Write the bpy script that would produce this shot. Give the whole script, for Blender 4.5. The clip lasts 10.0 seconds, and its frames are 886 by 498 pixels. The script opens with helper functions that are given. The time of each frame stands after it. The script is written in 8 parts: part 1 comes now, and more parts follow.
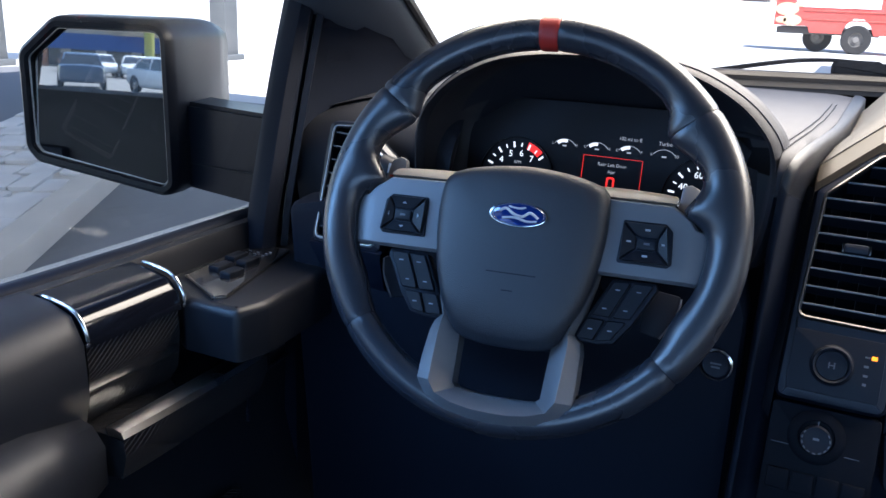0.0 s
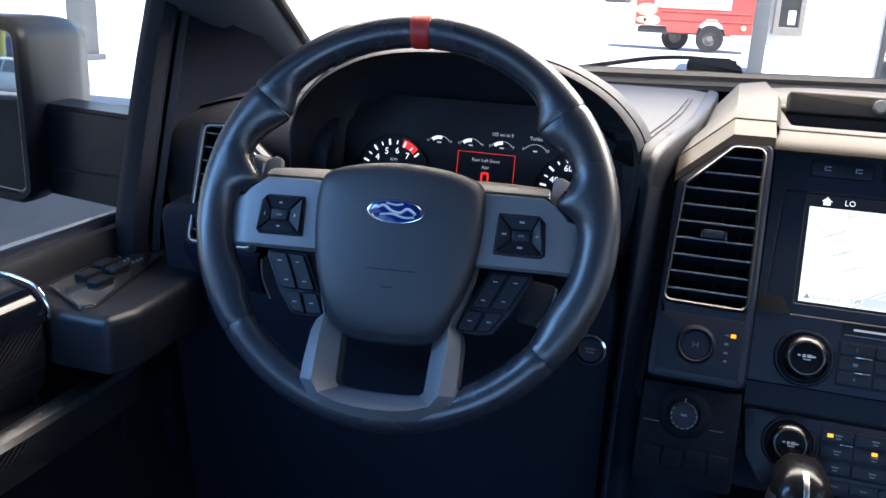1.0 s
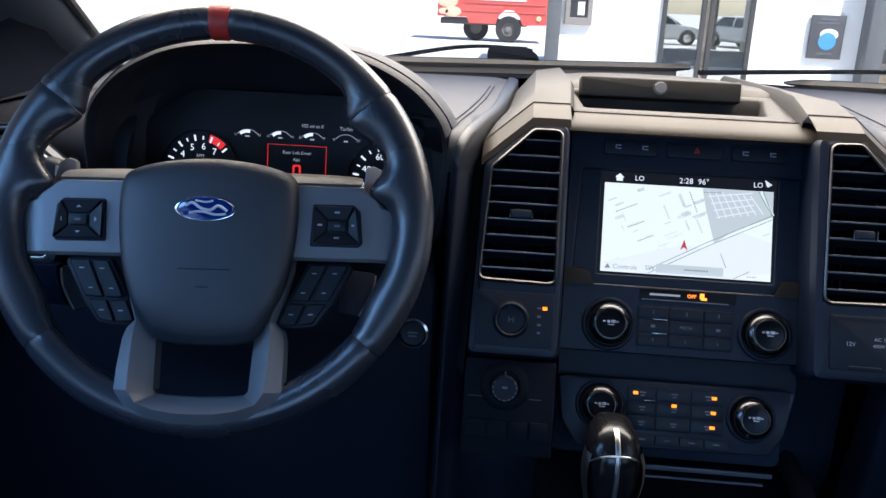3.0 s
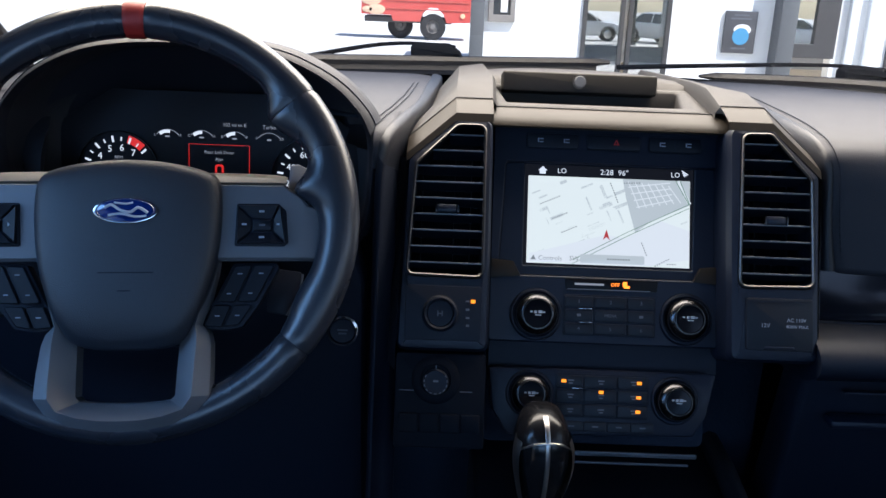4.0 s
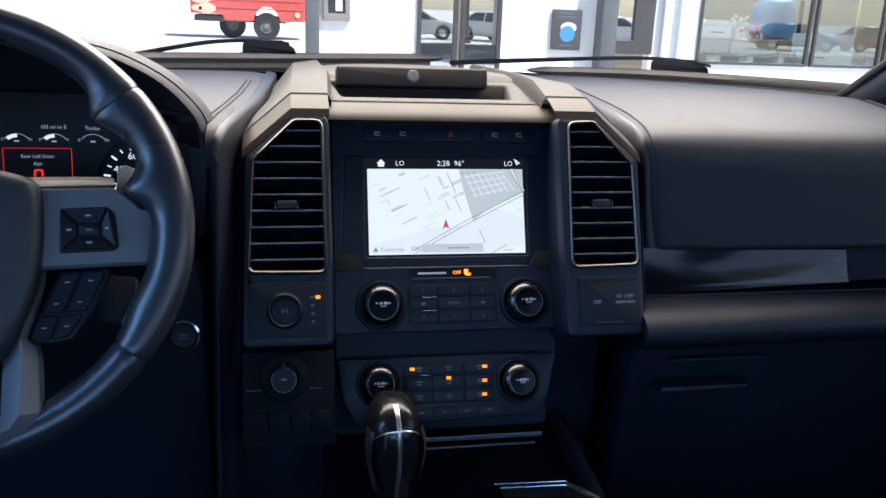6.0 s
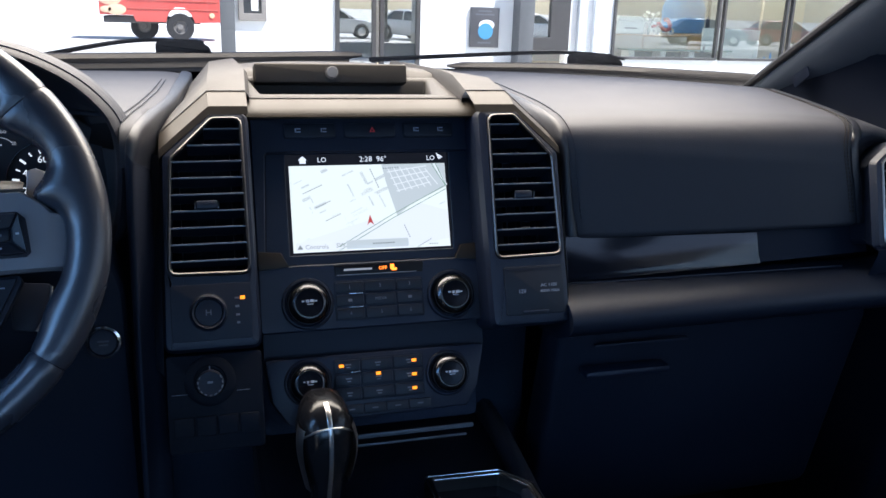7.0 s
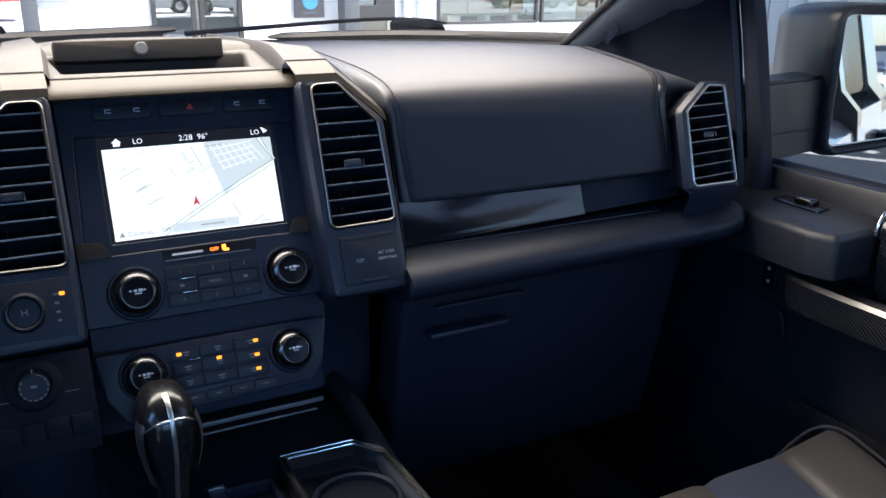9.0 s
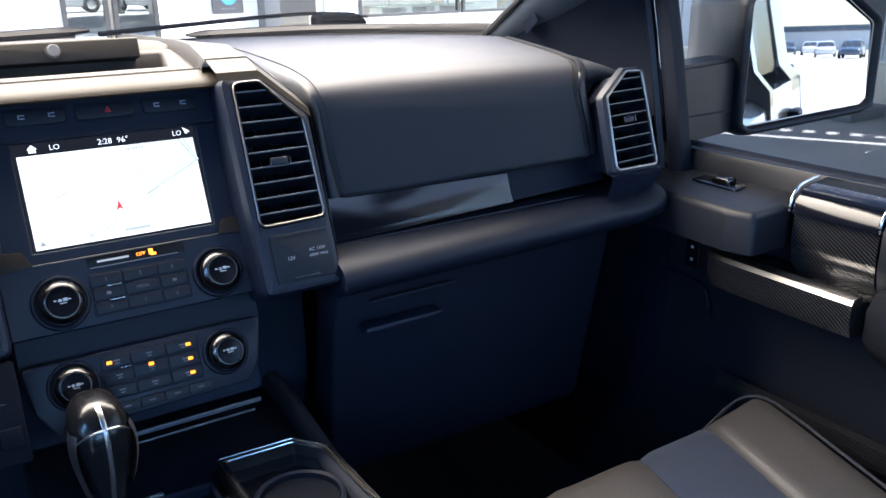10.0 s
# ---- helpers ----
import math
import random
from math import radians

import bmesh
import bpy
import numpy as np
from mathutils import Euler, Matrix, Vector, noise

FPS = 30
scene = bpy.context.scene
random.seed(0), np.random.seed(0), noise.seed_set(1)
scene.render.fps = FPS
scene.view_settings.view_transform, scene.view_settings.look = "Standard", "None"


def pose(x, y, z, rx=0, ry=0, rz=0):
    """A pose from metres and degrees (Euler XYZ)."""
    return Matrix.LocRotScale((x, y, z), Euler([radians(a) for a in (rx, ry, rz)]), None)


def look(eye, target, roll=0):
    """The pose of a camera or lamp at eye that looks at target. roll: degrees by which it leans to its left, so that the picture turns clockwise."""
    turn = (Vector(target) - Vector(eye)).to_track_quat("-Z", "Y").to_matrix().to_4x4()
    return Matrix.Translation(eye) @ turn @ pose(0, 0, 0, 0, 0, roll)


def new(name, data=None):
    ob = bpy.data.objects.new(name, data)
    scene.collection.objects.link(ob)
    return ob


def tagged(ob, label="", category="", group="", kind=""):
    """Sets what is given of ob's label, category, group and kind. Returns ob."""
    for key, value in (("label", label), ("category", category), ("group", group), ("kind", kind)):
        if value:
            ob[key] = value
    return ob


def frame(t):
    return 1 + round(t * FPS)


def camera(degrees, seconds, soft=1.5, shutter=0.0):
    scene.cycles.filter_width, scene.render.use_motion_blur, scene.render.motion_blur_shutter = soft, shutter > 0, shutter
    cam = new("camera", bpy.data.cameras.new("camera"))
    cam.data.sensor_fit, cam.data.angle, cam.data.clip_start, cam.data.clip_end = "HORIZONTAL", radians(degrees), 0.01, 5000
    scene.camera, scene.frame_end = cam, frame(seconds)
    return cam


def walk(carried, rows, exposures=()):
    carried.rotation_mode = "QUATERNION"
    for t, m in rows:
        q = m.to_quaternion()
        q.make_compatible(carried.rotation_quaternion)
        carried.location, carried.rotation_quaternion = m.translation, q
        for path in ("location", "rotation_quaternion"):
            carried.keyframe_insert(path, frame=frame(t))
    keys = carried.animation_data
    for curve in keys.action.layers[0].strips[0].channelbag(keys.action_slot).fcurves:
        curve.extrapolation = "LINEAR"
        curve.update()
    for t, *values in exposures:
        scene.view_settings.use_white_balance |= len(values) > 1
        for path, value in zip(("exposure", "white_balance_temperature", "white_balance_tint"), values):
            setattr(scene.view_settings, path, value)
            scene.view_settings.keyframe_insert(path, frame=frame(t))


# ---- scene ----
cam = camera(55.8, 10.0)
PATH = [
    (0, (-0.186, -0.809, 1.558), (-1.018, 0.914, 0.977), 2.3),
    (0.5, (-0.185, -0.813, 1.558), (-0.86, 0.979, 0.98), 2.8),
    (1, (-0.183, -0.812, 1.557), (-0.752, 1.018, 0.986), 2.7),
    (1.5, (-0.183, -0.812, 1.557), (-0.64, 1.05, 0.986), 3.0),
    (2, (-0.182, -0.813, 1.557), (-0.548, 1.069, 0.987), 2.7),
    (2.5, (-0.181, -0.814, 1.556), (-0.43, 1.087, 0.987), 2.6),
    (4, (-0.176, -0.82, 1.554), (-0.16, 1.098, 0.987), 2.3),
    (4.5, (-0.174, -0.822, 1.553), (-0.065, 1.093, 0.987), 2.3),
    (5, (-0.173, -0.825, 1.552), (0.018, 1.085, 0.991), 2.6),
    (5.5, (-0.172, -0.826, 1.552), (0.098, 1.075, 0.993), 2.4),
    (6, (-0.171, -0.828, 1.55), (0.205, 1.056, 0.995), 2.3),
    (7.3, (-0.17, -0.832, 1.546), (0.436, 0.992, 0.993), 1.5),
    (7.5, (-0.165, -0.829, 1.546), (0.485, 0.979, 0.992), 1.3),
    (8, (-0.164, -0.831, 1.545), (0.567, 0.946, 0.988), 0.9),
    (8.5, (-0.162, -0.832, 1.542), (0.65, 0.906, 0.976), 0.7),
    (9, (-0.16, -0.834, 1.544), (0.721, 0.854, 0.931), 0.2),
    (9.5, (-0.161, -0.837, 1.545), (0.784, 0.811, 0.92), -0.5),
    (10, (-0.161, -0.84, 1.546), (0.855, 0.763, 0.914), -1.0),
]
EXPOSURES = [(0, 1.6, 5830, 13), (1, 1.6, 5830, 13), (2, 1.5, 5830, 13), (2.6, 1.3, 5830, 13), (4.0, 0.92, 5830, 13), (5, 1.02, 5830, 13), (6, 1.05, 5830, 13), (7.5, 1.22, 5830, 13), (8.5, 1.16, 5830, 13), (9, 1.48, 5830, 13), (9.5, 1.80, 5830, 13), (10, 1.95, 5830, 13)]
walk(cam, [(t, look(eye, target, roll)) for t, eye, target, roll in PATH], EXPOSURES)

# ---------------------------------------------------------------- light
SUN_TO = Vector((0.40, -0.38, 0.84)).normalized()
world = bpy.data.worlds.new("sky")
scene.world = world
world.use_nodes = True
wn = world.node_tree.nodes
sky = wn.new("ShaderNodeTexSky")
sky.sky_type = "NISHITA"
sky.sun_disc = False
sky.sun_elevation = math.asin(SUN_TO.z)
sky.sun_rotation = math.atan2(SUN_TO.x, SUN_TO.y)
world.node_tree.links.new(sky.outputs[0], wn["Background"].inputs[0])
wn["Background"].inputs[1].default_value = 0.12
sun = new("sun", bpy.data.lights.new("sun", "SUN"))
sun.data.energy = 5.0
sun.data.angle = radians(0.5)
sun.data.color = (1.0, 0.95, 0.88)
sun.matrix_world = Matrix.Translation((3, -4, 9)) @ SUN_TO.to_track_quat("Z", "Y").to_matrix().to_4x4()


def window_lamp(name, at, aim, width, height, level, colour, spread=115):
    """An area lamp in a window opening that stands in for the sky seen through it."""
    d = bpy.data.lights.new(name, "AREA")
    d.shape, d.size, d.size_y = "RECTANGLE", width, height
    d.energy = level * math.pi * width * height
    d.color = colour
    d.spread = radians(spread)
    ob = new(name, d)
    z = -(Vector(aim) - Vector(at)).normalized()
    x = Vector((1, 0, 0)) if abs(z.x) < 0.7 else Vector((0, 1, 0))
    y = z.cross(x).normalized()
    x = y.cross(z).normalized()
    ob.matrix_world = Matrix.Translation(at) @ Matrix((x, y, z)).transposed().to_4x4()
    return ob


DAY = (0.25, 0.54, 1.0)
window_lamp("windscreen_sky", (0, 0.30, 1.76), (0, 0.28, 1.10), 1.40, 0.56, 8.2, (1.0, 0.84, 0.64), 150)
window_lamp("left_window_sky", (-0.765, -0.50, 1.705), (-0.2, -0.40, 1.10), 0.85, 0.15, 3.0, DAY)
window_lamp("right_window_sky", (0.765, -0.50, 1.705), (0.2, -0.40, 1.10), 0.85, 0.15, 0.5, (0.50, 0.74, 1.0))
window_lamp("rear_window_sky", (0, -2.38, 1.54), (0, 0, 1.20), 1.0, 0.44, 0.85, DAY)
window_lamp("left_rear_sky", (-0.80, -1.55, 1.52), (0.3, -0.7, 1.3), 0.7, 0.36, 0.65, DAY)
window_lamp("right_rear_sky", (0.80, -1.55, 1.52), (-0.3, -0.7, 1.3), 0.7, 0.36, 0.25, DAY)


# ---------------------------------------------------------------- materials
def material(name, base, rough=0.5, metal=0.0, grain=0.0, grain_scale=400.0, vary=0.15, vary_scale=9.0,
             coat=0.0, emit=None, power=0.0, spec=0.5, kind="noise", second=None, rough_vary=0.08, sheen=0.0):
    m = bpy.data.materials.new(name)
    m.use_nodes = True
    n, l = m.node_tree.nodes, m.node_tree.links
    b = n["Principled BSDF"]
    b.inputs["Roughness"].default_value = rough
    b.inputs["Metallic"].default_value = metal
    b.inputs["Specular IOR Level"].default_value = spec
    b.inputs["Coat Weight"].default_value = coat
    b.inputs["Coat Roughness"].default_value = 0.04
    b.inputs["Sheen Weight"].default_value = sheen
    tc = n.new("ShaderNodeTexCoord")
    col = n.new("ShaderNodeMix")
    col.data_type = "RGBA"
    lo = [c * (1 - vary) for c in base]
    hi = [min(1.0, c * (1 + vary)) for c in base]
    if second:
        lo, hi = list(base), list(second)
    col.inputs[6].default_value = (*lo, 1)
    col.inputs[7].default_value = (*hi, 1)
    if kind == "twill":
        # woven carbon: two sets of slanting threads
        mp = n.new("ShaderNodeMapping")
        mp.inputs["Rotation"].default_value = (radians(35), radians(20), radians(40))
        w = n.new("ShaderNodeTexWave")
        w.inputs["Scale"].default_value = grain_scale
        w.inputs["Distortion"].default_value = 0.0
        l.new(tc.outputs["Object"], mp.inputs[0])
        l.new(mp.outputs[0], w.inputs[0])
        l.new(w.outputs["Fac"], col.inputs[0])
        src = w.outputs["Fac"]
    else:
        big = n.new("ShaderNodeTexNoise")
        big.inputs["Scale"].default_value = vary_scale
        big.inputs["Detail"].default_value = 5.0
        l.new(tc.outputs["Object"], big.inputs[0])
        l.new(big.outputs[0], col.inputs[0])
        if kind == "leather":
            g = n.new("ShaderNodeTexVoronoi")
            g.inputs["Scale"].default_value = grain_scale
            src = g.outputs["Distance"]
        else:
            g = n.new("ShaderNodeTexNoise")
            g.inputs["Scale"].default_value = grain_scale
            g.inputs["Detail"].default_value = 3.0
            src = g.outputs[0]
        l.new(tc.outputs["Object"], g.inputs[0])
        rr = n.new("ShaderNodeMapRange")
        rr.inputs["To Min"].default_value = max(0.02, rough - rough_vary)
        rr.inputs["To Max"].default_value = min(1.0, rough + rough_vary)
        l.new(big.outputs[0], rr.inputs[0])
        l.new(rr.outputs[0], b.inputs["Roughness"])
    l.new(col.outputs[2], b.inputs["Base Color"])
    if grain > 0:
        bp = n.new("ShaderNodeBump")
        bp.inputs["Strength"].default_value = grain
        bp.inputs["Distance"].default_value = 0.001
        l.new(src, bp.inputs["Height"])
        l.new(bp.outputs[0], b.inputs["Normal"])
    if emit:
        b.inputs["Emission Color"].default_value = (*emit, 1)
        b.inputs["Emission Strength"].default_value = power
    return m


AIRBAG = material("soft charcoal cover", (0.0125, 0.0165, 0.0250), 0.46, grain=0.20, grain_scale=1300, kind="leather", spec=0.6)
# dark spoke edge, coloured taupe for the warm light that falls on it
LITSPOKE = material("lit spoke edge tone", (0.15, 0.132, 0.110), 0.42, grain=0.05)
VENTTRIM = material("dulled chrome", (0.11, 0.106, 0.103), 0.36, 1.0, rough_vary=0.12, vary=0.3)
RIMLEATHER = material("worn rim leather", (0.022, 0.025, 0.034), 0.27, grain=0.07, grain_scale=1800, kind="leather", spec=0.7)
TRIMMETAL = material("brushed grey metal", (0.42, 0.41, 0.40), 0.30, 1.0, rough_vary=0.10, vary=0.2)
LEATHER = material("charcoal grained leather", (0.0090, 0.0108, 0.0160), 0.42, spec=0.36, grain=0.12, grain_scale=1800, kind="leather")
DASH = material("soft charcoal dash skin", (0.0165, 0.0185, 0.0260), 0.62, spec=0.30, grain=0.18, grain_scale=1100, kind="leather", vary=0.2)
BRUSHED = material("taupe satin trim plastic", (0.0145, 0.0112, 0.0078), 0.50, spec=0.20, grain=0.05, grain_scale=500)
PLASTIC = material("dark slate moulded plastic", (0.0044, 0.0078, 0.0185), 0.42, spec=0.32, grain=0.12, grain_scale=900)
BLACK = material("black moulded plastic", (0.0050, 0.0080, 0.0165), 0.5, spec=0.22, grain=0.08, grain_scale=900)
CARPET = material("black carpet", (0.018, 0.024, 0.038), 0.95, grain=0.6, grain_scale=300, spec=0.1)
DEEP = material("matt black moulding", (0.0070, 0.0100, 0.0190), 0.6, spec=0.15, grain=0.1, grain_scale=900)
SHIFTBLACK = material("worn black lacquer", (0.006, 0.006, 0.007), 0.20, rough_vary=0.06, spec=0.3)
KNOBFACE = material("glossy knob black", (0.004, 0.004, 0.006), 0.16, spec=0.35)
GLOSS = material("piano black lacquer", (0.004, 0.005, 0.009), 0.10, spec=0.42, rough_vary=0.03)
CHROME = material("satin chrome", (0.62, 0.62, 0.63), 0.18, 1.0, rough_vary=0.06)
DARKCHROME = material("dark chrome", (0.065, 0.065, 0.07), 0.24, 1.0, rough_vary=0.05)
SILVER = material("graphite painted trim", (0.142, 0.146, 0.160), 0.42, 0.30, grain=0.04, grain_scale=1500)
CARBON = material("woven carbon fibre", (0.006, 0.006, 0.007), 0.16, second=(0.030, 0.030, 0.033), kind="twill", grain_scale=115, coat=0.5)
REDLEATHER = material("red leather", (0.36, 0.022, 0.016), 0.45, grain=0.2, grain_scale=900, kind="leather")
BLUEOVAL = material("deep blue enamel", (0.006, 0.022, 0.14), 0.12, coat=1.0)
BLUESUEDE = material("navy suede", (0.007, 0.013, 0.030), 0.9, grain=0.3, grain_scale=1200, sheen=0.04, vary=0.3)
SEATLEATHER = material("grey seat leather", (0.040, 0.037, 0.036), 0.42, grain=0.25, grain_scale=700, kind="leather", spec=0.35)
KEYPAD = material("satin black key", (0.005, 0.007, 0.0125), 0.45, spec=0.25)
MARK = material("pale key print", (0.32, 0.34, 0.38), 0.5)
DIMMARK = material("dim key print", (0.10, 0.105, 0.12), 0.5)
AMBER = material("amber indicator", (0.02, 0.02, 0.02), 0.4, emit=(1.0, 0.25, 0.0), power=1.0)
ORANGE = material("orange warning display", (0.02, 0.02, 0.02), 0.4, emit=(1.0, 0.22, 0.01), power=1.600)
REDGLOW = material("red display line", (0.02, 0.02, 0.02), 0.4, emit=(1.0, 0.03, 0.02), power=0.36)
WHITEGLOW = material("white display mark", (0.02, 0.02, 0.02), 0.4, emit=(0.9, 0.95, 1.0), power=0.465)
SOFTGLOW = material("grey display mark", (0.02, 0.02, 0.02), 0.4, emit=(0.8, 0.85, 0.95), power=0.174)
SCREENBLACK = material("black display glass", (0.005, 0.005, 0.006), 0.12, emit=(0.2, 0.22, 0.3), power=0.02)
CLUSTERFACE = material("cluster face black", (0.012, 0.012, 0.016), 0.6, spec=0.25)
MAPWHITE = material("bright map", (0.02, 0.02, 0.02), 0.3, emit=(0.90, 0.96, 0.90), power=0.46)
MAPGREY = material("map block grey", (0.02, 0.02, 0.02), 0.3, emit=(0.78, 0.85, 0.84), power=0.34)
MAPROAD = material("map street white", (0.02, 0.02, 0.02), 0.3, emit=(0.96, 1.0, 1.0), power=0.409)
MAPGREEN = material("map route green", (0.02, 0.02, 0.02), 0.3, emit=(0.16, 0.36, 0.22), power=0.310)
MAPTEXT = material("map lettering grey", (0.02, 0.02, 0.02), 0.3, emit=(0.20, 0.22, 0.22), power=0.55)
MAPRED = material("map arrow red", (0.02, 0.02, 0.02), 0.3, emit=(0.55, 0.05, 0.05), power=0.434)
HEADLINER = material("grey headliner cloth", (0.10, 0.10, 0.10), 0.95, grain=0.3, grain_scale=600)
PILLAR = material("grey pillar trim", (0.060, 0.076, 0.100), 0.55, grain=0.15, grain_scale=900)
# paler grey for the light that louvre edges catch; the tray button shares it
SLAT = material("grey of lit lips and button", (0.070, 0.074, 0.084), 0.35, grain=0.05)
CAPSKIN = material("warm grey dash skin", (0.0185, 0.0172, 0.0168), 0.60, spec=0.30, grain=0.18, grain_scale=1100, kind="leather", vary=0.2)
LINING = material("dark hood lining", (0.028, 0.0275, 0.031), 0.55, spec=0.3, grain=0.1, grain_scale=1100, kind="leather")
PALESTROKE = material("pale enamel", (0.55, 0.57, 0.60), 0.3)
COWL = material("weathered cowl plastic", (0.0032, 0.0040, 0.0060), 0.9, spec=0.04, grain=0.3, grain_scale=300)
HOUSING = material("satin black housing", (0.0055, 0.0075, 0.013), 0.34, spec=0.3, grain=0.05, grain_scale=700)
DISPLAYBLACK = material("smoked display window", (0.003, 0.003, 0.004), 0.4, spec=0.15)
LIDTRIM = material("dark taupe lid plastic", (0.0085, 0.0075, 0.0065), 0.5, spec=0.22, grain=0.08, grain_scale=700)
# black trim made darker in colour for shaded spots
SHADEBLACK = material("black deepened for shade", (0.0030, 0.0044, 0.0085), 0.6, spec=0.10, grain=0.1, grain_scale=900)
RUBBER = material("black rubber", (0.012, 0.012, 0.014), 0.6, grain=0.1, grain_scale=500)
PAINT = material("dark metallic truck paint", (0.03, 0.032, 0.036), 0.3, 0.3, coat=1.0)
MIRRORGLASS = material("mirror", (0.52, 0.55, 0.57), 0.01, 1.0, vary=0.0, rough_vary=0.0)
ASPHALT = material("worn grey asphalt", (0.18, 0.178, 0.174), 0.9, grain=0.5, grain_scale=60, vary=0.25, vary_scale=0.8)
CONCRETE = material("pale sunlit concrete", (0.50, 0.49, 0.46), 0.85, grain=0.3, grain_scale=40, vary=0.10, vary_scale=0.5)
KERB = material("kerb concrete", (0.55, 0.49, 0.41), 0.9, grain=0.4, grain_scale=40, vary=0.2, vary_scale=2.0)
STONE = material("pale flagstone", (0.62, 0.58, 0.53), 0.85, grain=0.6, grain_scale=25, vary=0.3, vary_scale=3.0)
WALLWHITE = material("white painted stucco", (0.78, 0.78, 0.76), 0.85, grain=0.3, grain_scale=80, vary=0.04, vary_scale=1.0)
WALLGREY = material("grey painted steel", (0.10, 0.105, 0.11), 0.6, grain=0.1, grain_scale=50)
WALLPALE = material("pale grey boards", (0.58, 0.60, 0.62), 0.8, grain=0.2, grain_scale=50, vary=0.06)
FRAMEDARK = material("dark bronze frame", (0.045, 0.043, 0.042), 0.45)
VANRED = material("red truck paint", (0.50, 0.075, 0.060), 0.4, coat=0.4, vary=0.1, vary_scale=1.5)
VANWHITE = material("white sign paint", (0.75, 0.75, 0.75), 0.6)
TYRE = material("tyre rubber", (0.020, 0.020, 0.021), 0.85, grain=0.3, grain_scale=60)
CARWHITE = material("white car paint", (0.75, 0.76, 0.76), 0.25, coat=0.6, vary=0.03)
CARBLUE = material("blue car paint", (0.05, 0.075, 0.12), 0.25, coat=0.6)
CARRED = material("red car paint", (0.40, 0.03, 0.025), 0.25, coat=0.6)
CARGLASS = material("dark car window", (0.02, 0.025, 0.03), 0.05, coat=0.5)
BEIGE = material("tan showroom wall", (0.45, 0.38, 0.29), 0.8, vary=0.08)
WOOD = material("light wood desk", (0.42, 0.27, 0.14), 0.5, vary=0.25, vary_scale=6)
POSTERBLUE = material("bright blue print", (0.06, 0.24, 0.42), 0.5)
POSTERGREY = material("dark grey print", (0.06, 0.06, 0.065), 0.4)
FOLIAGE = material("green leaf", (0.05, 0.09, 0.03), 0.7, vary=0.4, vary_scale=5)
BLUETOY = material("blue plastic", (0.06, 0.22, 0.50), 0.4)


def glass(name, tint=(0.97, 0.985, 0.98), gloss=0.06):
    m = bpy.data.materials.new(name)
    m.use_nodes = True
    n, l = m.node_tree.nodes, m.node_tree.links
    n.remove(n["Principled BSDF"])
    t = n.new("ShaderNodeBsdfTransparent")
    t.inputs[0].default_value = (*tint, 1)
    g = n.new("ShaderNodeBsdfGlossy")
    g.inputs["Roughness"].default_value = 0.01
    f = n.new("ShaderNodeLayerWeight")
    f.inputs[0].default_value = 0.5
    pw = n.new("ShaderNodeMath")
    pw.operation = "POWER"
    pw.inputs[1].default_value = 4.0
    l.new(f.outputs["Facing"], pw.inputs[0])
    sc = n.new("ShaderNodeMath")
    sc.operation = "MULTIPLY_ADD"
    sc.inputs[1].default_value = 0.5
    sc.inputs[2].default_value = gloss
    l.new(pw.outputs[0], sc.inputs[0])
    mx = n.new("ShaderNodeMixShader")
    l.new(sc.outputs[0], mx.inputs[0])
    l.new(t.outputs[0], mx.inputs[1])
    l.new(g.outputs[0], mx.inputs[2])
    l.new(mx.outputs[0], n["Material Output"].inputs[0])
    return m


GLASS = glass("clear window glass")
WIDEGLASS = glass("wide shop front glass", (0.88, 0.93, 0.91), 0.16)
SHOPGLASS = glass("shop window glass", (0.85, 0.91, 0.89), 0.58)


# ---------------------------------------------------------------- mesh tools
def thing(name, label, category, at=(0, 0, 0), group="", kind="", m=None):
    ob = new(name)
    ob.empty_display_size = 0.05
    ob.matrix_world = m if m is not None else Matrix.Translation(at)
    return tagged(ob, label, category, group, kind)


def part(name, bm, mat, parent=None, label="", sharp=38, m=None):
    me = bpy.data.meshes.new(name)
    bmesh.ops.recalc_face_normals(bm, faces=bm.faces)
    bm.to_mesh(me)
    bm.free()
    me.materials.append(mat)
    me.polygons.foreach_set("use_smooth", [True] * len(me.polygons))
    me.set_sharp_from_angle(angle=radians(sharp))
    ob = new(name, me)
    if parent is not None:
        ob.parent = parent
    if m is not None:
        ob.matrix_local = m
    if label:
        ob["label"] = label
    return ob


def solo(name, bm, mat, label, category, group="", kind="", m=None, sharp=38):
    return tagged(part(name, bm, mat, None, "", sharp, m), label, category, group, kind)


def rings(bm, loops, closed=True, cap=True, wrap=False):
    """Skin between loops of points; loops of equal length."""
    vs = [[bm.verts.new(p) for p in lp] for lp in loops]
    k = len(vs[0])
    pairs = list(zip(vs, vs[1:])) + ([(vs[-1], vs[0])] if wrap else [])
    for a, b in pairs:
        for i in range(k if closed else k - 1):
            j = (i + 1) % k
            bm.faces.new((a[i], a[j], b[j], b[i]))
    if cap and closed and not wrap:
        bm.faces.new(list(reversed(vs[0])))
        bm.faces.new(vs[-1])
    return bm


def area2(poly):
    return sum(a[0] * b[1] - b[0] * a[1] for a, b in zip(poly, poly[1:] + poly[:1]))


def ccw(poly):
    poly = [tuple(p) for p in poly]
    return poly if area2(poly) > 0 else poly[::-1]


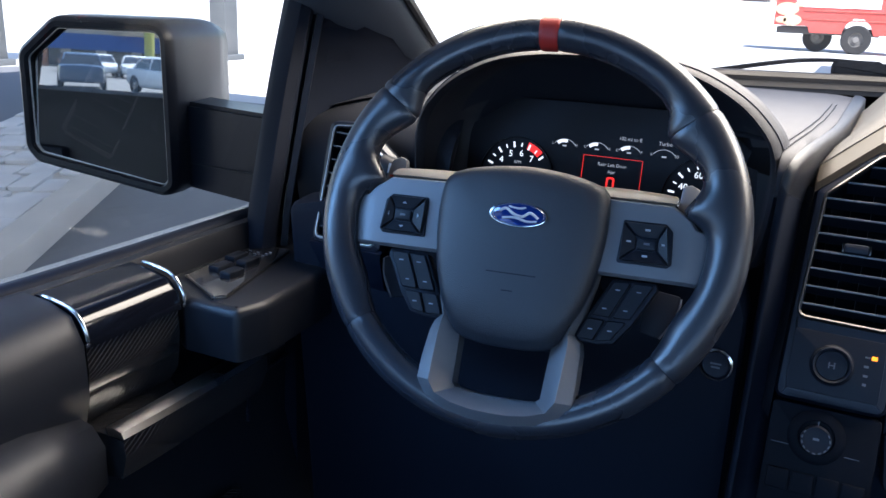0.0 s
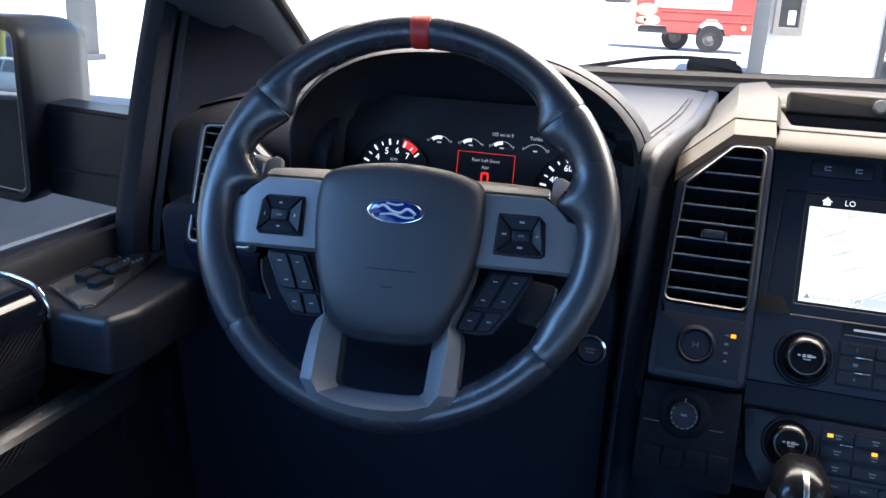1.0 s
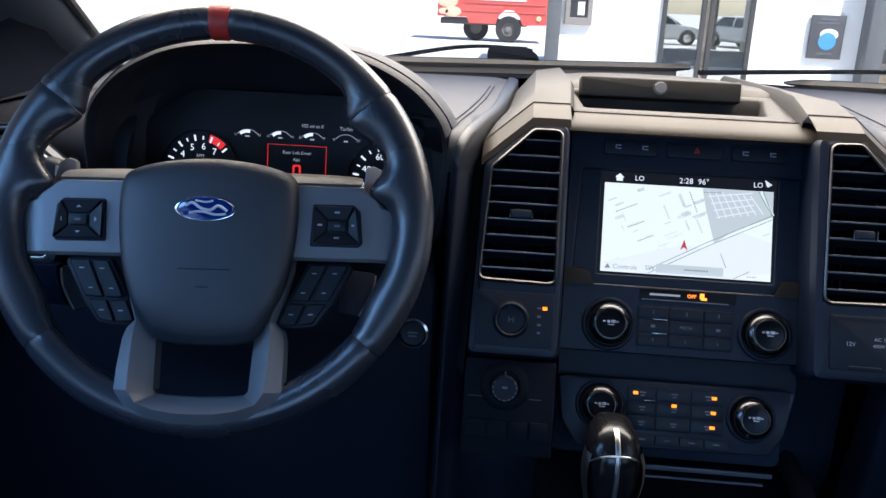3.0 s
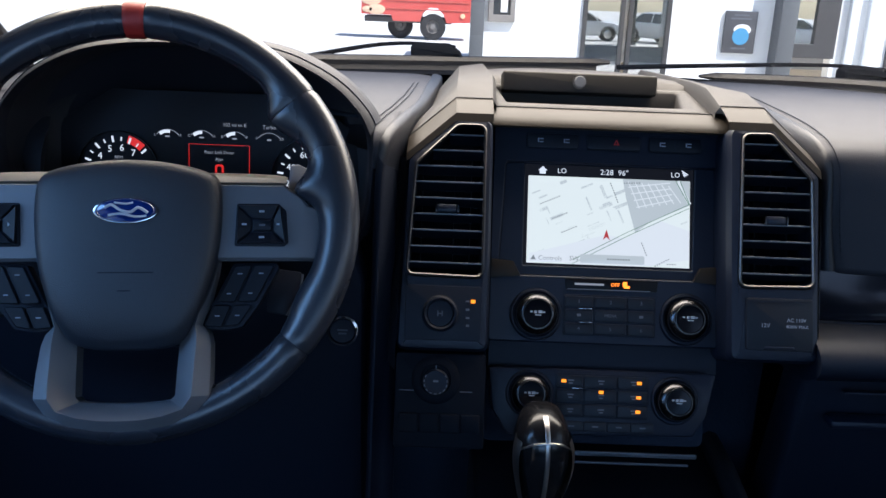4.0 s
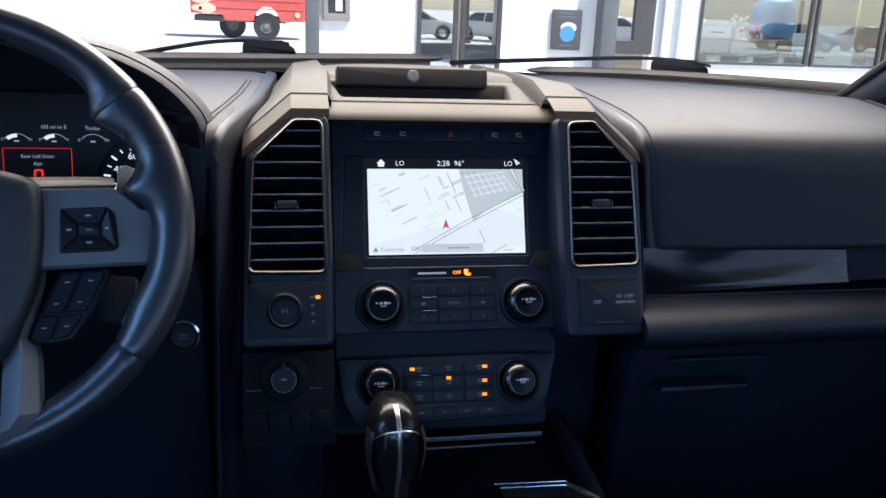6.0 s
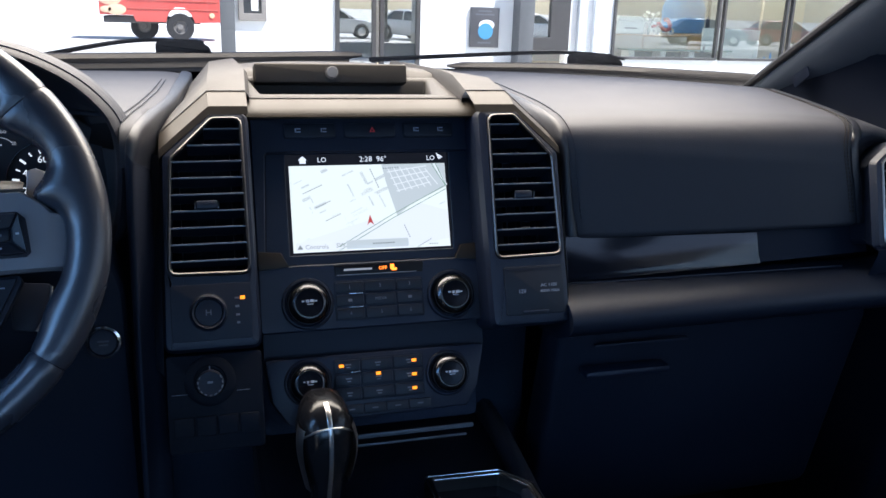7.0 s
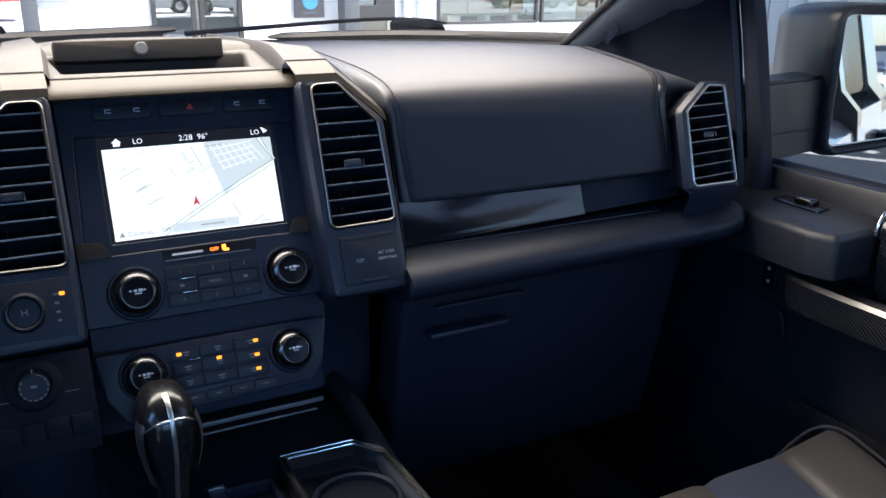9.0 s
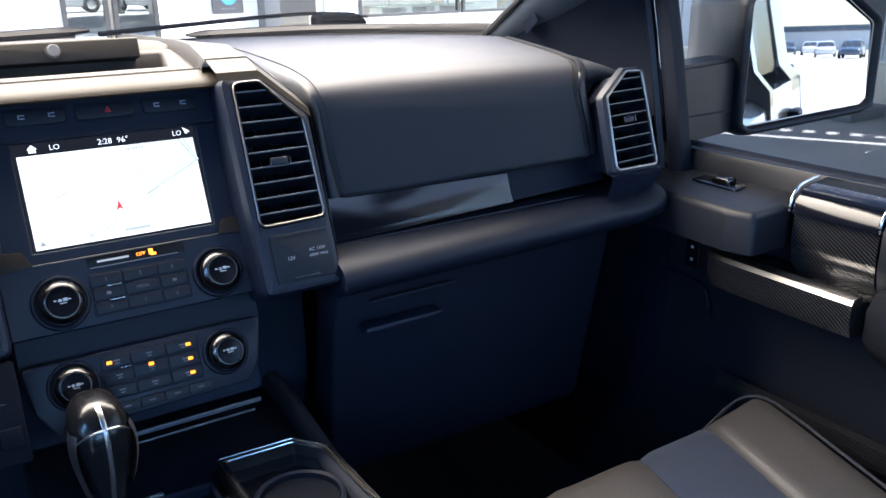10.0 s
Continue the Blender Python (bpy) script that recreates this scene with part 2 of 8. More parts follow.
def rounded(poly, r, seg=4):
    """A polygon with its corners rounded by radius r (one value or one a corner)."""
    out, n = [], len(poly)
    rs = r if isinstance(r, (list, tuple)) else [r] * n
    for i in range(n):
        p, a, b = Vector(poly[i]), Vector(poly[i - 1]), Vector(poly[(i + 1) % n])
        da, db = (a - p), (b - p)
        la, lb = da.length, db.length
        da, db = da / la, db / lb
        ang = da.angle(db)
        if rs[i] <= 0 or ang > 3.1:
            out.append(tuple(p))
            continue
        cut = min(rs[i] / math.tan(ang / 2), 0.48 * la, 0.48 * lb)
        p0, p1 = p + da * cut, p + db * cut
        for s in range(seg + 1):
            t = s / seg
            out.append(tuple((1 - t) ** 2 * p0 + 2 * t * (1 - t) * p + t * t * p1))
    return out


def grow(poly, d):
    """Offset a ccw polygon outward by d."""
    out, n = [], len(poly)
    for i in range(n):
        p, a, b = Vector(poly[i]), Vector(poly[i - 1]), Vector(poly[(i + 1) % n])
        e0, e1 = (p - a), (b - p)
        if e0.length < 1e-9 or e1.length < 1e-9:
            out.append(tuple(p))
            continue
        n0 = Vector((e0.y, -e0.x)).normalized()
        n1 = Vector((e1.y, -e1.x)).normalized()
        q = n0 + n1
        q = q / max(q.length_squared, 0.4) * 2
        out.append(tuple(p + q * d))
    return out


def prism(bm, poly, z0, z1, soft=0.0, m=None, steps=2):
    """A plate from z0 to z1 with its upper edge softened."""
    poly = ccw(poly)
    f = m if m is not None else Matrix.Identity(4)
    lv = [(0.0, z0)]
    if soft > 0:
        for s in range(steps + 1):
            a = math.pi / 2 * s / steps
            lv.append((-soft * (1 - math.cos(a)), z1 - soft + soft * math.sin(a)))
    else:
        lv.append((0.0, z1))
    return rings(bm, [[f @ Vector((x, y, z)) for x, y in grow(poly, d)] for d, z in lv])


def frame_ring(bm, outer, inner, z0, z1, soft=0.0, m=None):
    """A flat frame between two outlines of equal count."""
    f = m if m is not None else Matrix.Identity(4)
    o, i = ccw(outer), ccw(inner)
    lp = [(o, 0, z0), (o, 0, z1 - soft), (o, -soft, z1), (i, soft, z1), (i, 0, z1 - soft), (i, 0, z0)]
    return rings(bm, [[f @ Vector((x, y, z)) for x, y in grow(p, d)] for p, d, z in lp], wrap=True)


def box(bm, size, at=(0, 0, 0), soft=0.0, m=None, seg=2):
    """A box centred at a place, with softened edges."""
    b = bmesh.new()
    bmesh.ops.create_cube(b, size=1.0)
    bmesh.ops.scale(b, vec=size, verts=b.verts)
    if soft > 0:
        bmesh.ops.bevel(b, geom=b.edges[:], offset=min(soft, 0.49 * min(size)), segments=seg, profile=0.5, affect="EDGES")
    f = (m if m is not None else Matrix.Identity(4)) @ Matrix.Translation(at)
    idx = {v: bm.verts.new(f @ v.co) for v in b.verts}
    for fc in b.faces:
        bm.faces.new([idx[v] for v in fc.verts])
    b.free()
    return bm


def rect(u0, u1, v0, v1):
    return [(u0, v0), (u1, v0), (u1, v1), (u0, v1)]


def disc_points(r, n=32, cx=0.0, cy=0.0, a0=0.0, a1=2 * math.pi):
    full = abs(a1 - a0 - 2 * math.pi) < 1e-6
    k = n if full else n + 1
    return [(cx + r * math.cos(a0 + (a1 - a0) * i / n), cy + r * math.sin(a0 + (a1 - a0) * i / n)) for i in range(k)]


def lathe(bm, profile, n=32, m=None):
    """Turn a profile of (radius, height) round the z axis."""
    f = m if m is not None else Matrix.Identity(4)
    return rings(bm, [[f @ Vector((max(r, 1e-5) * math.cos(2 * math.pi * i / n), max(r, 1e-5) * math.sin(2 * math.pi * i / n), z)) for i in range(n)] for r, z in profile], cap=False)


def tube(bm, pts, r, n=10, closed=False, flat=1.0):
    """A round bar along points; r may be a list."""
    pts = [Vector(p) for p in pts]
    k = len(pts)
    rs = r if isinstance(r, (list, tuple)) else [r] * k
    loops, up = [], Vector((0, 0, 1))
    for i, p in enumerate(pts):
        d = (pts[(i + 1) % k] - pts[i - 1]) if closed else (pts[min(i + 1, k - 1)] - pts[max(i - 1, 0)])
        d.normalize()
        s = d.cross(up)
        if s.length < 1e-3:
            s = d.cross(Vector((0, 1, 0)))
        s.normalize()
        t = s.cross(d).normalized()
        loops.append([p + (s * math.cos(2 * math.pi * j / n) + t * math.sin(2 * math.pi * j / n) * flat) * rs[i] for j in range(n)])
    return rings(bm, loops, wrap=closed, cap=not closed)


def smooth_path(pts, n=6, closed=False):
    """Catmull-Rom points through the given ones."""
    p = [Vector(q) for q in pts]
    k, out = len(p), []
    for i in range(k if closed else k - 1):
        a = p[(i - 1) % k] if closed or i > 0 else p[0]
        b, c = p[i], p[(i + 1) % k]
        d = p[(i + 2) % k] if closed or i + 2 < k else p[-1]
        for s in range(n):
            t = s / n
            out.append(0.5 * ((2 * b) + (c - a) * t + (2 * a - 5 * b + 4 * c - d) * t * t + (3 * b - a - 3 * c + d) * t ** 3))
    if not closed:
        out.append(p[-1])
    return out


def loft_x(bm, sections):
    """Sections: lists of (x, y, z), each a closed loop."""
    return rings(bm, [[Vector(q) for q in s] for s in sections])


def text_bm(s, size, m=None, spread=1.0):
    cu = bpy.data.curves.new("lettering", "FONT")
    cu.body, cu.size, cu.align_x, cu.align_y = s, size, "CENTER", "CENTER"
    cu.resolution_u = 2
    cu.space_character = spread
    ob = bpy.data.objects.new("lettering", cu)
    me = bpy.data.meshes.new_from_object(ob)
    bm = bmesh.new()
    bm.from_mesh(me)
    if m is not None:
        bmesh.ops.transform(bm, matrix=m, verts=bm.verts)
    bpy.data.objects.remove(ob)
    bpy.data.curves.remove(cu)
    bpy.data.meshes.remove(me)
    return bm


def at2(u, v, w=0.0, turn=0.0):
    return Matrix.Translation((u, v, w)) @ Matrix.Rotation(radians(turn), 4, "Z")


def basis(origin, tilt, yaw=0.0, spin=0.0):
    """A frame whose x runs to the right, y up along a face that leans forward by tilt, z out of the face towards the rear."""
    return Matrix.Translation(origin) @ Matrix.Rotation(radians(yaw), 4, "Z") @ Matrix.Rotation(radians(90 - tilt), 4, "X") @ Matrix.Rotation(radians(spin), 4, "Z")

# ---------------------------------------------------------------- cab shell
STACK = basis((0, 0, 1.30), 21.8)
WHEEL = basis((-0.4359, -0.1321, 1.3683), 23.16, 6.13, 0.55)


def cab_shell():
    # floor, roof and rear wall close the cab
    bm = bmesh.new()
    box(bm, (1.62, 3.0, 0.05), (0, -0.95, 0.595))
    solo("floor", bm, CARPET, "black carpeted cab floor", "floor", kind="structure")
    bm = bmesh.new()
    secs = []
    for i in range(13):
        y = -2.45 + i * (2.22 / 12)
        z = 1.90 - 0.05 * max(0.0, (y + 0.9) / 0.67) ** 2
        secs.append([(-0.70, y, z - 0.05), (-0.45, y, z - 0.01), (0.45, y, z - 0.01), (0.70, y, z - 0.05), (0.72, y, z), (0.45, y, z + 0.05), (-0.45, y, z + 0.05), (-0.72, y, z)])
    loft_x(bm, secs)
    solo("ceiling", bm, HEADLINER, "grey cloth headliner of the cab roof", "ceiling", kind="structure")
    bm = bmesh.new()
    box(bm, (1.66, 0.06, 0.70), (0, -2.45, 0.95))
    box(bm, (0.30, 0.06, 0.50), (-0.68, -2.45, 1.54))
    box(bm, (0.30, 0.06, 0.50), (0.68, -2.45, 1.54))
    box(bm, (1.66, 0.06, 0.10), (0, -2.45, 1.83))
    solo("wall_rear", bm, HEADLINER, "trimmed rear wall of the cab", "wall", kind="structure")
    bm = bmesh.new()
    bm.faces.new([bm.verts.new(p) for p in [(-0.53, -2.44, 1.30), (0.53, -2.44, 1.30), (0.53, -2.44, 1.78), (-0.53, -2.44, 1.78)]])
    ob = solo("window_1", bm, GLASS, "rear cab window of clear glass", "window", kind="structure")
    ob.visible_shadow = False
    bm = bmesh.new()
    box(bm, (1.62, 0.05, 0.85), (0, 0.50, 1.0))
    solo("wall_front", bm, BLACK, "dark bulkhead behind the dashboard", "wall", kind="structure")


def kick_panels():
    for s, nm in ((-1, "wall_left"), (1, "wall_right")):
        bm = bmesh.new()
        box(bm, (0.04, 0.50, 0.62), (s * 0.83, 0.29, 0.92))
        solo(nm, bm, BLACK, "dark moulded kick panel", "wall", kind="structure")


def windshield():
    bm = bmesh.new()
    base, top = [], []
    for i in range(17):
        s = -1 + i / 8
        base.append(Vector((0.86 * s, 0.72 - 0.42 * s * s, 1.430 - 0.008 * s * s)))
        top.append(Vector((0.60 * s, -0.22 - 0.05 * s * s, 1.85 - 0.03 * s * s)))
    loops = []
    for j in range(7):
        t = j / 6
        loops.append([b.lerp(a, t) for a, b in zip(top, base)])
    rings(bm, loops, closed=False, cap=False)
    ob = solo("window_2", bm, GLASS, "clear curved windscreen glass", "windscreen", kind="structure")
    ob.visible_shadow = False


def pillar(side, w0, w1, group):
    """Trim of a front roof pillar: from the foot of the glass edge w0 in the direction of w1."""
    w0, w1 = Vector(w0), Vector(w1)
    d = (w1 - w0)
    d = d / d.z
    ob = thing("roof_pillar", "dark grey moulded trim of a windscreen pillar", "pillar trim", w0, group, "structure")
    bm = bmesh.new()
    loops = []
    for k in range(10):
        t = k / 9
        z = -0.10 + t * (1.88 - w0.z + 0.10)
        c = d * z
        f = 1 - 0.2 * t
        pts = [Vector((side * x * f, y * f, 0)) for x, y in ((0.05, 0.03), (0.0, 0.0), (-0.005, -0.010), (-0.0075, -0.026), (-0.0065, -0.046), (-0.001, -0.068), (0.008, -0.088), (0.021, -0.106), (0.037, -0.119), (0.056, -0.127), (0.12, -0.10))]
        loops.append([c + p for p in pts])
    rings(bm, loops)
    part("trim", bm, PILLAR, ob, sharp=60)
    # cover between the pillar and the upright of the door window
    bm = bmesh.new()
    loops = []
    for z, y in ((1.33, 0.006), (1.39, 0.018), (1.45, 0.028), (1.50, 0.040), (1.545, 0.050), (1.58, 0.057), (1.63, 0.066)):
        e = d * (z - w0.z) + Vector((0.0, -0.045, 0.0)) if z > 1.40 else d * (1.40 - w0.z) + Vector((0.0, -0.045, z - 1.40))
        b = Vector((side * 0.800, y + (0.020 if side > 0 else -0.020 + 0.10 * (z - 1.33)) + 0.022, z)) - w0
        mid = e.lerp(b, 0.5) + Vector((-0.012 * side, -0.004, 0))
        loops.append([e, mid, b, b + Vector((0.012 * side, 0.01, 0)), mid + Vector((0.012 * side, 0.01, 0)), e + Vector((0.012 * side, 0.01, 0))])
    rings(bm, loops)
    part("corner_cover", bm, DEEP, ob, "smooth moulded corner cover", 70)
    # dark edge of the glass
    bm = bmesh.new()
    tube(bm, [d * (-0.06) + Vector((-0.004 * side, 0.006, 0)), d * (1.86 - w0.z) + Vector((-0.004 * side, 0.006, 0))], 0.006, 8)
    part("seal", bm, RUBBER, ob, "black rubber glass edge")
    # grab handle
    bm = bmesh.new()
    h0, h1 = d * 0.15 + Vector((-0.055 * side, -0.14, 0.01)), d * 0.36 + Vector((-0.055 * side, -0.10, 0.01))
    mid = [h0 + Vector((0.03 * side, 0.02, -0.012)), h0 + Vector((-0.01 * side, 0, 0.0)), h0.lerp(h1, 0.25) + Vector((-0.014 * side, -0.01, 0)), h0.lerp(h1, 0.75) + Vector((-0.014 * side, -0.01, 0)), h1 + Vector((-0.01 * side, 0, 0)), h1 + Vector((0.03 * side, 0.02, 0.012))]
    tube(bm, smooth_path(mid, 5), 0.013, 10)
    part("grab_handle", bm, PLASTIC, ob, "moulded grab handle")
    if side > 0:
        bm = bmesh.new()
        up = d.normalized()
        n = Vector((-0.945, -0.326, 0))
        n = (n - up * n.dot(up)).normalized()
        e = d * 0.030 + Vector((-0.0012, -0.064, 0.0))
        flat = Matrix.Translation(e) @ Matrix((up.cross(n), up, n)).transposed().to_4x4()
        prism(bm, rounded([(-0.018, -0.026), (0.018, -0.026), (0.014, 0.026), (-0.006, 0.026)], 0.004), -0.001, 0.0010, 0.0005, flat)
        part("cover_cap", bm, PLASTIC, ob, "small moulded cover cap")
    return ob


# ---------------------------------------------------------------- dashboard
def dash_section(prof, x0, x1, xs=None, n=14, soft=0.010):
    """Sections of a dashboard pad. prof: (y, z) from the front edge at the glass round the brow to the lower edge.
    x0, x1: functions of y."""
    secs = []
    for i in range(n + 1):
        t = i / n
        edge = min(t, 1 - t)
        drop = soft * max(0.0, 1 - edge * n / 1.6) ** 2
        sec = []
        for y, z in prof:
            x = x0(y) + (x1(y) - x0(y)) * t
            sec.append((x, y + drop * 0.6, z - drop))
        sec += [(x0(prof[-1][0]) + (x1(prof[-1][0]) - x0(prof[-1][0])) * t, prof[-1][0] + 0.06, prof[-1][1] + 0.005), (x0(prof[0][0]) + (x1(prof[0][0]) - x0(prof[0][0])) * t, prof[0][0] - 0.03, prof[0][1] - 0.06)]
        secs.append(sec)
    return secs


def dashboard():
    ob = thing("dashboard", "charcoal leather-wrapped truck dashboard with stitched edges", "dashboard", (0, 0.2, 1.30))
    inv = Matrix.Translation((0, -0.2, -1.30))

    def add(name, bm, mat, label="", sharp=50):
        bmesh.ops.transform(bm, matrix=inv, verts=bm.verts)
        return part(name, bm, mat, ob, label, sharp)

    # passenger pad between its two seams, each given from the glass round the brow to the lower edge
    left_seam = smooth_path([(0.280, 0.715, 1.433), (0.2457, 0.391, 1.442), (0.2328, 0.256, 1.442), (0.2204, 0.121, 1.4395), (0.2135, 0.050, 1.4345), (0.2122, 0.0245, 1.4290), (0.2135, 0.0110, 1.4205), (0.2178, 0.0054, 1.4050), (0.2203, 0.0016, 1.3765), (0.2248, -0.0032, 1.3389), (0.2312, -0.0077, 1.3060)], 5)
    right_seam = smooth_path([(0.745, 0.372, 1.434), (0.682, 0.278, 1.440), (0.622, 0.115, 1.4375), (0.592, 0.028, 1.4335), (0.584, 0.003, 1.4285), (0.5755, -0.012, 1.4200), (0.5690, -0.0205, 1.4050), (0.5710, -0.0235, 1.3850), (0.5765, -0.0268, 1.3600), (0.5812, -0.0300, 1.3350), (0.5850, -0.0326, 1.3130)], 5)

    def across(t):
        row = []
        for a, b in zip(left_seam, right_seam):
            e = min(t, 1 - t)
            face = min(1.0, max(0.0, (1.425 - a.z) / 0.02))
            # full in the middle, drawn in along the seams
            puff = 0.004 * min(1.0, e * 4) ** 0.5 - 0.0016 * max(0.0, 1 - e * 55)
            # the back edge bows with the glass
            bow = 0.045 * math.sin(math.pi * t) * max(0.0, (a.y - 0.30) / 0.42) ** 2
            row.append(a.lerp(b, t) + Vector((0, bow - puff * face, puff * (1 - face))))
        return row

    bm = bmesh.new()
    secs = []
    for i in range(41):
        t = i / 40
        t = 0.5 - 0.5 * math.cos(math.pi * t)
        row = across(t)
        secs.append(row + [row[-1] + Vector((0, 0.006, -0.004)), row[-1] + Vector((0, 0.05, 0.004)), row[0] + Vector((0, 0.02, -0.06))])
    loft_x(bm, secs)
    pad = add("passenger_pad", bm, DASH, "stitched charcoal leather pad", 70)

    def stitches(line, r=0.0007, step=0.0062):
        bm = bmesh.new()
        for a, b in zip(line, line[1:]):
            n = max(1, int((b - a).length / step))
            for k in range(n):
                tube(bm, [a.lerp(b, (k + 0.15) / n), a.lerp(b, (k + 0.80) / n)], r, 5)
        bmesh.ops.transform(bm, matrix=inv, verts=bm.verts)
        return bm

    for t, mat, lab in ((0.972, BRUSHED, "pale stitching"), (0.984, BRUSHED, "pale stitching"), (0.018, BLACK, "dark stitching")):
        row = across(t)
        part("stitching", stitches([p + Vector((0, -0.0006, 0.0008)) for p in row[4:48]]), mat, pad, lab)

    # rolled edge that drops from the pad's outer seam to the vent housing
    bm = bmesh.new()
    loops = []
    for p in right_seam:
        face = min(1.0, max(0.0, (1.430 - p.z) / 0.02))
        out = Vector((0, 0, 1)).lerp(Vector((0.2, -0.98, 0)), face)
        loops.append([p - out * 0.02, p + out * 0.0006, p + Vector((0.006, 0, 0)) + out * 0.0014, p + Vector((0.012, 0, 0)) - out * 0.0012, p + Vector((0.018, 0, 0)) - out * 0.009, p + Vector((0.020, 0, 0)) - out * 0.022])
    rings(bm, loops, closed=False, cap=False)
    add("edge_roll", bm, LEATHER, "rolled leather edge", 70)

    # outer end of the dash, passenger side and driver side
    bm = bmesh.new()
    secs = []
    for i in range(11):
        t = i / 10
        sec = []
        for p in right_seam:
            xa = p.x + 0.017
            face = min(1.0, max(0.0, (1.430 - p.z) / 0.025))
            xb = max(xa + 0.02, float(np.interp(p.y, (-0.02, 0.04, 0.12, 0.25, 0.37), (0.700, 0.704, 0.722, 0.765, 0.80))))
            sec.append((xa + (xb - xa) * t, p.y + 0.014 + 0.05 * t * face + 0.010 * face, p.z - 0.006 - 0.004 * t - 0.022 * t * t))
        sec += [(sec[-1][0], 0.10, 1.22), (sec[0][0], 0.5, 1.22)]
        secs.append(sec)
    loft_x(bm, secs)
    add("passenger_end", bm, DASH, "moulded dash end panel", 60)
    prof = [tuple(q)[:2] for q in smooth_path([(0.60, 1.432, 0), (0.40, 1.446, 0), (0.20, 1.452, 0), (0.06, 1.450, 0), (-0.012, 1.443, 0), (-0.052, 1.430, 0), (-0.073, 1.408, 0), (-0.079, 1.384, 0), (-0.076, 1.355, 0), (-0.069, 1.325, 0)], 4)]
    bm = bmesh.new()
    secs = []
    for i in range(9):
        t = i / 8
        sec = []
        for y, z in prof:
            xa = 0.574 + max(0.0, y + 0.05) * 0.36 if y < 0.3 else 0.700 + (y - 0.3) * 0.45
            x = xa + (max(xa + 0.05, 0.80) - xa) * t
            drop = 0.010 * max(0, 1 - 3 * t) ** 2 + 0.03 * t * t
            yy = y + (0.075 + 0.03 * t if y < 0.02 else 0.075 * max(0.0, 1 - (y - 0.02) / 0.15)) + 0.006
            sec.append((-x, yy, z - drop - 0.004))
        sec += [(sec[-1][0], 0.10, 1.22), (sec[0][0], 0.5, 1.22)]
        secs.append(sec)
    loft_x(bm, secs)
    add("driver_end", bm, DASH, "moulded dash end panel", 60)

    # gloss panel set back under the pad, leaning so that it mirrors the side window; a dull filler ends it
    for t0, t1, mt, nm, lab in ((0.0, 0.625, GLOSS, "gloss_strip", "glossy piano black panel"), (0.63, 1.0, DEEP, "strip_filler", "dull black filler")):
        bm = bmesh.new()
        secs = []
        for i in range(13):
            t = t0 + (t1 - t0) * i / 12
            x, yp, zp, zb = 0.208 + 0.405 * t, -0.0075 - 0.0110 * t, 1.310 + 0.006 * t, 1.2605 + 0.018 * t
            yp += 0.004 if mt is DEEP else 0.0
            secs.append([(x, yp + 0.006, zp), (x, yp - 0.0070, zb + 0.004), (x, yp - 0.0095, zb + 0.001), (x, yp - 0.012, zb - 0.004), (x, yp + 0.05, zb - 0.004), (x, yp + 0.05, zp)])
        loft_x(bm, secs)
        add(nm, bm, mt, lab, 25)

    # soft-edged shelf under it
    bm = bmesh.new()
    secs = []
    shape = [tuple(q)[:2] for q in smooth_path([(-0.004, 1.2600, 0), (-0.035, 1.2585, 0), (-0.060, 1.2535, 0), (-0.076, 1.2440, 0), (-0.081, 1.2330, 0), (-0.077, 1.2225, 0), (-0.060, 1.2120, 0), (-0.030, 1.2030, 0), (0.010, 1.198, 0)], 3)]
    for i in range(29):
        t = i / 28
        x = 0.198 + t * (0.715 - 0.198)
        k = 1 - 0.5 * max(0, 1 - (1 - t) * 12) ** 2
        lift = 0.010 * max(0, t - 0.85) / 0.15 + 0.006 * t
        secs.append([(x, 0.01 + (y - 0.01) * k, 1.23 + (z - 1.23) * k - 0.004 + lift) for y, z in shape])
    loft_x(bm, secs)
    shelf = add("padded_ledge", bm, BLACK, "padded ledge", 80)
    bm = bmesh.new()
    tube(bm, [(0.212 + 0.045 * k, -0.022 - 0.0015 * k, 1.2558 + 0.0006 * k) for k in range(9)], 0.0010, 6)
    bmesh.ops.transform(bm, matrix=inv, verts=bm.verts)
    part("seam", bm, PLASTIC, shelf, "fine seam")

    # driver pad beside the cluster
    pad_edge = lambda y: float(np.interp(y, (-0.05, 0.025, 0.16, 0.347, 0.6), (-0.230, -0.2215, -0.2060, -0.2000, -0.194)))
    bm = bmesh.new()
    pd = [(0.60, 1.437), (0.40, 1.440), (0.22, 1.441), (0.10, 1.4405), (0.03, 1.4392), (-0.015, 1.4370), (-0.032, 1.4315), (-0.038, 1.4200), (-0.040, 1.40)]
    loft_x(bm, dash_section(pd, lambda y: -0.240 - 0.18 * min(1.0, max(0.0, (y - 0.03) / 0.08)) - 0.20 * min(1.0, max(0.0, (y - 0.20) / 0.15)), pad_edge, n=20, soft=0.003))
    pad2 = add("driver_pad", bm, DASH, "stitched charcoal leather pad", 70)
    bm = bmesh.new()
    for off in (0.012, 0.018):
        line = [Vector((pad_edge(y) - off, y, z + 0.0012)) for y, z in pd[1:6]]
        for a, b in zip(line, line[1:]):
            n = max(1, int((b - a).length / 0.007))
            for k in range(n):
                tube(bm, [a.lerp(b, (k + 0.15) / n), a.lerp(b, (k + 0.8) / n)], 0.0007, 5)
    bmesh.ops.transform(bm, matrix=inv, verts=bm.verts)
    part("stitching", bm, BLACK, pad2, "dark twin stitching")

    # rolled edge and groove between the driver pad and the left vent tower
    bm = bmesh.new()
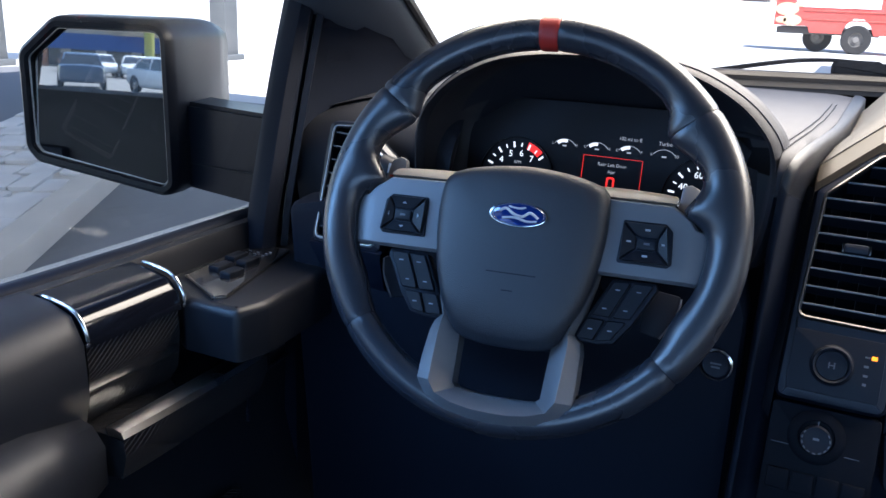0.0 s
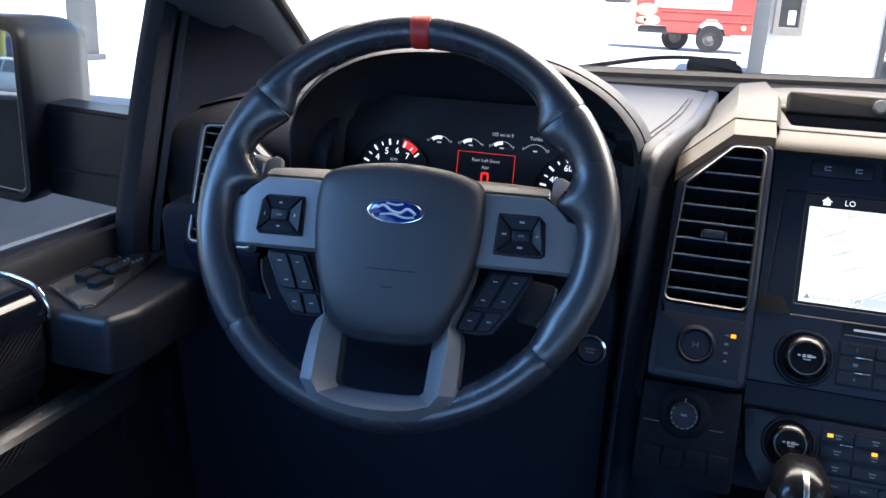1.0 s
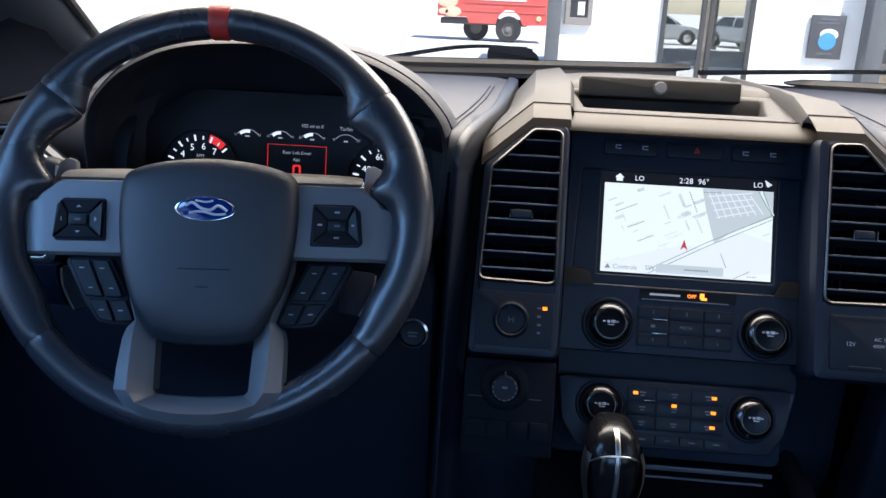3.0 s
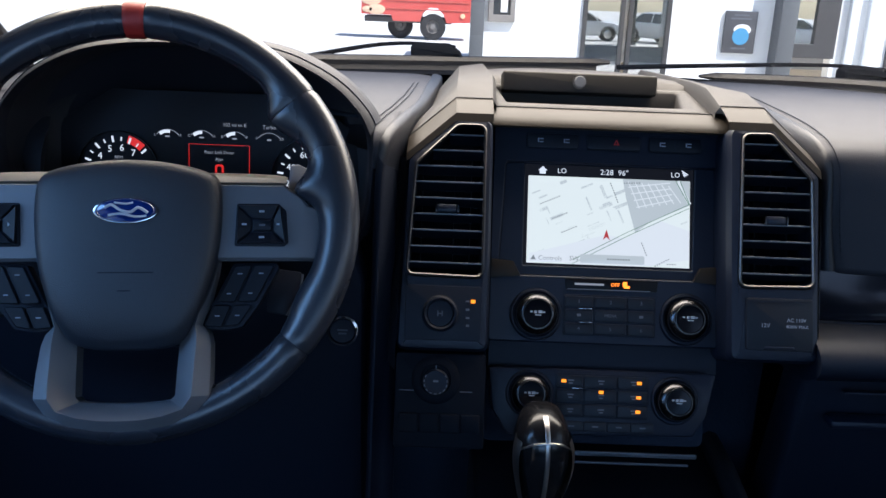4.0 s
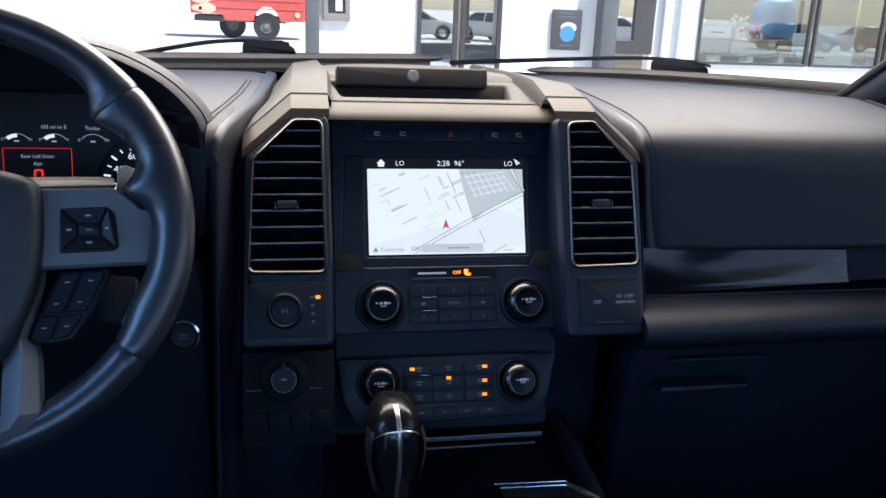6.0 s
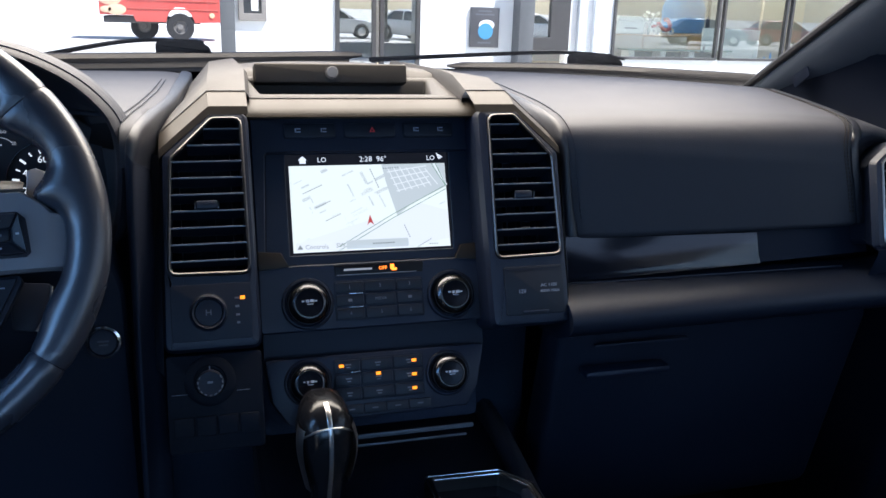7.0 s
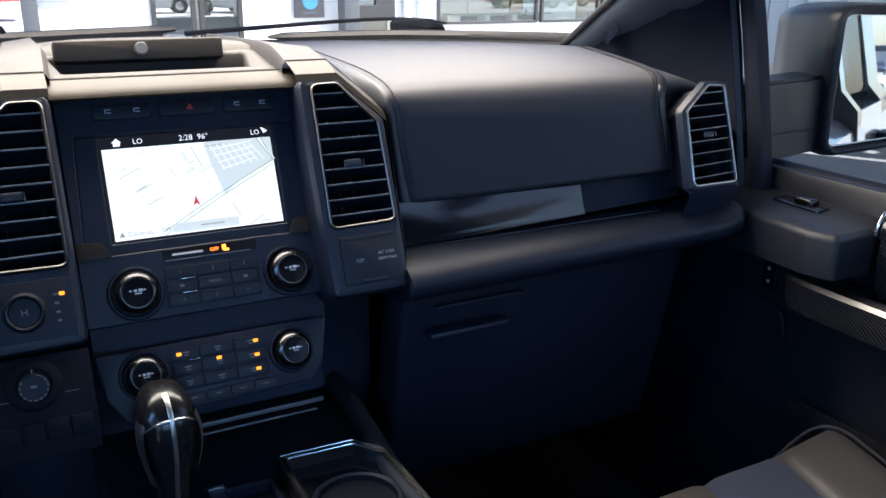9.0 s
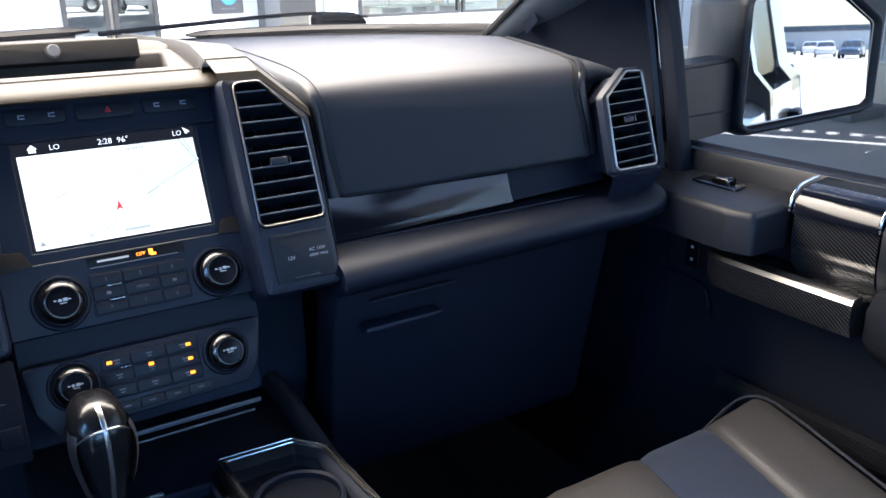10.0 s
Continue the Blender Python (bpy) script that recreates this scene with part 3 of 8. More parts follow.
    lines = [((-0.238, -0.10, 1.02), (-0.232, -0.103, 1.02), (-0.212, -0.08, 1.02)), ((-0.238, -0.058, 1.19), (-0.232, -0.062, 1.19), (-0.212, -0.045, 1.19)),
             ((-0.238, -0.046, 1.30), (-0.231, -0.050, 1.30), (-0.211, -0.010, 1.30)), ((-0.237, -0.042, 1.37), (-0.230, -0.046, 1.365), (-0.210, 0.020, 1.355)),
             ((-0.235, -0.042, 1.415), (-0.228, -0.044, 1.405), (-0.2085, 0.050, 1.375)), ((-0.2305, -0.032, 1.4320), (-0.2215, -0.026, 1.4285), (-0.206, 0.070, 1.388)),
             ((-0.2215, 0.025, 1.4395), (-0.2105, 0.036, 1.4355), (-0.2035, 0.085, 1.395)), ((-0.2060, 0.16, 1.4412), (-0.1950, 0.170, 1.4365), (-0.192, 0.185, 1.405)),
             ((-0.2000, 0.347, 1.4408), (-0.1855, 0.347, 1.4365), (-0.183, 0.347, 1.410)), ((-0.194, 0.6, 1.437), (-0.177, 0.6, 1.434), (-0.175, 0.6, 1.410))]
    seam, crest, deep = [smooth_path([row[k] for row in lines], 5) for k in range(3)]
    loops = []
    for p, q, d in zip(seam, crest, deep):
        top = min(1.0, max(0.0, (p.z - 1.415) / 0.02))
        out = Vector((0, -1, 0)).lerp(Vector((0, 0, 1)), top)
        loops.append([p - out * 0.03, p - out * 0.0012, p.lerp(q, 0.12) + out * 0.0012, p.lerp(q, 0.5) + out * 0.0022, p.lerp(q, 0.85) + out * 0.0012, q - out * 0.0006, q.lerp(d, 0.08) - out * 0.004, q.lerp(d, 0.5) - out * 0.003, d, d - out * 0.03])
    rings(bm, loops[20:], closed=False, cap=False)
    add("edge_roll", bm, LEATHER, "rolled leather edge", 70)
    bm = bmesh.new()
    rings(bm, loops[:21], closed=False, cap=False)
    add("side_filler", bm, DEEP, "", 70)

    # the same between the right tower and the passenger pad
    bm = bmesh.new()
    side = smooth_path([(0.236, 0.715, 1.436), (0.214, 0.391, 1.444), (0.204, 0.256, 1.4435), (0.198, 0.121, 1.436), (0.2015, 0.050, 1.424), (0.2030, 0.0245, 1.414), (0.2040, 0.0120, 1.4030), (0.2055, 0.0080, 1.3925), (0.2065, 0.0040, 1.370), (0.2070, -0.002, 1.335), (0.2080, -0.008, 1.306)], 5)
    loops = []
    for p, q in zip(left_seam, side):
        face = min(1.0, max(0.0, (1.432 - p.z) / 0.02))
        out = Vector((0, -0.1, 1)).lerp(Vector((-0.3, -0.95, 0)), face)
        loops.append([p - out * 0.02, p - out * 0.0004, p.lerp(q, 0.15) + out * 0.0012, p.lerp(q, 0.35) + out * 0.0012, p.lerp(q, 0.55) - out * 0.0015, p.lerp(q, 0.72) - out * 0.0065, p.lerp(q, 0.88) - out * 0.0115, q - out * 0.014, q - out * 0.03])
    rings(bm, loops, closed=False, cap=False)
    add("edge_roll", bm, LEATHER, "rolled leather edge", 70)

    # centre top with the storage tray
    bm = bmesh.new()
    top = [(0.60, 1.450), (0.40, 1.468), (0.25, 1.474), (0.200, 1.472), (0.192, 1.462)]
    rings(bm, [[(x, y, z - 0.025 * abs(x / 0.2) ** 3) for x in [-0.14 + 0.33 * i / 16 for i in range(17)]] for y, z in top], closed=False, cap=False)
    add("centre_cover", bm, CAPSKIN, "", 70)
    bm = bmesh.new()
    # rim of the tray
    outer = rounded([(-0.122, 0.062), (0.106, 0.062), (0.112, 0.075), (0.135, 0.195), (-0.135, 0.195), (-0.126, 0.075)], [0.002, 0.002, 0.004, 0.004, 0.004, 0.004])
    inner = rounded([(-0.103, 0.088), (0.080, 0.088), (0.082, 0.091), (0.100, 0.180), (-0.112, 0.180), (-0.105, 0.091)], [0.004, 0.004, 0.002, 0.004, 0.004, 0.002])
    frame_ring(bm, outer, inner, -0.03, 0.0, 0.003, Matrix.Translation((0, 0, 1.4455)) @ Matrix.Rotation(radians(5.2), 4, "X"))
    add("tray_rim", bm, CAPSKIN, "", 60)
    bm = bmesh.new()
    box(bm, (0.215, 0.12, 0.004), (-0.008, 0.130, 1.434))
    add("tray_floor", bm, PLASTIC)
    # lid at the back of the tray
    bm = bmesh.new()
    prism(bm, rounded(rect(-0.107, 0.072, -0.0100, 0.0130), 0.003), -0.02, 0.006, 0.002, basis((0.0, 0.166, 1.467), 12))
    lid = add("tray_lid", bm, LIDTRIM, "hinged tray lid")
    bm = bmesh.new()
    lathe(bm, [(0.0080, 0.004), (0.0080, 0.0072), (0.0068, 0.0072), (0.0066, 0.0060)], 28, basis((-0.0180, 0.165, 1.4700), 12))
    bmesh.ops.transform(bm, matrix=inv, verts=bm.verts)
    bt = part("push_button", bm, RUBBER, lid, "dark ring of a push button")
    bm = bmesh.new()
    lathe(bm, [(0.0066, 0.004), (0.0066, 0.0072), (0.0060, 0.0078), (0.0, 0.0078)], 28, basis((-0.0180, 0.165, 1.4700), 12))
    bmesh.ops.transform(bm, matrix=inv, verts=bm.verts)
    part("button_face", bm, SLAT, bt, "round brushed push button face")
    # brow strip above the screen
    bm = bmesh.new()
    secs = []
    for i in range(25):
        x = -0.122 + i * (0.245 / 24) - 0.002
        secs.append([(x, 0.0615, 1.4510), (x, 0.052, 1.4485), (x, 0.040, 1.4440), (x, 0.032, 1.4395), (x, 0.030, 1.4360), (x, 0.034, 1.4335), (x, 0.062, 1.434)])
    loft_x(bm, secs)
    add("brow_strip", bm, BRUSHED, "taupe satin brow strip", 40)
    bm = bmesh.new()
    tube(bm, [(-0.122, 0.0618, 1.4512), (0.119, 0.0618, 1.4512)], 0.0011, 6)
    add("seam", bm, RUBBER, "dark seam")

    # glove compartment
    bm = bmesh.new()
    prism(bm, rounded(rect(0.215, 0.640, -0.30, 0.0), 0.02), -0.05, 0.0, 0.008, basis((0, -0.020, 1.203), -12))
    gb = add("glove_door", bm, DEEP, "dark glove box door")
    bm = bmesh.new()
    box(bm, (0.12, 0.006, 0.003), (0.312, -0.028, 1.181), 0.001)
    bmesh.ops.transform(bm, matrix=inv, verts=bm.verts)
    part("slot", bm, PLASTIC, gb, "thin pale slot line")
    bm = bmesh.new()
    box(bm, (0.108, 0.022, 0.010), (0.295, -0.026, 1.147), 0.004, Matrix.Identity(4))
    bmesh.ops.transform(bm, matrix=inv, verts=bm.verts)
    part("latch", bm, PLASTIC, gb, "pull latch")
    # lower covers round the knees and the column
    bm = bmesh.new()
    prism(bm, rounded([(-0.75, -0.40), (-0.245, -0.40), (-0.245, 0.06), (-0.255, 0.10), (-0.30, 0.13), (-0.62, 0.13), (-0.75, 0.10)], 0.015), -0.04, 0.0, 0.01, basis((0, -0.045, 1.225), -6))
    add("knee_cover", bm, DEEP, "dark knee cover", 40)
    bm = bmesh.new()
    prism(bm, rounded(rect(-0.122, 0.112, -0.085, 0.06), 0.01), -0.10, -0.03, 0.004, STACK @ Matrix.Translation((0, -0.10, -0.005)))
    add("stack_base", bm, CARPET, "", 40)
    # dark wall behind the open tray
    bm = bmesh.new()
    box(bm, (0.46, 0.03, 0.34), (0.0, 0.14, 1.08))
    add("tray_back", bm, CARPET, "", 40)
    return ob


def start_button():
    ob = thing("start_button", "round engine start button with chrome ring", "button", m=basis((-0.265, -0.052, 1.240), 5))
    bm = bmesh.new()
    lathe(bm, [(0.0155, 0), (0.0155, 0.004), (0.0135, 0.005), (0.0128, 0.003), (0.0128, 0.0)], 28)
    part("ring", bm, CHROME, ob, "chrome ring")
    bm = bmesh.new()
    lathe(bm, [(0.0125, 0), (0.0125, 0.003), (0.0115, 0.004), (0.0, 0.0035)], 28)
    part("cap", bm, PLASTIC, ob)
    bm = bmesh.new()
    box(bm, (0.010, 0.0015, 0.0006), (0, 0.001, 0.0042))
    box(bm, (0.008, 0.0015, 0.0006), (0, -0.0025, 0.0042))
    part("print", bm, DIMMARK, ob)


# ---------------------------------------------------------------- air vents
def air_vent(m, outline, tower, slats, tab, label, group, mirror=1, body_depth=0.10, taper=0.0):
    """A louvre set in its tower. outline: opening, tower: outer shape, in the plane of the face."""
    ob = thing("air_vent", label, "air vent", m=m, group=group)
    flip = lambda p: [(mirror * x, y) for x, y in p]
    o, t = flip(outline), flip(tower)
    o_r = rounded(o, 0.006, 3)
    # tower body with the opening: ring of matched counts
    cx = sum(p[0] for p in o) / len(o)
    cy = sum(p[1] for p in o) / len(o)
    bm = bmesh.new()
    t_r = rounded(t, 0.010, 3)
    o_out = grow(ccw(o_r), 0.004)

    def ray_ring(poly, angs):
        out = []
        for a in angs:
            d = Vector((math.cos(a), math.sin(a)))
            best = None
            for i in range(len(poly)):
                p, q = Vector(poly[i]) - Vector((cx, cy)), Vector(poly[(i + 1) % len(poly)]) - Vector((cx, cy))
                e = q - p
                den = d.x * e.y - d.y * e.x
                if abs(den) < 1e-12:
                    continue
                s = (p.x * e.y - p.y * e.x) / den
                u = (p.x * d.y - p.y * d.x) / den
                if s > 0 and -1e-6 <= u <= 1 + 1e-6 and (best is None or s < best):
                    best = s
            out.append((cx + d.x * best, cy + d.y * best))
        return out

    angs = sorted(set([round(math.atan2(p[1] - cy, p[0] - cx), 5) for p in t_r + o_out]))
    to, ti = ray_ring(t_r, angs), ray_ring(o_out, angs)
    lo = [(to, -taper, -body_depth), (to, -taper, -0.034 if taper else -0.012), (to, 0.0, -0.010), (to, -0.003, -0.002), (to, -0.009, 0.0), (ti, 0.0, 0.0), (ti, 0.0, -0.012)]
    rings(bm, [[Vector((x, y, z)) for x, y in grow(p, d)] for p, d, z in lo], cap=False)
    part("tower", bm, PLASTIC, ob, "satin slate tower surround", 40)
    # bright trim ring round the opening
    bm = bmesh.new()
    frame_ring(bm, grow(ccw(o_r), 0.0030), ccw(o_r), -0.012, 0.0015, 0.0012)
    part("trim_ring", bm, TRIMMETAL if taper else VENTTRIM, ob, "bright metal trim ring")
    # dark box behind
    bm = bmesh.new()
    rings(bm, [[Vector((x, y, z)) for x, y in ccw(o_r)] for z in (-0.004, -0.055)], cap=False)
    pts = [bm.verts.new((x, y, -0.055)) for x, y in ccw(o_r)]
    bm.faces.new(pts)
    part("duct", bm, BLACK, ob, "dark duct")
    xs = [p[0] for p in o]
    ys = [p[1] for p in o]
    y0, y1 = min(ys), max(ys)

    def span(y):
        hits = []
        for i in range(len(o)):
            a, b = o[i], o[(i + 1) % len(o)]
            if (a[1] - y) * (b[1] - y) < 0:
                hits.append(a[0] + (b[0] - a[0]) * (y - a[1]) / (b[1] - a[1]))
        return (min(hits), max(hits)) if len(hits) >= 2 else None

    for k in range(slats):
        y = y0 + (y1 - y0) * (k + 0.75) / (slats + 0.25)
        sp = span(y)
        if not sp or sp[1] - sp[0] < 0.012:
            continue
        bm = bmesh.new()
        a, b = sp[0] - 0.0005, sp[1] + 0.0005
        # blade: rounded leading edge towards the cabin, sloping back and down
        sec = [(0.0002, -0.0030), (0.0006, -0.0060), (-0.0040, -0.028), (-0.0052, -0.028), (-0.0016, -0.0040)]
        rings(bm, [[Vector((x, y + dy, z)) for dy, z in sec] for x in (a, a * 0.5 + b * 0.5, b)])
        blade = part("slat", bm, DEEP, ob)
        # front edge of the same slat, painted paler as its highlight
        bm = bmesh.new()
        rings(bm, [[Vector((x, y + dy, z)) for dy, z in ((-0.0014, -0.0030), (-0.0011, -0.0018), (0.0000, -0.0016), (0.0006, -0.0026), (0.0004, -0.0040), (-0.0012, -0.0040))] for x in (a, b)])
        part("lip", bm, SLAT, blade, "front lip paled as if catching light")
    # upright blades deep inside
    for k in range(4):
        x = min(xs) + (max(xs) - min(xs)) * (k + 0.6) / 4.2
        bm = bmesh.new()
        box(bm, (0.0012, (y1 - y0) * 0.80, 0.014), (x, y0 + (y1 - y0) * 0.45, -0.044))
        part("vane", bm, BLACK, ob)
    # thumb tab
    ty = tab
    sp = span(ty)
    c = (sp[0] + sp[1]) / 2 - 0.001
    bm = bmesh.new()
    box(bm, (0.021, 0.0090, 0.010), (c, ty, -0.004), 0.003)
    knob = part("tab", bm, PLASTIC, ob, "thumb tab")
    for dx in (-0.0108, 0.0108):
        bm = bmesh.new()
        box(bm, (0.0016, 0.0088, 0.0100), (c + dx, ty, -0.0035), 0.0006)
        part("tab_end", bm, DARKCHROME, knob, "bright tab end")
    return ob


LV = [(-0.1973, 0.0917), (-0.158, 0.1305), (-0.1327, 0.1307), (-0.1311, -0.0174), (-0.2028, -0.0162)]
LT = [(-0.2085, 0.0975), (-0.1610, 0.1400), (-0.1235, 0.1400), (-0.1215, -0.092), (-0.2125, -0.092)]
RV = [(0.1925, 0.0887), (0.153, 0.1329), (0.127, 0.1321), (0.1242, -0.0169), (0.1935, -0.0154)]
RT = [(0.2040, 0.0945), (0.1565, 0.1415), (0.1115, 0.1415), (0.1125, -0.092), (0.2020, -0.092)]
# side vents, in a frame at the dash end
SV = [(-0.0617, 0.0370), (-0.0158, 0.0670), (0.0122, 0.0650), (0.0087, -0.0580), (-0.0690, -0.0550)]
ST = [(-0.0735, 0.0405), (-0.0180, 0.0755), (0.0245, 0.0730), (0.0180, -0.0665), (-0.0810, -0.0640)]


def vents():
    tw = STACK @ Matrix.Translation((0, 0, 0.040))
    chin = [(-0.081, -0.0635, -0.001), (0.018, -0.0660, -0.001)]
    air_vent(tw, LV, LT, 9, 0.048, "tall dark louvred air vent with metal trim beside the wheel", "dashboard air vents")
    air_vent(tw, RV, RT, 9, 0.048, "tall dark louvred air vent with metal trim beside the screen", "dashboard air vents")
    for s in (1, -1):
        m = basis((0.664 if s > 0 else -0.694, -0.045, 1.351), 18, 6 * s)
        vent = air_vent(m, SV, ST, 8, 0.006, "narrow louvred air vent with metal trim at the dash end", "dashboard air vents", s, 0.14, 0.016)
        # chin that slopes back under the opening
        bm = bmesh.new()
        row = lambda dv, dw, k: [Vector((s * (x + (k if x < 0 else -k)), v + dv, w + dw)) for x, v, w in chin]
        rings(bm, [row(0.004, -0.004, 0), row(0, 0, 0), row(-0.006, -0.003, 0.002), row(-0.036, -0.030, 0.008), row(-0.044, -0.044, 0.012), row(-0.040, -0.10, 0.016)], closed=False, cap=False)
        part("chin", bm, PLASTIC, vent, "", 30)


def tower_caps():
    """Sloping covers that run from the vent towers to the windscreen."""
    for s, tw in ((-1, LT), (1, RT)):
        ob = thing("vent_cap", "taupe satin cap over a vent tower", "dash trim", (0, 0, 1.4), "vent tower caps")
        inv = Matrix.Translation((0, 0, -1.4))
        front = [Vector((x, y, 0.038)) for x, y in tw[:3]]
        f0 = [STACK @ (p + Vector((0, 0.000, 0.002))) for p in front]
        # lit front bevel
        bm = bmesh.new()
        a = f0
        b = [p + Vector((0, 0.036, 0.0145)) for p in f0]
        m1 = [p + Vector((0, 0.004, 0.0035)) for p in f0]
        m2 = [p + Vector((0, 0.020, 0.0098)) for p in f0]
        a = [q - Vector((0, 0, 0.004)) for q in a]
        low_row = lambda row, dv, dw: [STACK @ Vector((tw[4][0] + s * 0.001 + dw * s * 0.3, 0.02, 0.036 - dw))] + row
        rings(bm, [low_row(a, 0, 0), low_row(m1, 0, 0.004), low_row(m2, 0, 0.012), low_row(b, 0, 0.022)], closed=False, cap=False)
        bmesh.ops.transform(bm, matrix=inv, verts=bm.verts)
        part("bevel", bm, BRUSHED, ob, "taupe satin bevel", 30)
        bm = bmesh.new()
        back = [Vector((-0.1905, 0.17, 1.427)) if s < 0 else Vector((0.194, 0.14, 1.440)), Vector((s * 0.158, 0.17, 1.468)), Vector((s * 0.118, 0.18, 1.474))]
        far = [Vector((-0.180, 0.45, 1.429)) if s < 0 else Vector((0.20, 0.45, 1.446)), Vector((s * 0.152, 0.45, 1.463)), Vector((s * 0.118, 0.45, 1.468))]
        mid = [p.lerp(q, 0.5) + Vector((0, 0, 0.006)) for p, q in zip(b, back)]
        skirt = lambda row: row + [row[-1] + Vector((-s * 0.004, 0, -0.006)), row[-1] + Vector((-s * 0.006, 0, -0.035))]
        rings(bm, [skirt(row) for row in (b, [p.lerp(q, 0.2) + Vector((0, 0, 0.003)) for p, q in zip(b, back)], mid, back, far)], closed=False, cap=False)
        bmesh.ops.transform(bm, matrix=inv, verts=bm.verts)
        part("cover", bm, CAPSKIN, ob, "", 40)
        bm = bmesh.new()
        tube(bm, [p + Vector((0, 0.0005, 0.0004)) for p in b], 0.0010, 6)
        bmesh.ops.transform(bm, matrix=inv, verts=bm.verts)
        part("seam", bm, RUBBER, ob, "dark seam")
        # outer flank down the side of the tower
        bm = bmesh.new()
        c0 = STACK @ Vector((tw[0][0], tw[0][1], 0.034))
        c1 = STACK @ Vector((tw[4][0], tw[4][1] - 0.02, 0.034))
        rings(bm, [[c0, c1], [c0 + Vector((s * 0.012, 0.02, 0)), c1 + Vector((s * 0.008, 0.02, 0))], [c0 + Vector((s * 0.014, 0.09, 0.01)), c1 + Vector((s * 0.010, 0.09, 0))]], closed=False, cap=False)
        bmesh.ops.transform(bm, matrix=inv, verts=bm.verts)
        part("flank", bm, LEATHER, ob, "", 60)

# ---------------------------------------------------------------- centre stack
def bars(ob, mat, spots, w=0.0, name="print"):
    """Small print marks: (u, v, width, height)."""
    for u, v, a, b in spots:
        bm = bmesh.new()
        box(bm, (a, b, 0.0004), (u, v, w))
        part(name, bm, mat, ob)


def knob(m, r, label, group):
    ob = thing("control_knob", label, "knob", m=m, group=group)
    bm = bmesh.new()
    lathe(bm, [(r * 1.26, 0), (r * 1.26, 0.0008), (r * 1.20, 0.0026), (r * 1.12, 0.0030), (r * 1.03, 0.0016), (r * 1.03, 0)], 40)
    part("seat_ring", bm, BLACK, ob, "black seat ring")
    bm = bmesh.new()
    lathe(bm, [(r * 0.99, 0), (r * 0.99, 0.0095), (r * 0.965, 0.0115), (r * 0.90, 0.0130), (r * 0.74, 0.0165), (r * 0.69, 0.0168), (r * 0.67, 0.0158)], 56)
    part("grip_ring", bm, DARKCHROME, ob, "dark metal grip ring")
    bm = bmesh.new()
    lathe(bm, [(r * 0.985, 0.0098), (r * 0.990, 0.0106), (r * 0.972, 0.0119), (r * 0.955, 0.0116)], 56)
    part("outer_edge", bm, VENTTRIM, ob, "thin outer ring")
    bm = bmesh.new()
    lathe(bm, [(r * 0.715, 0.0165), (r * 0.705, 0.0180), (r * 0.675, 0.0181), (r * 0.66, 0.0165)], 56)
    part("bright_edge", bm, VENTTRIM, ob, "bright edge")
    bm = bmesh.new()
    lathe(bm, [(r * 0.66, 0.010), (r * 0.66, 0.0163), (r * 0.63, 0.0170), (0, 0.0173)], 40)
    face = part("face", bm, KNOBFACE, ob, "glossy black face")
    for u, v, a, b in ((-0.30, 0.10, 0.12, 0.08), (-0.10, 0.09, 0.14, 0.13), (0.12, 0.10, 0.20, 0.14), (0.30, 0.09, 0.12, 0.07), (0.02, -0.05, 0.3, 0.05)):
        bm = bmesh.new()
        box(bm, (a * r, b * r, 0.0004), (u * r, v * r, 0.0175))
        part("print", bm, MARK, face)
    return ob


def key(ob, poly, h=0.003, soft=0.0008, mat=None, z=0.0, name="key"):
    bm = bmesh.new()
    prism(bm, rounded(poly, 0.0015, 2), z - 0.002, z + h, soft)
    return part(name, bm, mat or KEYPAD, ob)


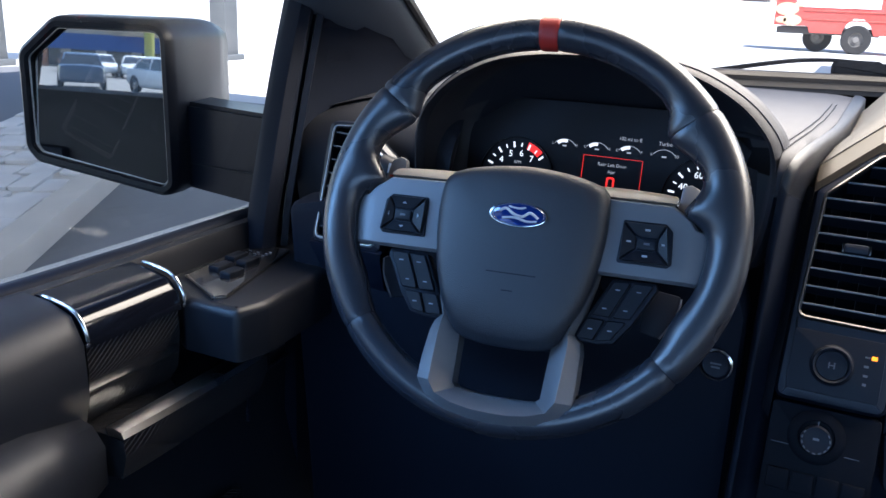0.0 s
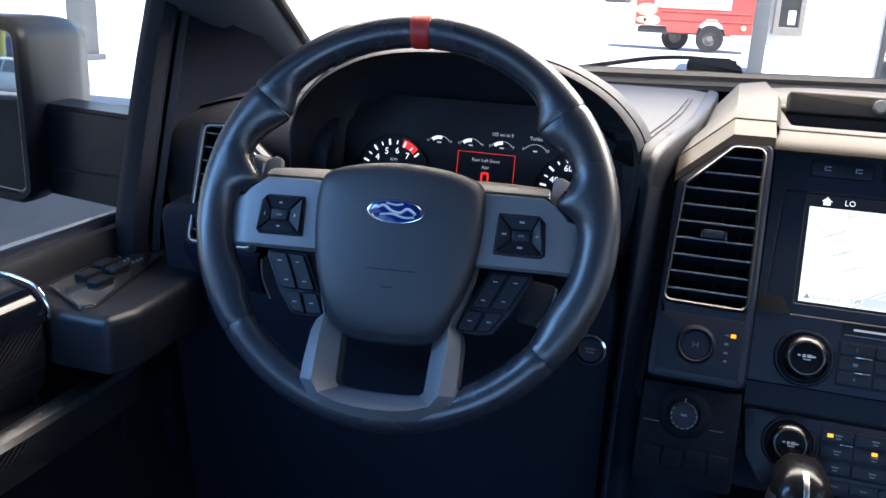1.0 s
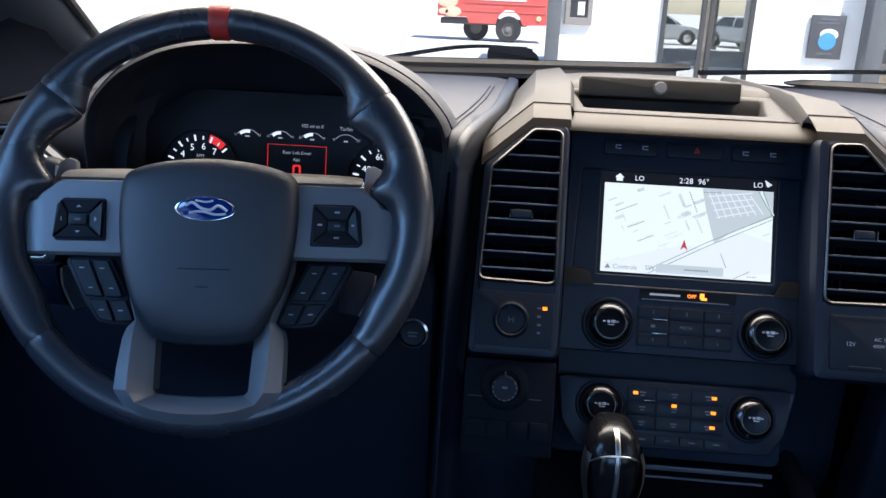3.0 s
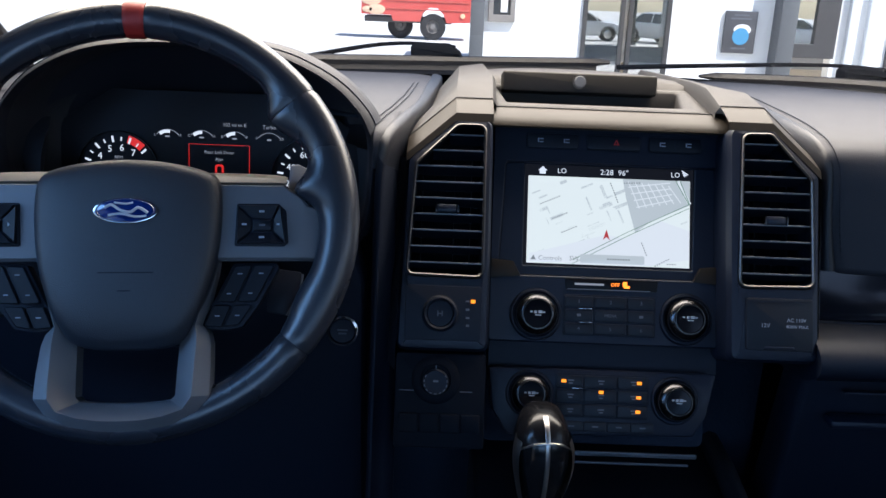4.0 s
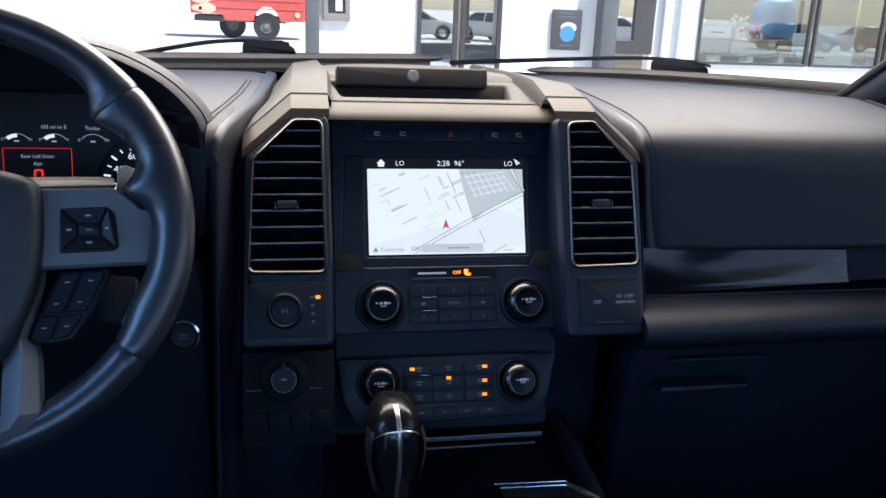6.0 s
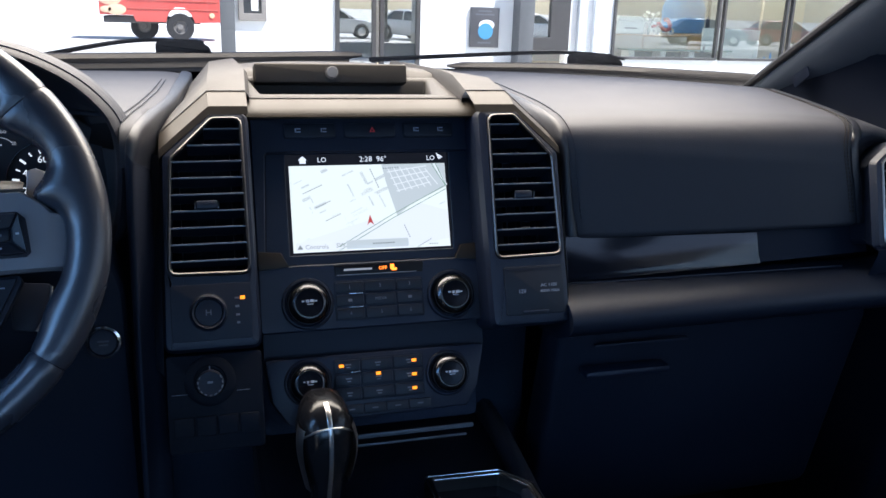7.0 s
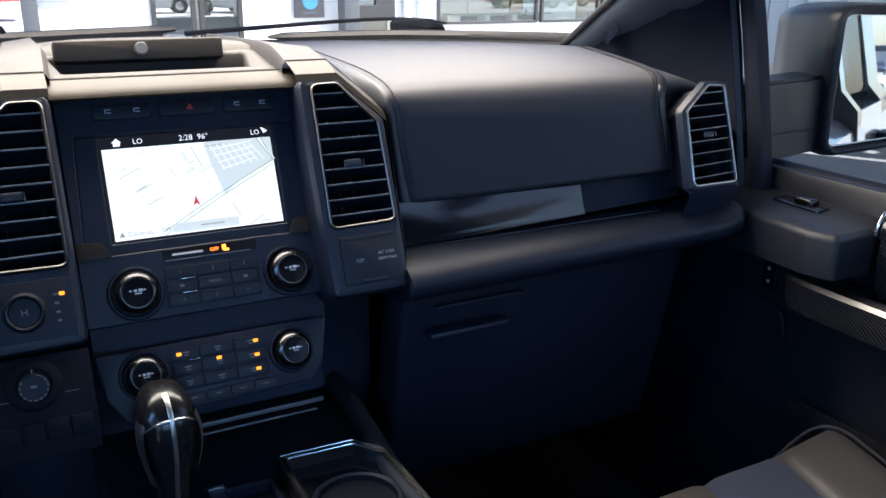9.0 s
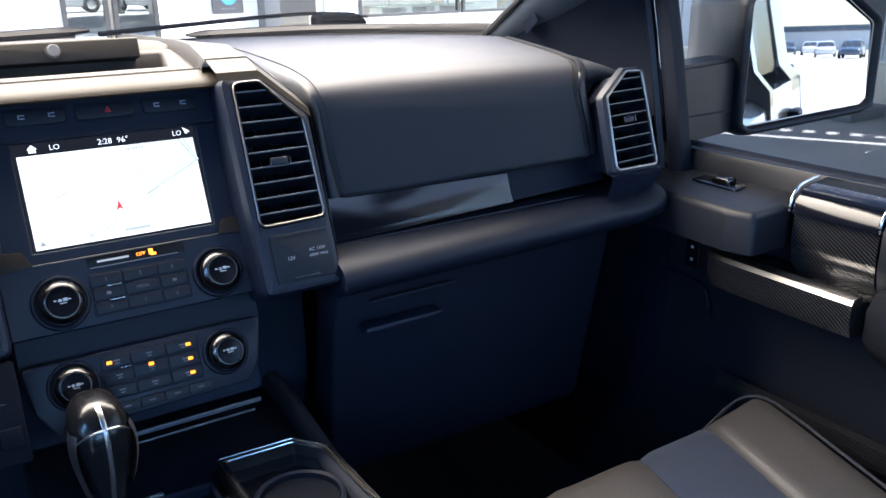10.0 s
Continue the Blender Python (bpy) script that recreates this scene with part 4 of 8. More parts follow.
def centre_stack():
    ob = thing("centre_stack", "slate grey centre stack panel with touchscreen and keys", "control panel", m=STACK)
    # upper panel with the screen opening
    bm = bmesh.new()
    outer = rounded([(-0.1205, -0.0805), (0.1205, -0.0805), (0.1205, 0.150), (-0.1205, 0.150)], 0.004)
    inner = rounded([(-0.112, -0.012), (0.116, -0.012), (0.1165, 0.1055), (-0.1065, 0.1055)], 0.004)
    frame_ring(bm, outer, inner, -0.03, 0.0, 0.0015)
    part("panel", bm, PLASTIC, ob, "slate grey panel")
    # recess flanks
    bm = bmesh.new()
    frame_ring(bm, inner, rounded([(-0.0865, -0.0015), (0.0890, -0.0015), (0.0910, 0.1050), (-0.0865, 0.1050)], 0.0015), -0.016, -0.005, 0.001)
    part("bezel", bm, PLASTIC, ob, "sloping screen bezel")
    # lips at the lower corners
    for s in (-1, 1):
        bm = bmesh.new()
        a = [(s * 0.0885, -0.0135), (s * 0.1195, -0.0160), (s * 0.1195, 0.0035), (s * 0.0965, 0.0015)]
        prism(bm, a, -0.010, 0.0012, 0.0008)
        part("lip", bm, BRUSHED, ob, "taupe moulded corner lip")
    # touchscreen
    bm = bmesh.new()
    prism(bm, rect(-0.0860, 0.0900, -0.001, 0.1045), -0.014, -0.0075)
    scr = part("touchscreen", bm, SCREENBLACK, ob, "bright touchscreen showing a map")
    bm = bmesh.new()
    prism(bm, rect(-0.0825, 0.0868, 0.0012, 0.0926), -0.009, -0.0070)
    part("map", bm, MAPWHITE, scr)
    zt = -0.0066

    def strip(a, b, wd, mat, z=zt, name="street"):
        a, b = Vector(a), Vector(b)
        d = (b - a)
        n = Vector((-d.y, d.x)).normalized() * wd / 2
        bm = bmesh.new()
        prism(bm, [tuple(a - n), tuple(b - n), tuple(b + n), tuple(a + n)], z - 0.0003, z)
        part(name, bm, mat, scr)

    # blocks, streets and the route
    bm = bmesh.new()
    prism(bm, [(0.016, 0.0925), (0.0866, 0.0925), (0.0866, 0.067), (0.045, 0.048), (0.030, 0.036), (0.020, 0.072)], -0.0068, -0.0067)
    part("map_block", bm, MAPGREY, scr)
    bm = bmesh.new()
    prism(bm, [(-0.075, 0.012), (0.0, 0.033), (0.02, 0.030), (0.055, 0.050), (0.0866, 0.040), (0.0866, 0.010), (0.04, 0.0015), (-0.04, 0.0015)], -0.0069, -0.0068)
    part("map_block", bm, MAPROAD, scr)
    for k in range(7):
        strip((0.022 + k * 0.007, 0.090 - k * 0.0005), (0.034 + k * 0.0072, 0.062 + k * 0.0012), 0.0010, MAPROAD)
    for k in range(4):
        strip((0.022 + k * 0.003, 0.084 - k * 0.007), (0.066 + k * 0.001, 0.090 - k * 0.006), 0.0010, MAPROAD)
    strip((0.074, 0.0922), (0.0866, 0.068), 0.0035, MAPROAD)
    for o in (-0.0022, 0.0022):
        strip((0.074 + o, 0.0922), (0.0860 + o * 0.2, 0.068), 0.0007, MAPGREEN, zt + 0.0003, "route")
    for o in (-0.0020, 0.0020):
        strip((-0.035, 0.0035 + o), (0.022, 0.0345 + o), 0.0006, MAPGREEN, zt + 0.0003, "route")
        strip((0.022, 0.0345 + o), (0.0860, 0.0660 + o), 0.0006, MAPGREEN, zt + 0.0003, "route")
    rnd = random.Random(7)
    for k in range(46):
        u, v = rnd.uniform(-0.076, 0.082), rnd.uniform(0.014, 0.088)
        if u > 0.016 and v > 0.052 or abs(v - 0.0225 - 0.51 * u) < 0.009:
            continue
        a = radians(24 if rnd.random() < 0.7 else -66)
        h = Vector((math.cos(a), math.sin(a))) * rnd.uniform(0.003, 0.009)
        strip(Vector((u, v)) - h, Vector((u, v)) + h, rnd.choice((0.0012, 0.0018, 0.0032)), MAPGREY, zt - 0.0004, "map_block")
    # street lettering as plain bars
    for u, v, w, t in ((-0.058, 0.068, 0.024, 24), (-0.047, 0.052, 0.020, 24), (-0.037, 0.038, 0.020, 24), (0.008, 0.076, 0.024, -68), (0.040, 0.018, 0.016, -68), (0.060, 0.007, 0.020, 28), (0.028, 0.0885, 0.020, 3), (0.070, 0.0045, 0.012, 0)):
        n = int(w / 0.0026)
        for k in range(n):
            bm = bmesh.new()
            m = at2(u, v, zt, t) @ Matrix.Translation((-w / 2 + k * 0.0026, 0, 0))
            box(bm, (0.0015, 0.0011, 0.0003), m=m)
            part("map_print", bm, MAPTEXT, scr)
    bm = bmesh.new()
    prism(bm, [(0.0, 0.0385), (0.0036, 0.0275), (0.0, 0.0305), (-0.0036, 0.0275)], zt, zt + 0.0006)
    part("position_arrow", bm, MAPRED, scr, "red position arrow")
    key(scr, rect(-0.0270, 0.0400, 0.0030, 0.0120), 0.0004, 0.0001, MAPGREY, zt, "name_bar")
    part("lettering", text_bm("SW", 0.0068, at2(-0.0330, 0.0070, zt)), MAPTEXT, scr)
    key(scr, rect(-0.0800, -0.0420, 0.0025, 0.0120), 0.0002, 0.0001, MAPROAD, zt - 0.0004, "control_bar")
    bars(scr, MAPTEXT, [(0.002 + 0.0027 * q, 0.0075, 0.0018, 0.0016) for q in range(9)], zt + 0.0006, "map_print")
    part("lettering", text_bm("Controls", 0.0068, at2(-0.058, 0.0065, zt)), MAPTEXT, scr)
    bm = bmesh.new()
    prism(bm, [(-0.0785, 0.0045), (-0.0725, 0.0045), (-0.0755, 0.0095)], zt, zt + 0.0003)
    part("triangle", bm, MAPTEXT, scr)
    zs = -0.0072
    part("lettering", text_bm("LO", 0.0075, at2(-0.0475, 0.0985, zs)), WHITEGLOW, scr)
    part("lettering", text_bm("2:28  96\u00b0", 0.0082, at2(0.0075, 0.0985, zs)), WHITEGLOW, scr)
    part("lettering", text_bm("LO", 0.0075, at2(0.0715, 0.0985, zs)), WHITEGLOW, scr)
    bm = bmesh.new()
    prism(bm, [(-0.071, 0.0950), (-0.0645, 0.0950), (-0.0645, 0.0985), (-0.0630, 0.0985), (-0.06775, 0.1030), (-0.0725, 0.0985), (-0.071, 0.0985)], zs, zs + 0.0003)
    part("home_sign", bm, WHITEGLOW, scr)
    bm = bmesh.new()
    for q in (0.0015, 0.0035, 0.0055):
        prism(bm, [(0.0800 - q * 0.4, 0.0975 + q), (0.0800 + q * 0.8, 0.0960 + q * 0.5), (0.0806 + q * 0.8, 0.0968 + q * 0.5), (0.0806 - q * 0.4, 0.0985 + q)], zs, zs + 0.0003)
    part("signal_sign", bm, WHITEGLOW, scr)
    # three long keys above the screen
    for a, b, dots in ((-0.0860, -0.0326, (-0.073, -0.046)), (-0.0232, 0.0320, ()), (0.0412, 0.0956, (0.054, 0.081))):
        bm = bmesh.new()
        frame_ring(bm, grow(ccw(rounded(rect(a, b, 0.1205, 0.1362), 0.004)), 0.0012), ccw(rounded(rect(a, b, 0.1205, 0.1362), 0.004)), -0.002, 0.0006, 0.0003)
        part("key_surround", bm, BLACK, ob)
        k = key(ob, rounded(rect(a, b, 0.1208, 0.1358), 0.004), 0.002, 0.0008)
        for u in dots:
            bars(k, MARK, [(u - 0.0012, 0.1285, 0.0012, 0.0042), (u + 0.002, 0.1300, 0.0042, 0.0011), (u + 0.002, 0.1268, 0.0042, 0.0011)], 0.0022)
        if not dots:
            bm = bmesh.new()
            tri = [(0.0043, 0.1262), (0.0097, 0.1262), (0.0070, 0.1312)]
            frame_ring(bm, grow(ccw(tri), 0.0003), grow(ccw(tri), -0.0007), 0.0018, 0.0024)
            part("hazard_mark", bm, material("red key print", (0.28, 0.02, 0.02), 0.5, emit=(0.6, 0.02, 0.02), power=0.04), k, "red triangle")
        else:
            u = (a + b) / 2
            bars(k, BLACK, [(u, 0.1283, 0.0007, 0.0150)], 0.0021, "split")
    # passenger airbag display
    bm = bmesh.new()
    prism(bm, rounded([(-0.0430, -0.0142), (0.0525, -0.0142), (0.0515, -0.0255), (-0.0420, -0.0255)], 0.001), -0.002, 0.0008, 0.0003)
    d = part("warning_display", bm, DISPLAYBLACK, ob, "slim black display with orange sign")
    bars(d, SOFTGLOW, [(-0.018, -0.0195, 0.030, 0.0020)], 0.0010)
    bars(d, SILVER, [(0.002, -0.0248, 0.085, 0.0008)], 0.0010, "lower_edge")
    part("lettering", text_bm("OFF", 0.0052, at2(0.0085, -0.0195, 0.0012)), ORANGE, d)
    bars(d, ORANGE, [(0.0185, -0.0185, 0.0042, 0.0052), (0.0205, -0.0212, 0.0055, 0.0026)], 0.0012, "warning_sign")
    # audio keypad
    bm = bmesh.new()
    prism(bm, rounded(rect(-0.0445, 0.0505, -0.0722, -0.0305), 0.003), -0.002, 0.0006, 0.0003)
    part("key_field", bm, BLACK, ob)
    cols = ((-0.0432, -0.0135), (-0.0125, 0.0205), (0.0215, 0.0492))
    rows = ((-0.0435, -0.0318), (-0.0575, -0.0450), (-0.0710, -0.0590))
    n = 0
    for v0, v1 in rows:
        for u0, u1 in cols:
            k = key(ob, rect(u0 + 0.0004, u1 - 0.0004, v0 + 0.0004, v1 - 0.0004), 0.0022, 0.0007)
            c = ((u0 + u1) / 2, (v0 + v1) / 2)
            n += 1
            s = {1: "1", 2: "2", 3: "3", 7: "4", 8: "5", 9: "6"}.get(n)
            if s:
                part("lettering", text_bm(s, 0.0052, at2(c[0], c[1], 0.0024)), DIMMARK, k)
            elif n == 5:
                part("lettering", text_bm("MEDIA", 0.0042, at2(c[0], c[1], 0.0024)), DIMMARK, k)
            else:
                bars(k, DIMMARK, [(c[0], c[1], 0.004, 0.0028)], 0.0024)
    for u, v in ((-0.022, -0.0443), (-0.022, -0.0583)):
        bm = bmesh.new()
        box(bm, (0.014, 0.0012, 0.0014), (u, v, 0.002), 0.0004)
        part("bright_line", bm, CHROME, ob)
    # climate panel
    bm = bmesh.new()
    prism(bm, rounded([(-0.0975, -0.1735), (0.0900, -0.1700), (0.1030, -0.150), (0.1135, -0.1065), (-0.1185, -0.1065), (-0.1130, -0.150)], 0.004), -0.03, 0.0, 0.002)
    cp = part("climate_panel", bm, PLASTIC, ob, "slate grey climate panel")
    bm = bmesh.new()
    prism(bm, rounded(rect(-0.0505, 0.0445, -0.1545, -0.1105), 0.003), -0.002, 0.0006, 0.0003)
    part("key_field", bm, BLACK, cp)
    cols = ((-0.0495, -0.0225), (-0.0215, 0.0115), (0.0125, 0.0435))
    rows = ((-0.1245, -0.1120), (-0.1390, -0.1260), (-0.1535, -0.1405))
    for v0, v1 in rows:
        for u0, u1 in cols:
            k = key(cp, rect(u0 + 0.0004, u1 - 0.0004, v0 + 0.0004, v1 - 0.0004), 0.0022, 0.0007)
            bars(k, DIMMARK, [((u0 + u1) / 2 + 0.001, (v0 + v1) / 2 + 0.001, 0.0062, 0.0014), ((u0 + u1) / 2 + 0.001, (v0 + v1) / 2 - 0.0018, 0.0040, 0.0012)], 0.0024)
    for u, v in ((-0.0421, -0.1181), (-0.0042, -0.1284), (0.0344, -0.1181), (0.0339, -0.1325), (0.0333, -0.1468)):
        bm = bmesh.new()
        box(bm, (0.0050, 0.0032, 0.0010), (u, v, 0.0028), 0.0004)
        part("indicator", bm, AMBER, cp, "lit amber indicator")
    for k in range(4):
        u0 = -0.0455 + k * 0.0240
        kk = key(cp, rect(u0 + 0.0004, u0 + 0.0235, -0.1680, -0.1582), 0.0018, 0.0006)
        bars(kk, DIMMARK, [(u0 + 0.012, -0.163, 0.006, 0.0012)], 0.0020)
    bm = bmesh.new()
    box(bm, (0.011, 0.0011, 0.0012), (-0.028, -0.1250, 0.002), 0.0004)
    part("bright_line", bm, CHROME, cp)
    # gap between the two panels
    bm = bmesh.new()
    box(bm, (0.236, 0.03, 0.012), (0.0, -0.093, -0.022))
    part("recess", bm, BLACK, ob, "dark recess")
    g = "audio and climate knobs"
    for u, v, r in ((-0.0722, -0.0520, 0.0212), (0.0808, -0.0520, 0.0212), (-0.0765, -0.1320, 0.0192), (0.0705, -0.1345, 0.0192)):
        knob(STACK @ Matrix.Translation((u, v, 0.0005)), r, "round glossy black knob with metal rim", g)


def tower_panels():
    tw = STACK @ Matrix.Translation((0, 0, 0.041))
    ob = thing("drive_selector", "black four-wheel drive selector panel with lit lamp", "control panel", m=tw)
    bm = bmesh.new()
    prism(bm, rounded(rect(-0.2040, -0.1300, -0.0818, -0.0284), 0.003), -0.012, 0.0012, 0.0006)
    part("panel", bm, BLACK, ob)
    bm = bmesh.new()
    lathe(bm, [(0.0180, 0.001), (0.0180, 0.0028), (0.0168, 0.0035), (0.0162, 0.0100), (0.0150, 0.0115), (0.0132, 0.0105), (0.0128, 0.0085), (0.0122, 0.0100), (0.0, 0.0105)], 40, Matrix.Translation((-0.1700, -0.0557, 0)))
    kb = part("dial", bm, BLACK, ob, "round black dial")
    bars(kb, DIMMARK, [(-0.1722, -0.0557, 0.0010, 0.0055), (-0.1680, -0.0557, 0.0010, 0.0055), (-0.1701, -0.0557, 0.0042, 0.0010)], 0.0108)
    bars(ob, DIMMARK, [(-0.1435, -0.0430, 0.004, 0.0016), (-0.1435, -0.0510, 0.0036, 0.0022), (-0.1432, -0.0590, 0.0036, 0.0020), (-0.1430, -0.0665, 0.0030, 0.0022)], 0.0015)
    bm = bmesh.new()
    box(bm, (0.0045, 0.0034, 0.001), (-0.1383, -0.0430, 0.0016), 0.0004)
    part("indicator", bm, AMBER, ob, "lit amber indicator")
    ob = thing("socket_cover", "black power socket cover with white print", "socket cover", m=tw)
    bm = bmesh.new()
    prism(bm, rounded(rect(0.1280, 0.1935, -0.0800, -0.0290), 0.003), -0.012, 0.0016, 0.0008)
    cv = part("cover", bm, KEYPAD, ob)
    part("lettering", text_bm("12V", 0.0056, at2(0.1465, -0.0555, 0.0018)), MARK, cv)
    part("lettering", text_bm("AC 110V", 0.0050, at2(0.1770, -0.0500, 0.0018)), MARK, cv)
    part("lettering", text_bm("400W MAX", 0.0044, at2(0.1775, -0.0562, 0.0018)), MARK, cv)
    bm = bmesh.new()
    box(bm, (0.030, 0.0025, 0.003), (0.160, -0.0770, 0.002), 0.001)
    part("pull_edge", bm, PLASTIC, cv)
    bm = bmesh.new()
    box(bm, (0.060, 0.0012, 0.001), (0.1605, -0.0320, 0.0016))
    part("seam", bm, BLACK, cv)
    # dial lower down beside the column
    m = STACK @ Matrix.Translation((0, 0, 0.036))
    ob = thing("brake_dial", "round black trailer brake dial with pale scale", "dial", m=m)
    # panel, dial seat and keys carry the low shade in their darker black
    bm = bmesh.new()
    prism(bm, rounded(rect(-0.2110, -0.1235, -0.185, -0.094), 0.004), -0.03, 0.0, 0.002)
    pn = part("panel", bm, SHADEBLACK, ob)
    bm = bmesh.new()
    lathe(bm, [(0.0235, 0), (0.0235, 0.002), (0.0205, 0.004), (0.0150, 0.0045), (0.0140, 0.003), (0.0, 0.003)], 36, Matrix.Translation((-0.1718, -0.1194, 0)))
    part("dial_seat", bm, SHADEBLACK, ob)
    bm = bmesh.new()
    lathe(bm, [(0.0125, 0.003), (0.0122, 0.009), (0.0110, 0.0105), (0.0095, 0.0100), (0.0, 0.0100)], 36, Matrix.Translation((-0.1718, -0.1214, 0)))
    kb = part("dial", bm, BLACK, ob)
    for k in range(11):
        a = radians(150 + k * 24)
        bm = bmesh.new()
        box(bm, (0.0012, 0.0026, 0.0004), m=Matrix.Translation((-0.1718 + 0.0112 * math.cos(a), -0.1214 + 0.0112 * math.sin(a), 0.0104)) @ Matrix.Rotation(a, 4, "Z"))
        part("tick", bm, DIMMARK, kb)
    bars(kb, DIMMARK, [(-0.1718, -0.1205, 0.0050, 0.0020), (-0.1718, -0.1070, 0.0010, 0.0040)], 0.0102)
    bars(ob, DIMMARK, [(-0.198, -0.1305, 0.018, 0.0006), (-0.142, -0.1305, 0.012, 0.0006)], 0.0006, "line")
    for k in range(4):
        key(pn, rect(-0.206 + k * 0.020, -0.188 + k * 0.020, -0.170, -0.152), 0.003, 0.001, SHADEBLACK)


# ---------------------------------------------------------------- steering wheel
def steering_wheel():
    ob = thing("steering_wheel", "black leather steering wheel with grey spokes and red marker", "steering wheel", m=WHEEL)
    A, B, T = 0.1758, 0.1742, 0.0157

    def rim_point(a):
        return Vector((A * math.cos(a), B * math.sin(a), 0.0))

    def arc(a0, a1, n, mat, name, label="", fat=0.0):
        bm = bmesh.new()
        loops = []
        for i in range(n + 1):
            t = i / n
            a = a0 + (a1 - a0) * t
            end = min(t, 1 - t) * abs(a1 - a0) * A
            shrink = 1.0 - 0.06 * max(0.0, 1 - end / 0.0016) ** 2
            deg = (math.degrees(a) + 90) % 360 - 90
            # height above the spokes, the same for both halves
            lat = deg if deg <= 90 else 180 - deg
            bulge = 0.0155 * math.exp(-((lat - 36.5) / (9.5 if lat < 36.5 else 6.5)) ** 2)
            # web that runs into the spoke, and a softer swelling below it
            bulge += 0.020 * math.exp(-((lat - 10) / 5.5) ** 2) + 0.005 * math.exp(-((lat + 26) / 8.0) ** 2)
            wide = 0.0016 * math.exp(-((lat - 4) / 34.0) ** 4)
            c = rim_point(a)
            o = Vector((math.cos(a), math.sin(a), 0))
            lp = []
            for j in range(20):
                q = 2 * math.pi * j / 20
                rr = (T + fat + wide) * shrink
                x = rr * math.cos(q)
                if x < 0:
                    x -= bulge * (-math.cos(q)) ** 1.5
                lp.append(c + o * x + Vector((0, 0, rr * (0.94 if math.sin(q) > 0 else 1.05) * math.sin(q))))
            loops.append(lp)
        rings(bm, loops)
        return part(name, bm, mat, ob, label, 60)

    R = radians
    arc(R(93.0), R(143.2), 40, RIMLEATHER, "rim_cover")
    arc(R(36.8), R(87.0), 40, RIMLEATHER, "rim_cover")
    arc(R(87.1), R(92.9), 8, REDLEATHER, "top_marker", "red leather strip", 0.0006)
    arc(R(143.5), R(218.7), 56, RIMLEATHER, "grip_cover", "smooth leather grip")
    arc(R(-38.7), R(36.5), 56, RIMLEATHER, "grip_cover", "smooth leather grip")
    arc(R(219.0), R(321.0), 64, RIMLEATHER, "rim_cover")
    bm = bmesh.new()
    tube(bm, [rim_point(2 * math.pi * i / 72) for i in range(72)], T * 0.90, 10, True)
    part("core", bm, BLACK, ob)
    # stitched seam along the inner side of the lower rim
    bm = bmesh.new()
    for k in range(60):
        a = R(224 + k * 92 / 59)
        c = rim_point(a) - Vector((math.cos(a), math.sin(a), 0)) * (T + 0.0002)
        box(bm, (0.0012, 0.0030, 0.0008), m=Matrix.Translation(c) @ Matrix.Rotation(a, 4, "Z"))
    part("stitching", bm, BLACK, ob, "dark stitching")
    for s in (-1, 1):
        # spoke: flat face, rounded upper edge, outer facet that falls away to the rim
        bm = bmesh.new()
        rows = [[(0.060, 0.0285), (0.128, 0.0280), (0.1440, 0.0165), (0.1500, 0.0095), (0.1605, 0.0080)],
                [(0.060, 0.0270), (0.1275, 0.0262), (0.1425, 0.0152), (0.1475, 0.0085), (0.1630, 0.0060)],
                [(0.060, -0.005), (0.128, -0.006), (0.1400, -0.006), (0.1462, -0.008), (0.1640, -0.010)],
                [(0.060, -0.0350), (0.126, -0.0352), (0.1380, -0.0352), (0.1445, -0.0352), (0.1625, -0.0352)],
                [(0.060, -0.0375), (0.126, -0.0376), (0.1380, -0.0376), (0.1445, -0.0376), (0.1615, -0.0376)]]
        depth = lambda r, c: (0.0045, 0.0045, 0.0045, 0.0036, -0.0030)[c] - (0.003 if r in (0, 4) else 0.0)
        grid = [[Vector((s * x, y, depth(r, c))) for c, (x, y) in enumerate(row)] for r, row in enumerate(rows)]
        skirt = lambda row, dy: [p + Vector((0, dy, -0.016)) for p in row]
        full = [skirt(grid[0], 0.0)] + grid + [skirt(grid[4], 0.001)]
        full = [row + [row[-1] + Vector((0, 0, -0.012))] for row in full]
        rings(bm, full, closed=False, cap=False)
        sp = part("spoke", bm, SILVER, ob, "graphite grey spoke", 22)
        # padded dark strip that tops the spoke, paled to taupe for the windscreen light
        bm = bmesh.new()
        span = [(0.060, 1.0), (0.080, 0.99), (0.100, 0.95), (0.118, 0.88), (0.1275, 0.80), (0.1300, 0.70)]
        rows = [(0.0290, -0.0040), (0.0293, 0.0008), (0.0302, 0.0020), (0.0345, -0.0010), (0.0395, -0.0075), (0.0415, -0.0130), (0.0410, -0.0240)]
        rings(bm, [[Vector((s * x, 0.0290 + (y - 0.0290) * k, z)) for x, k in span] for y, z in rows], closed=False, cap=False)
        part("spoke_edge", bm, LITSPOKE, sp, "dark upper spoke edge toned as warmly lit", 60)
        # five-way pad
        pp = [(s * 0.1240, 0.0112), (s * 0.0885, 0.0112), (s * 0.0868, -0.0255), (s * 0.1285, -0.0258), (s * 0.1322, -0.0225), (s * 0.1300, 0.0052)]
        bm = bmesh.new()
        prism(bm, rounded(pp, 0.002), 0.002, 0.0058, 0.0008)
        pad = part("pad_well", bm, BLACK, sp, "black button well")
        cu, cv = s * 0.1102, -0.0078
        ins = [(cu - 0.0088, cv - 0.0052), (cu + 0.0088, cv - 0.0052), (cu + 0.0088, cv + 0.0052), (cu - 0.0088, cv + 0.0052)]
        lo, hi = (0.0888, 0.1302) if s > 0 else (-0.1302, -0.0888)
        ou = [(lo, -0.0242), (hi, -0.0242), (hi, 0.0096), (lo, 0.0096)]
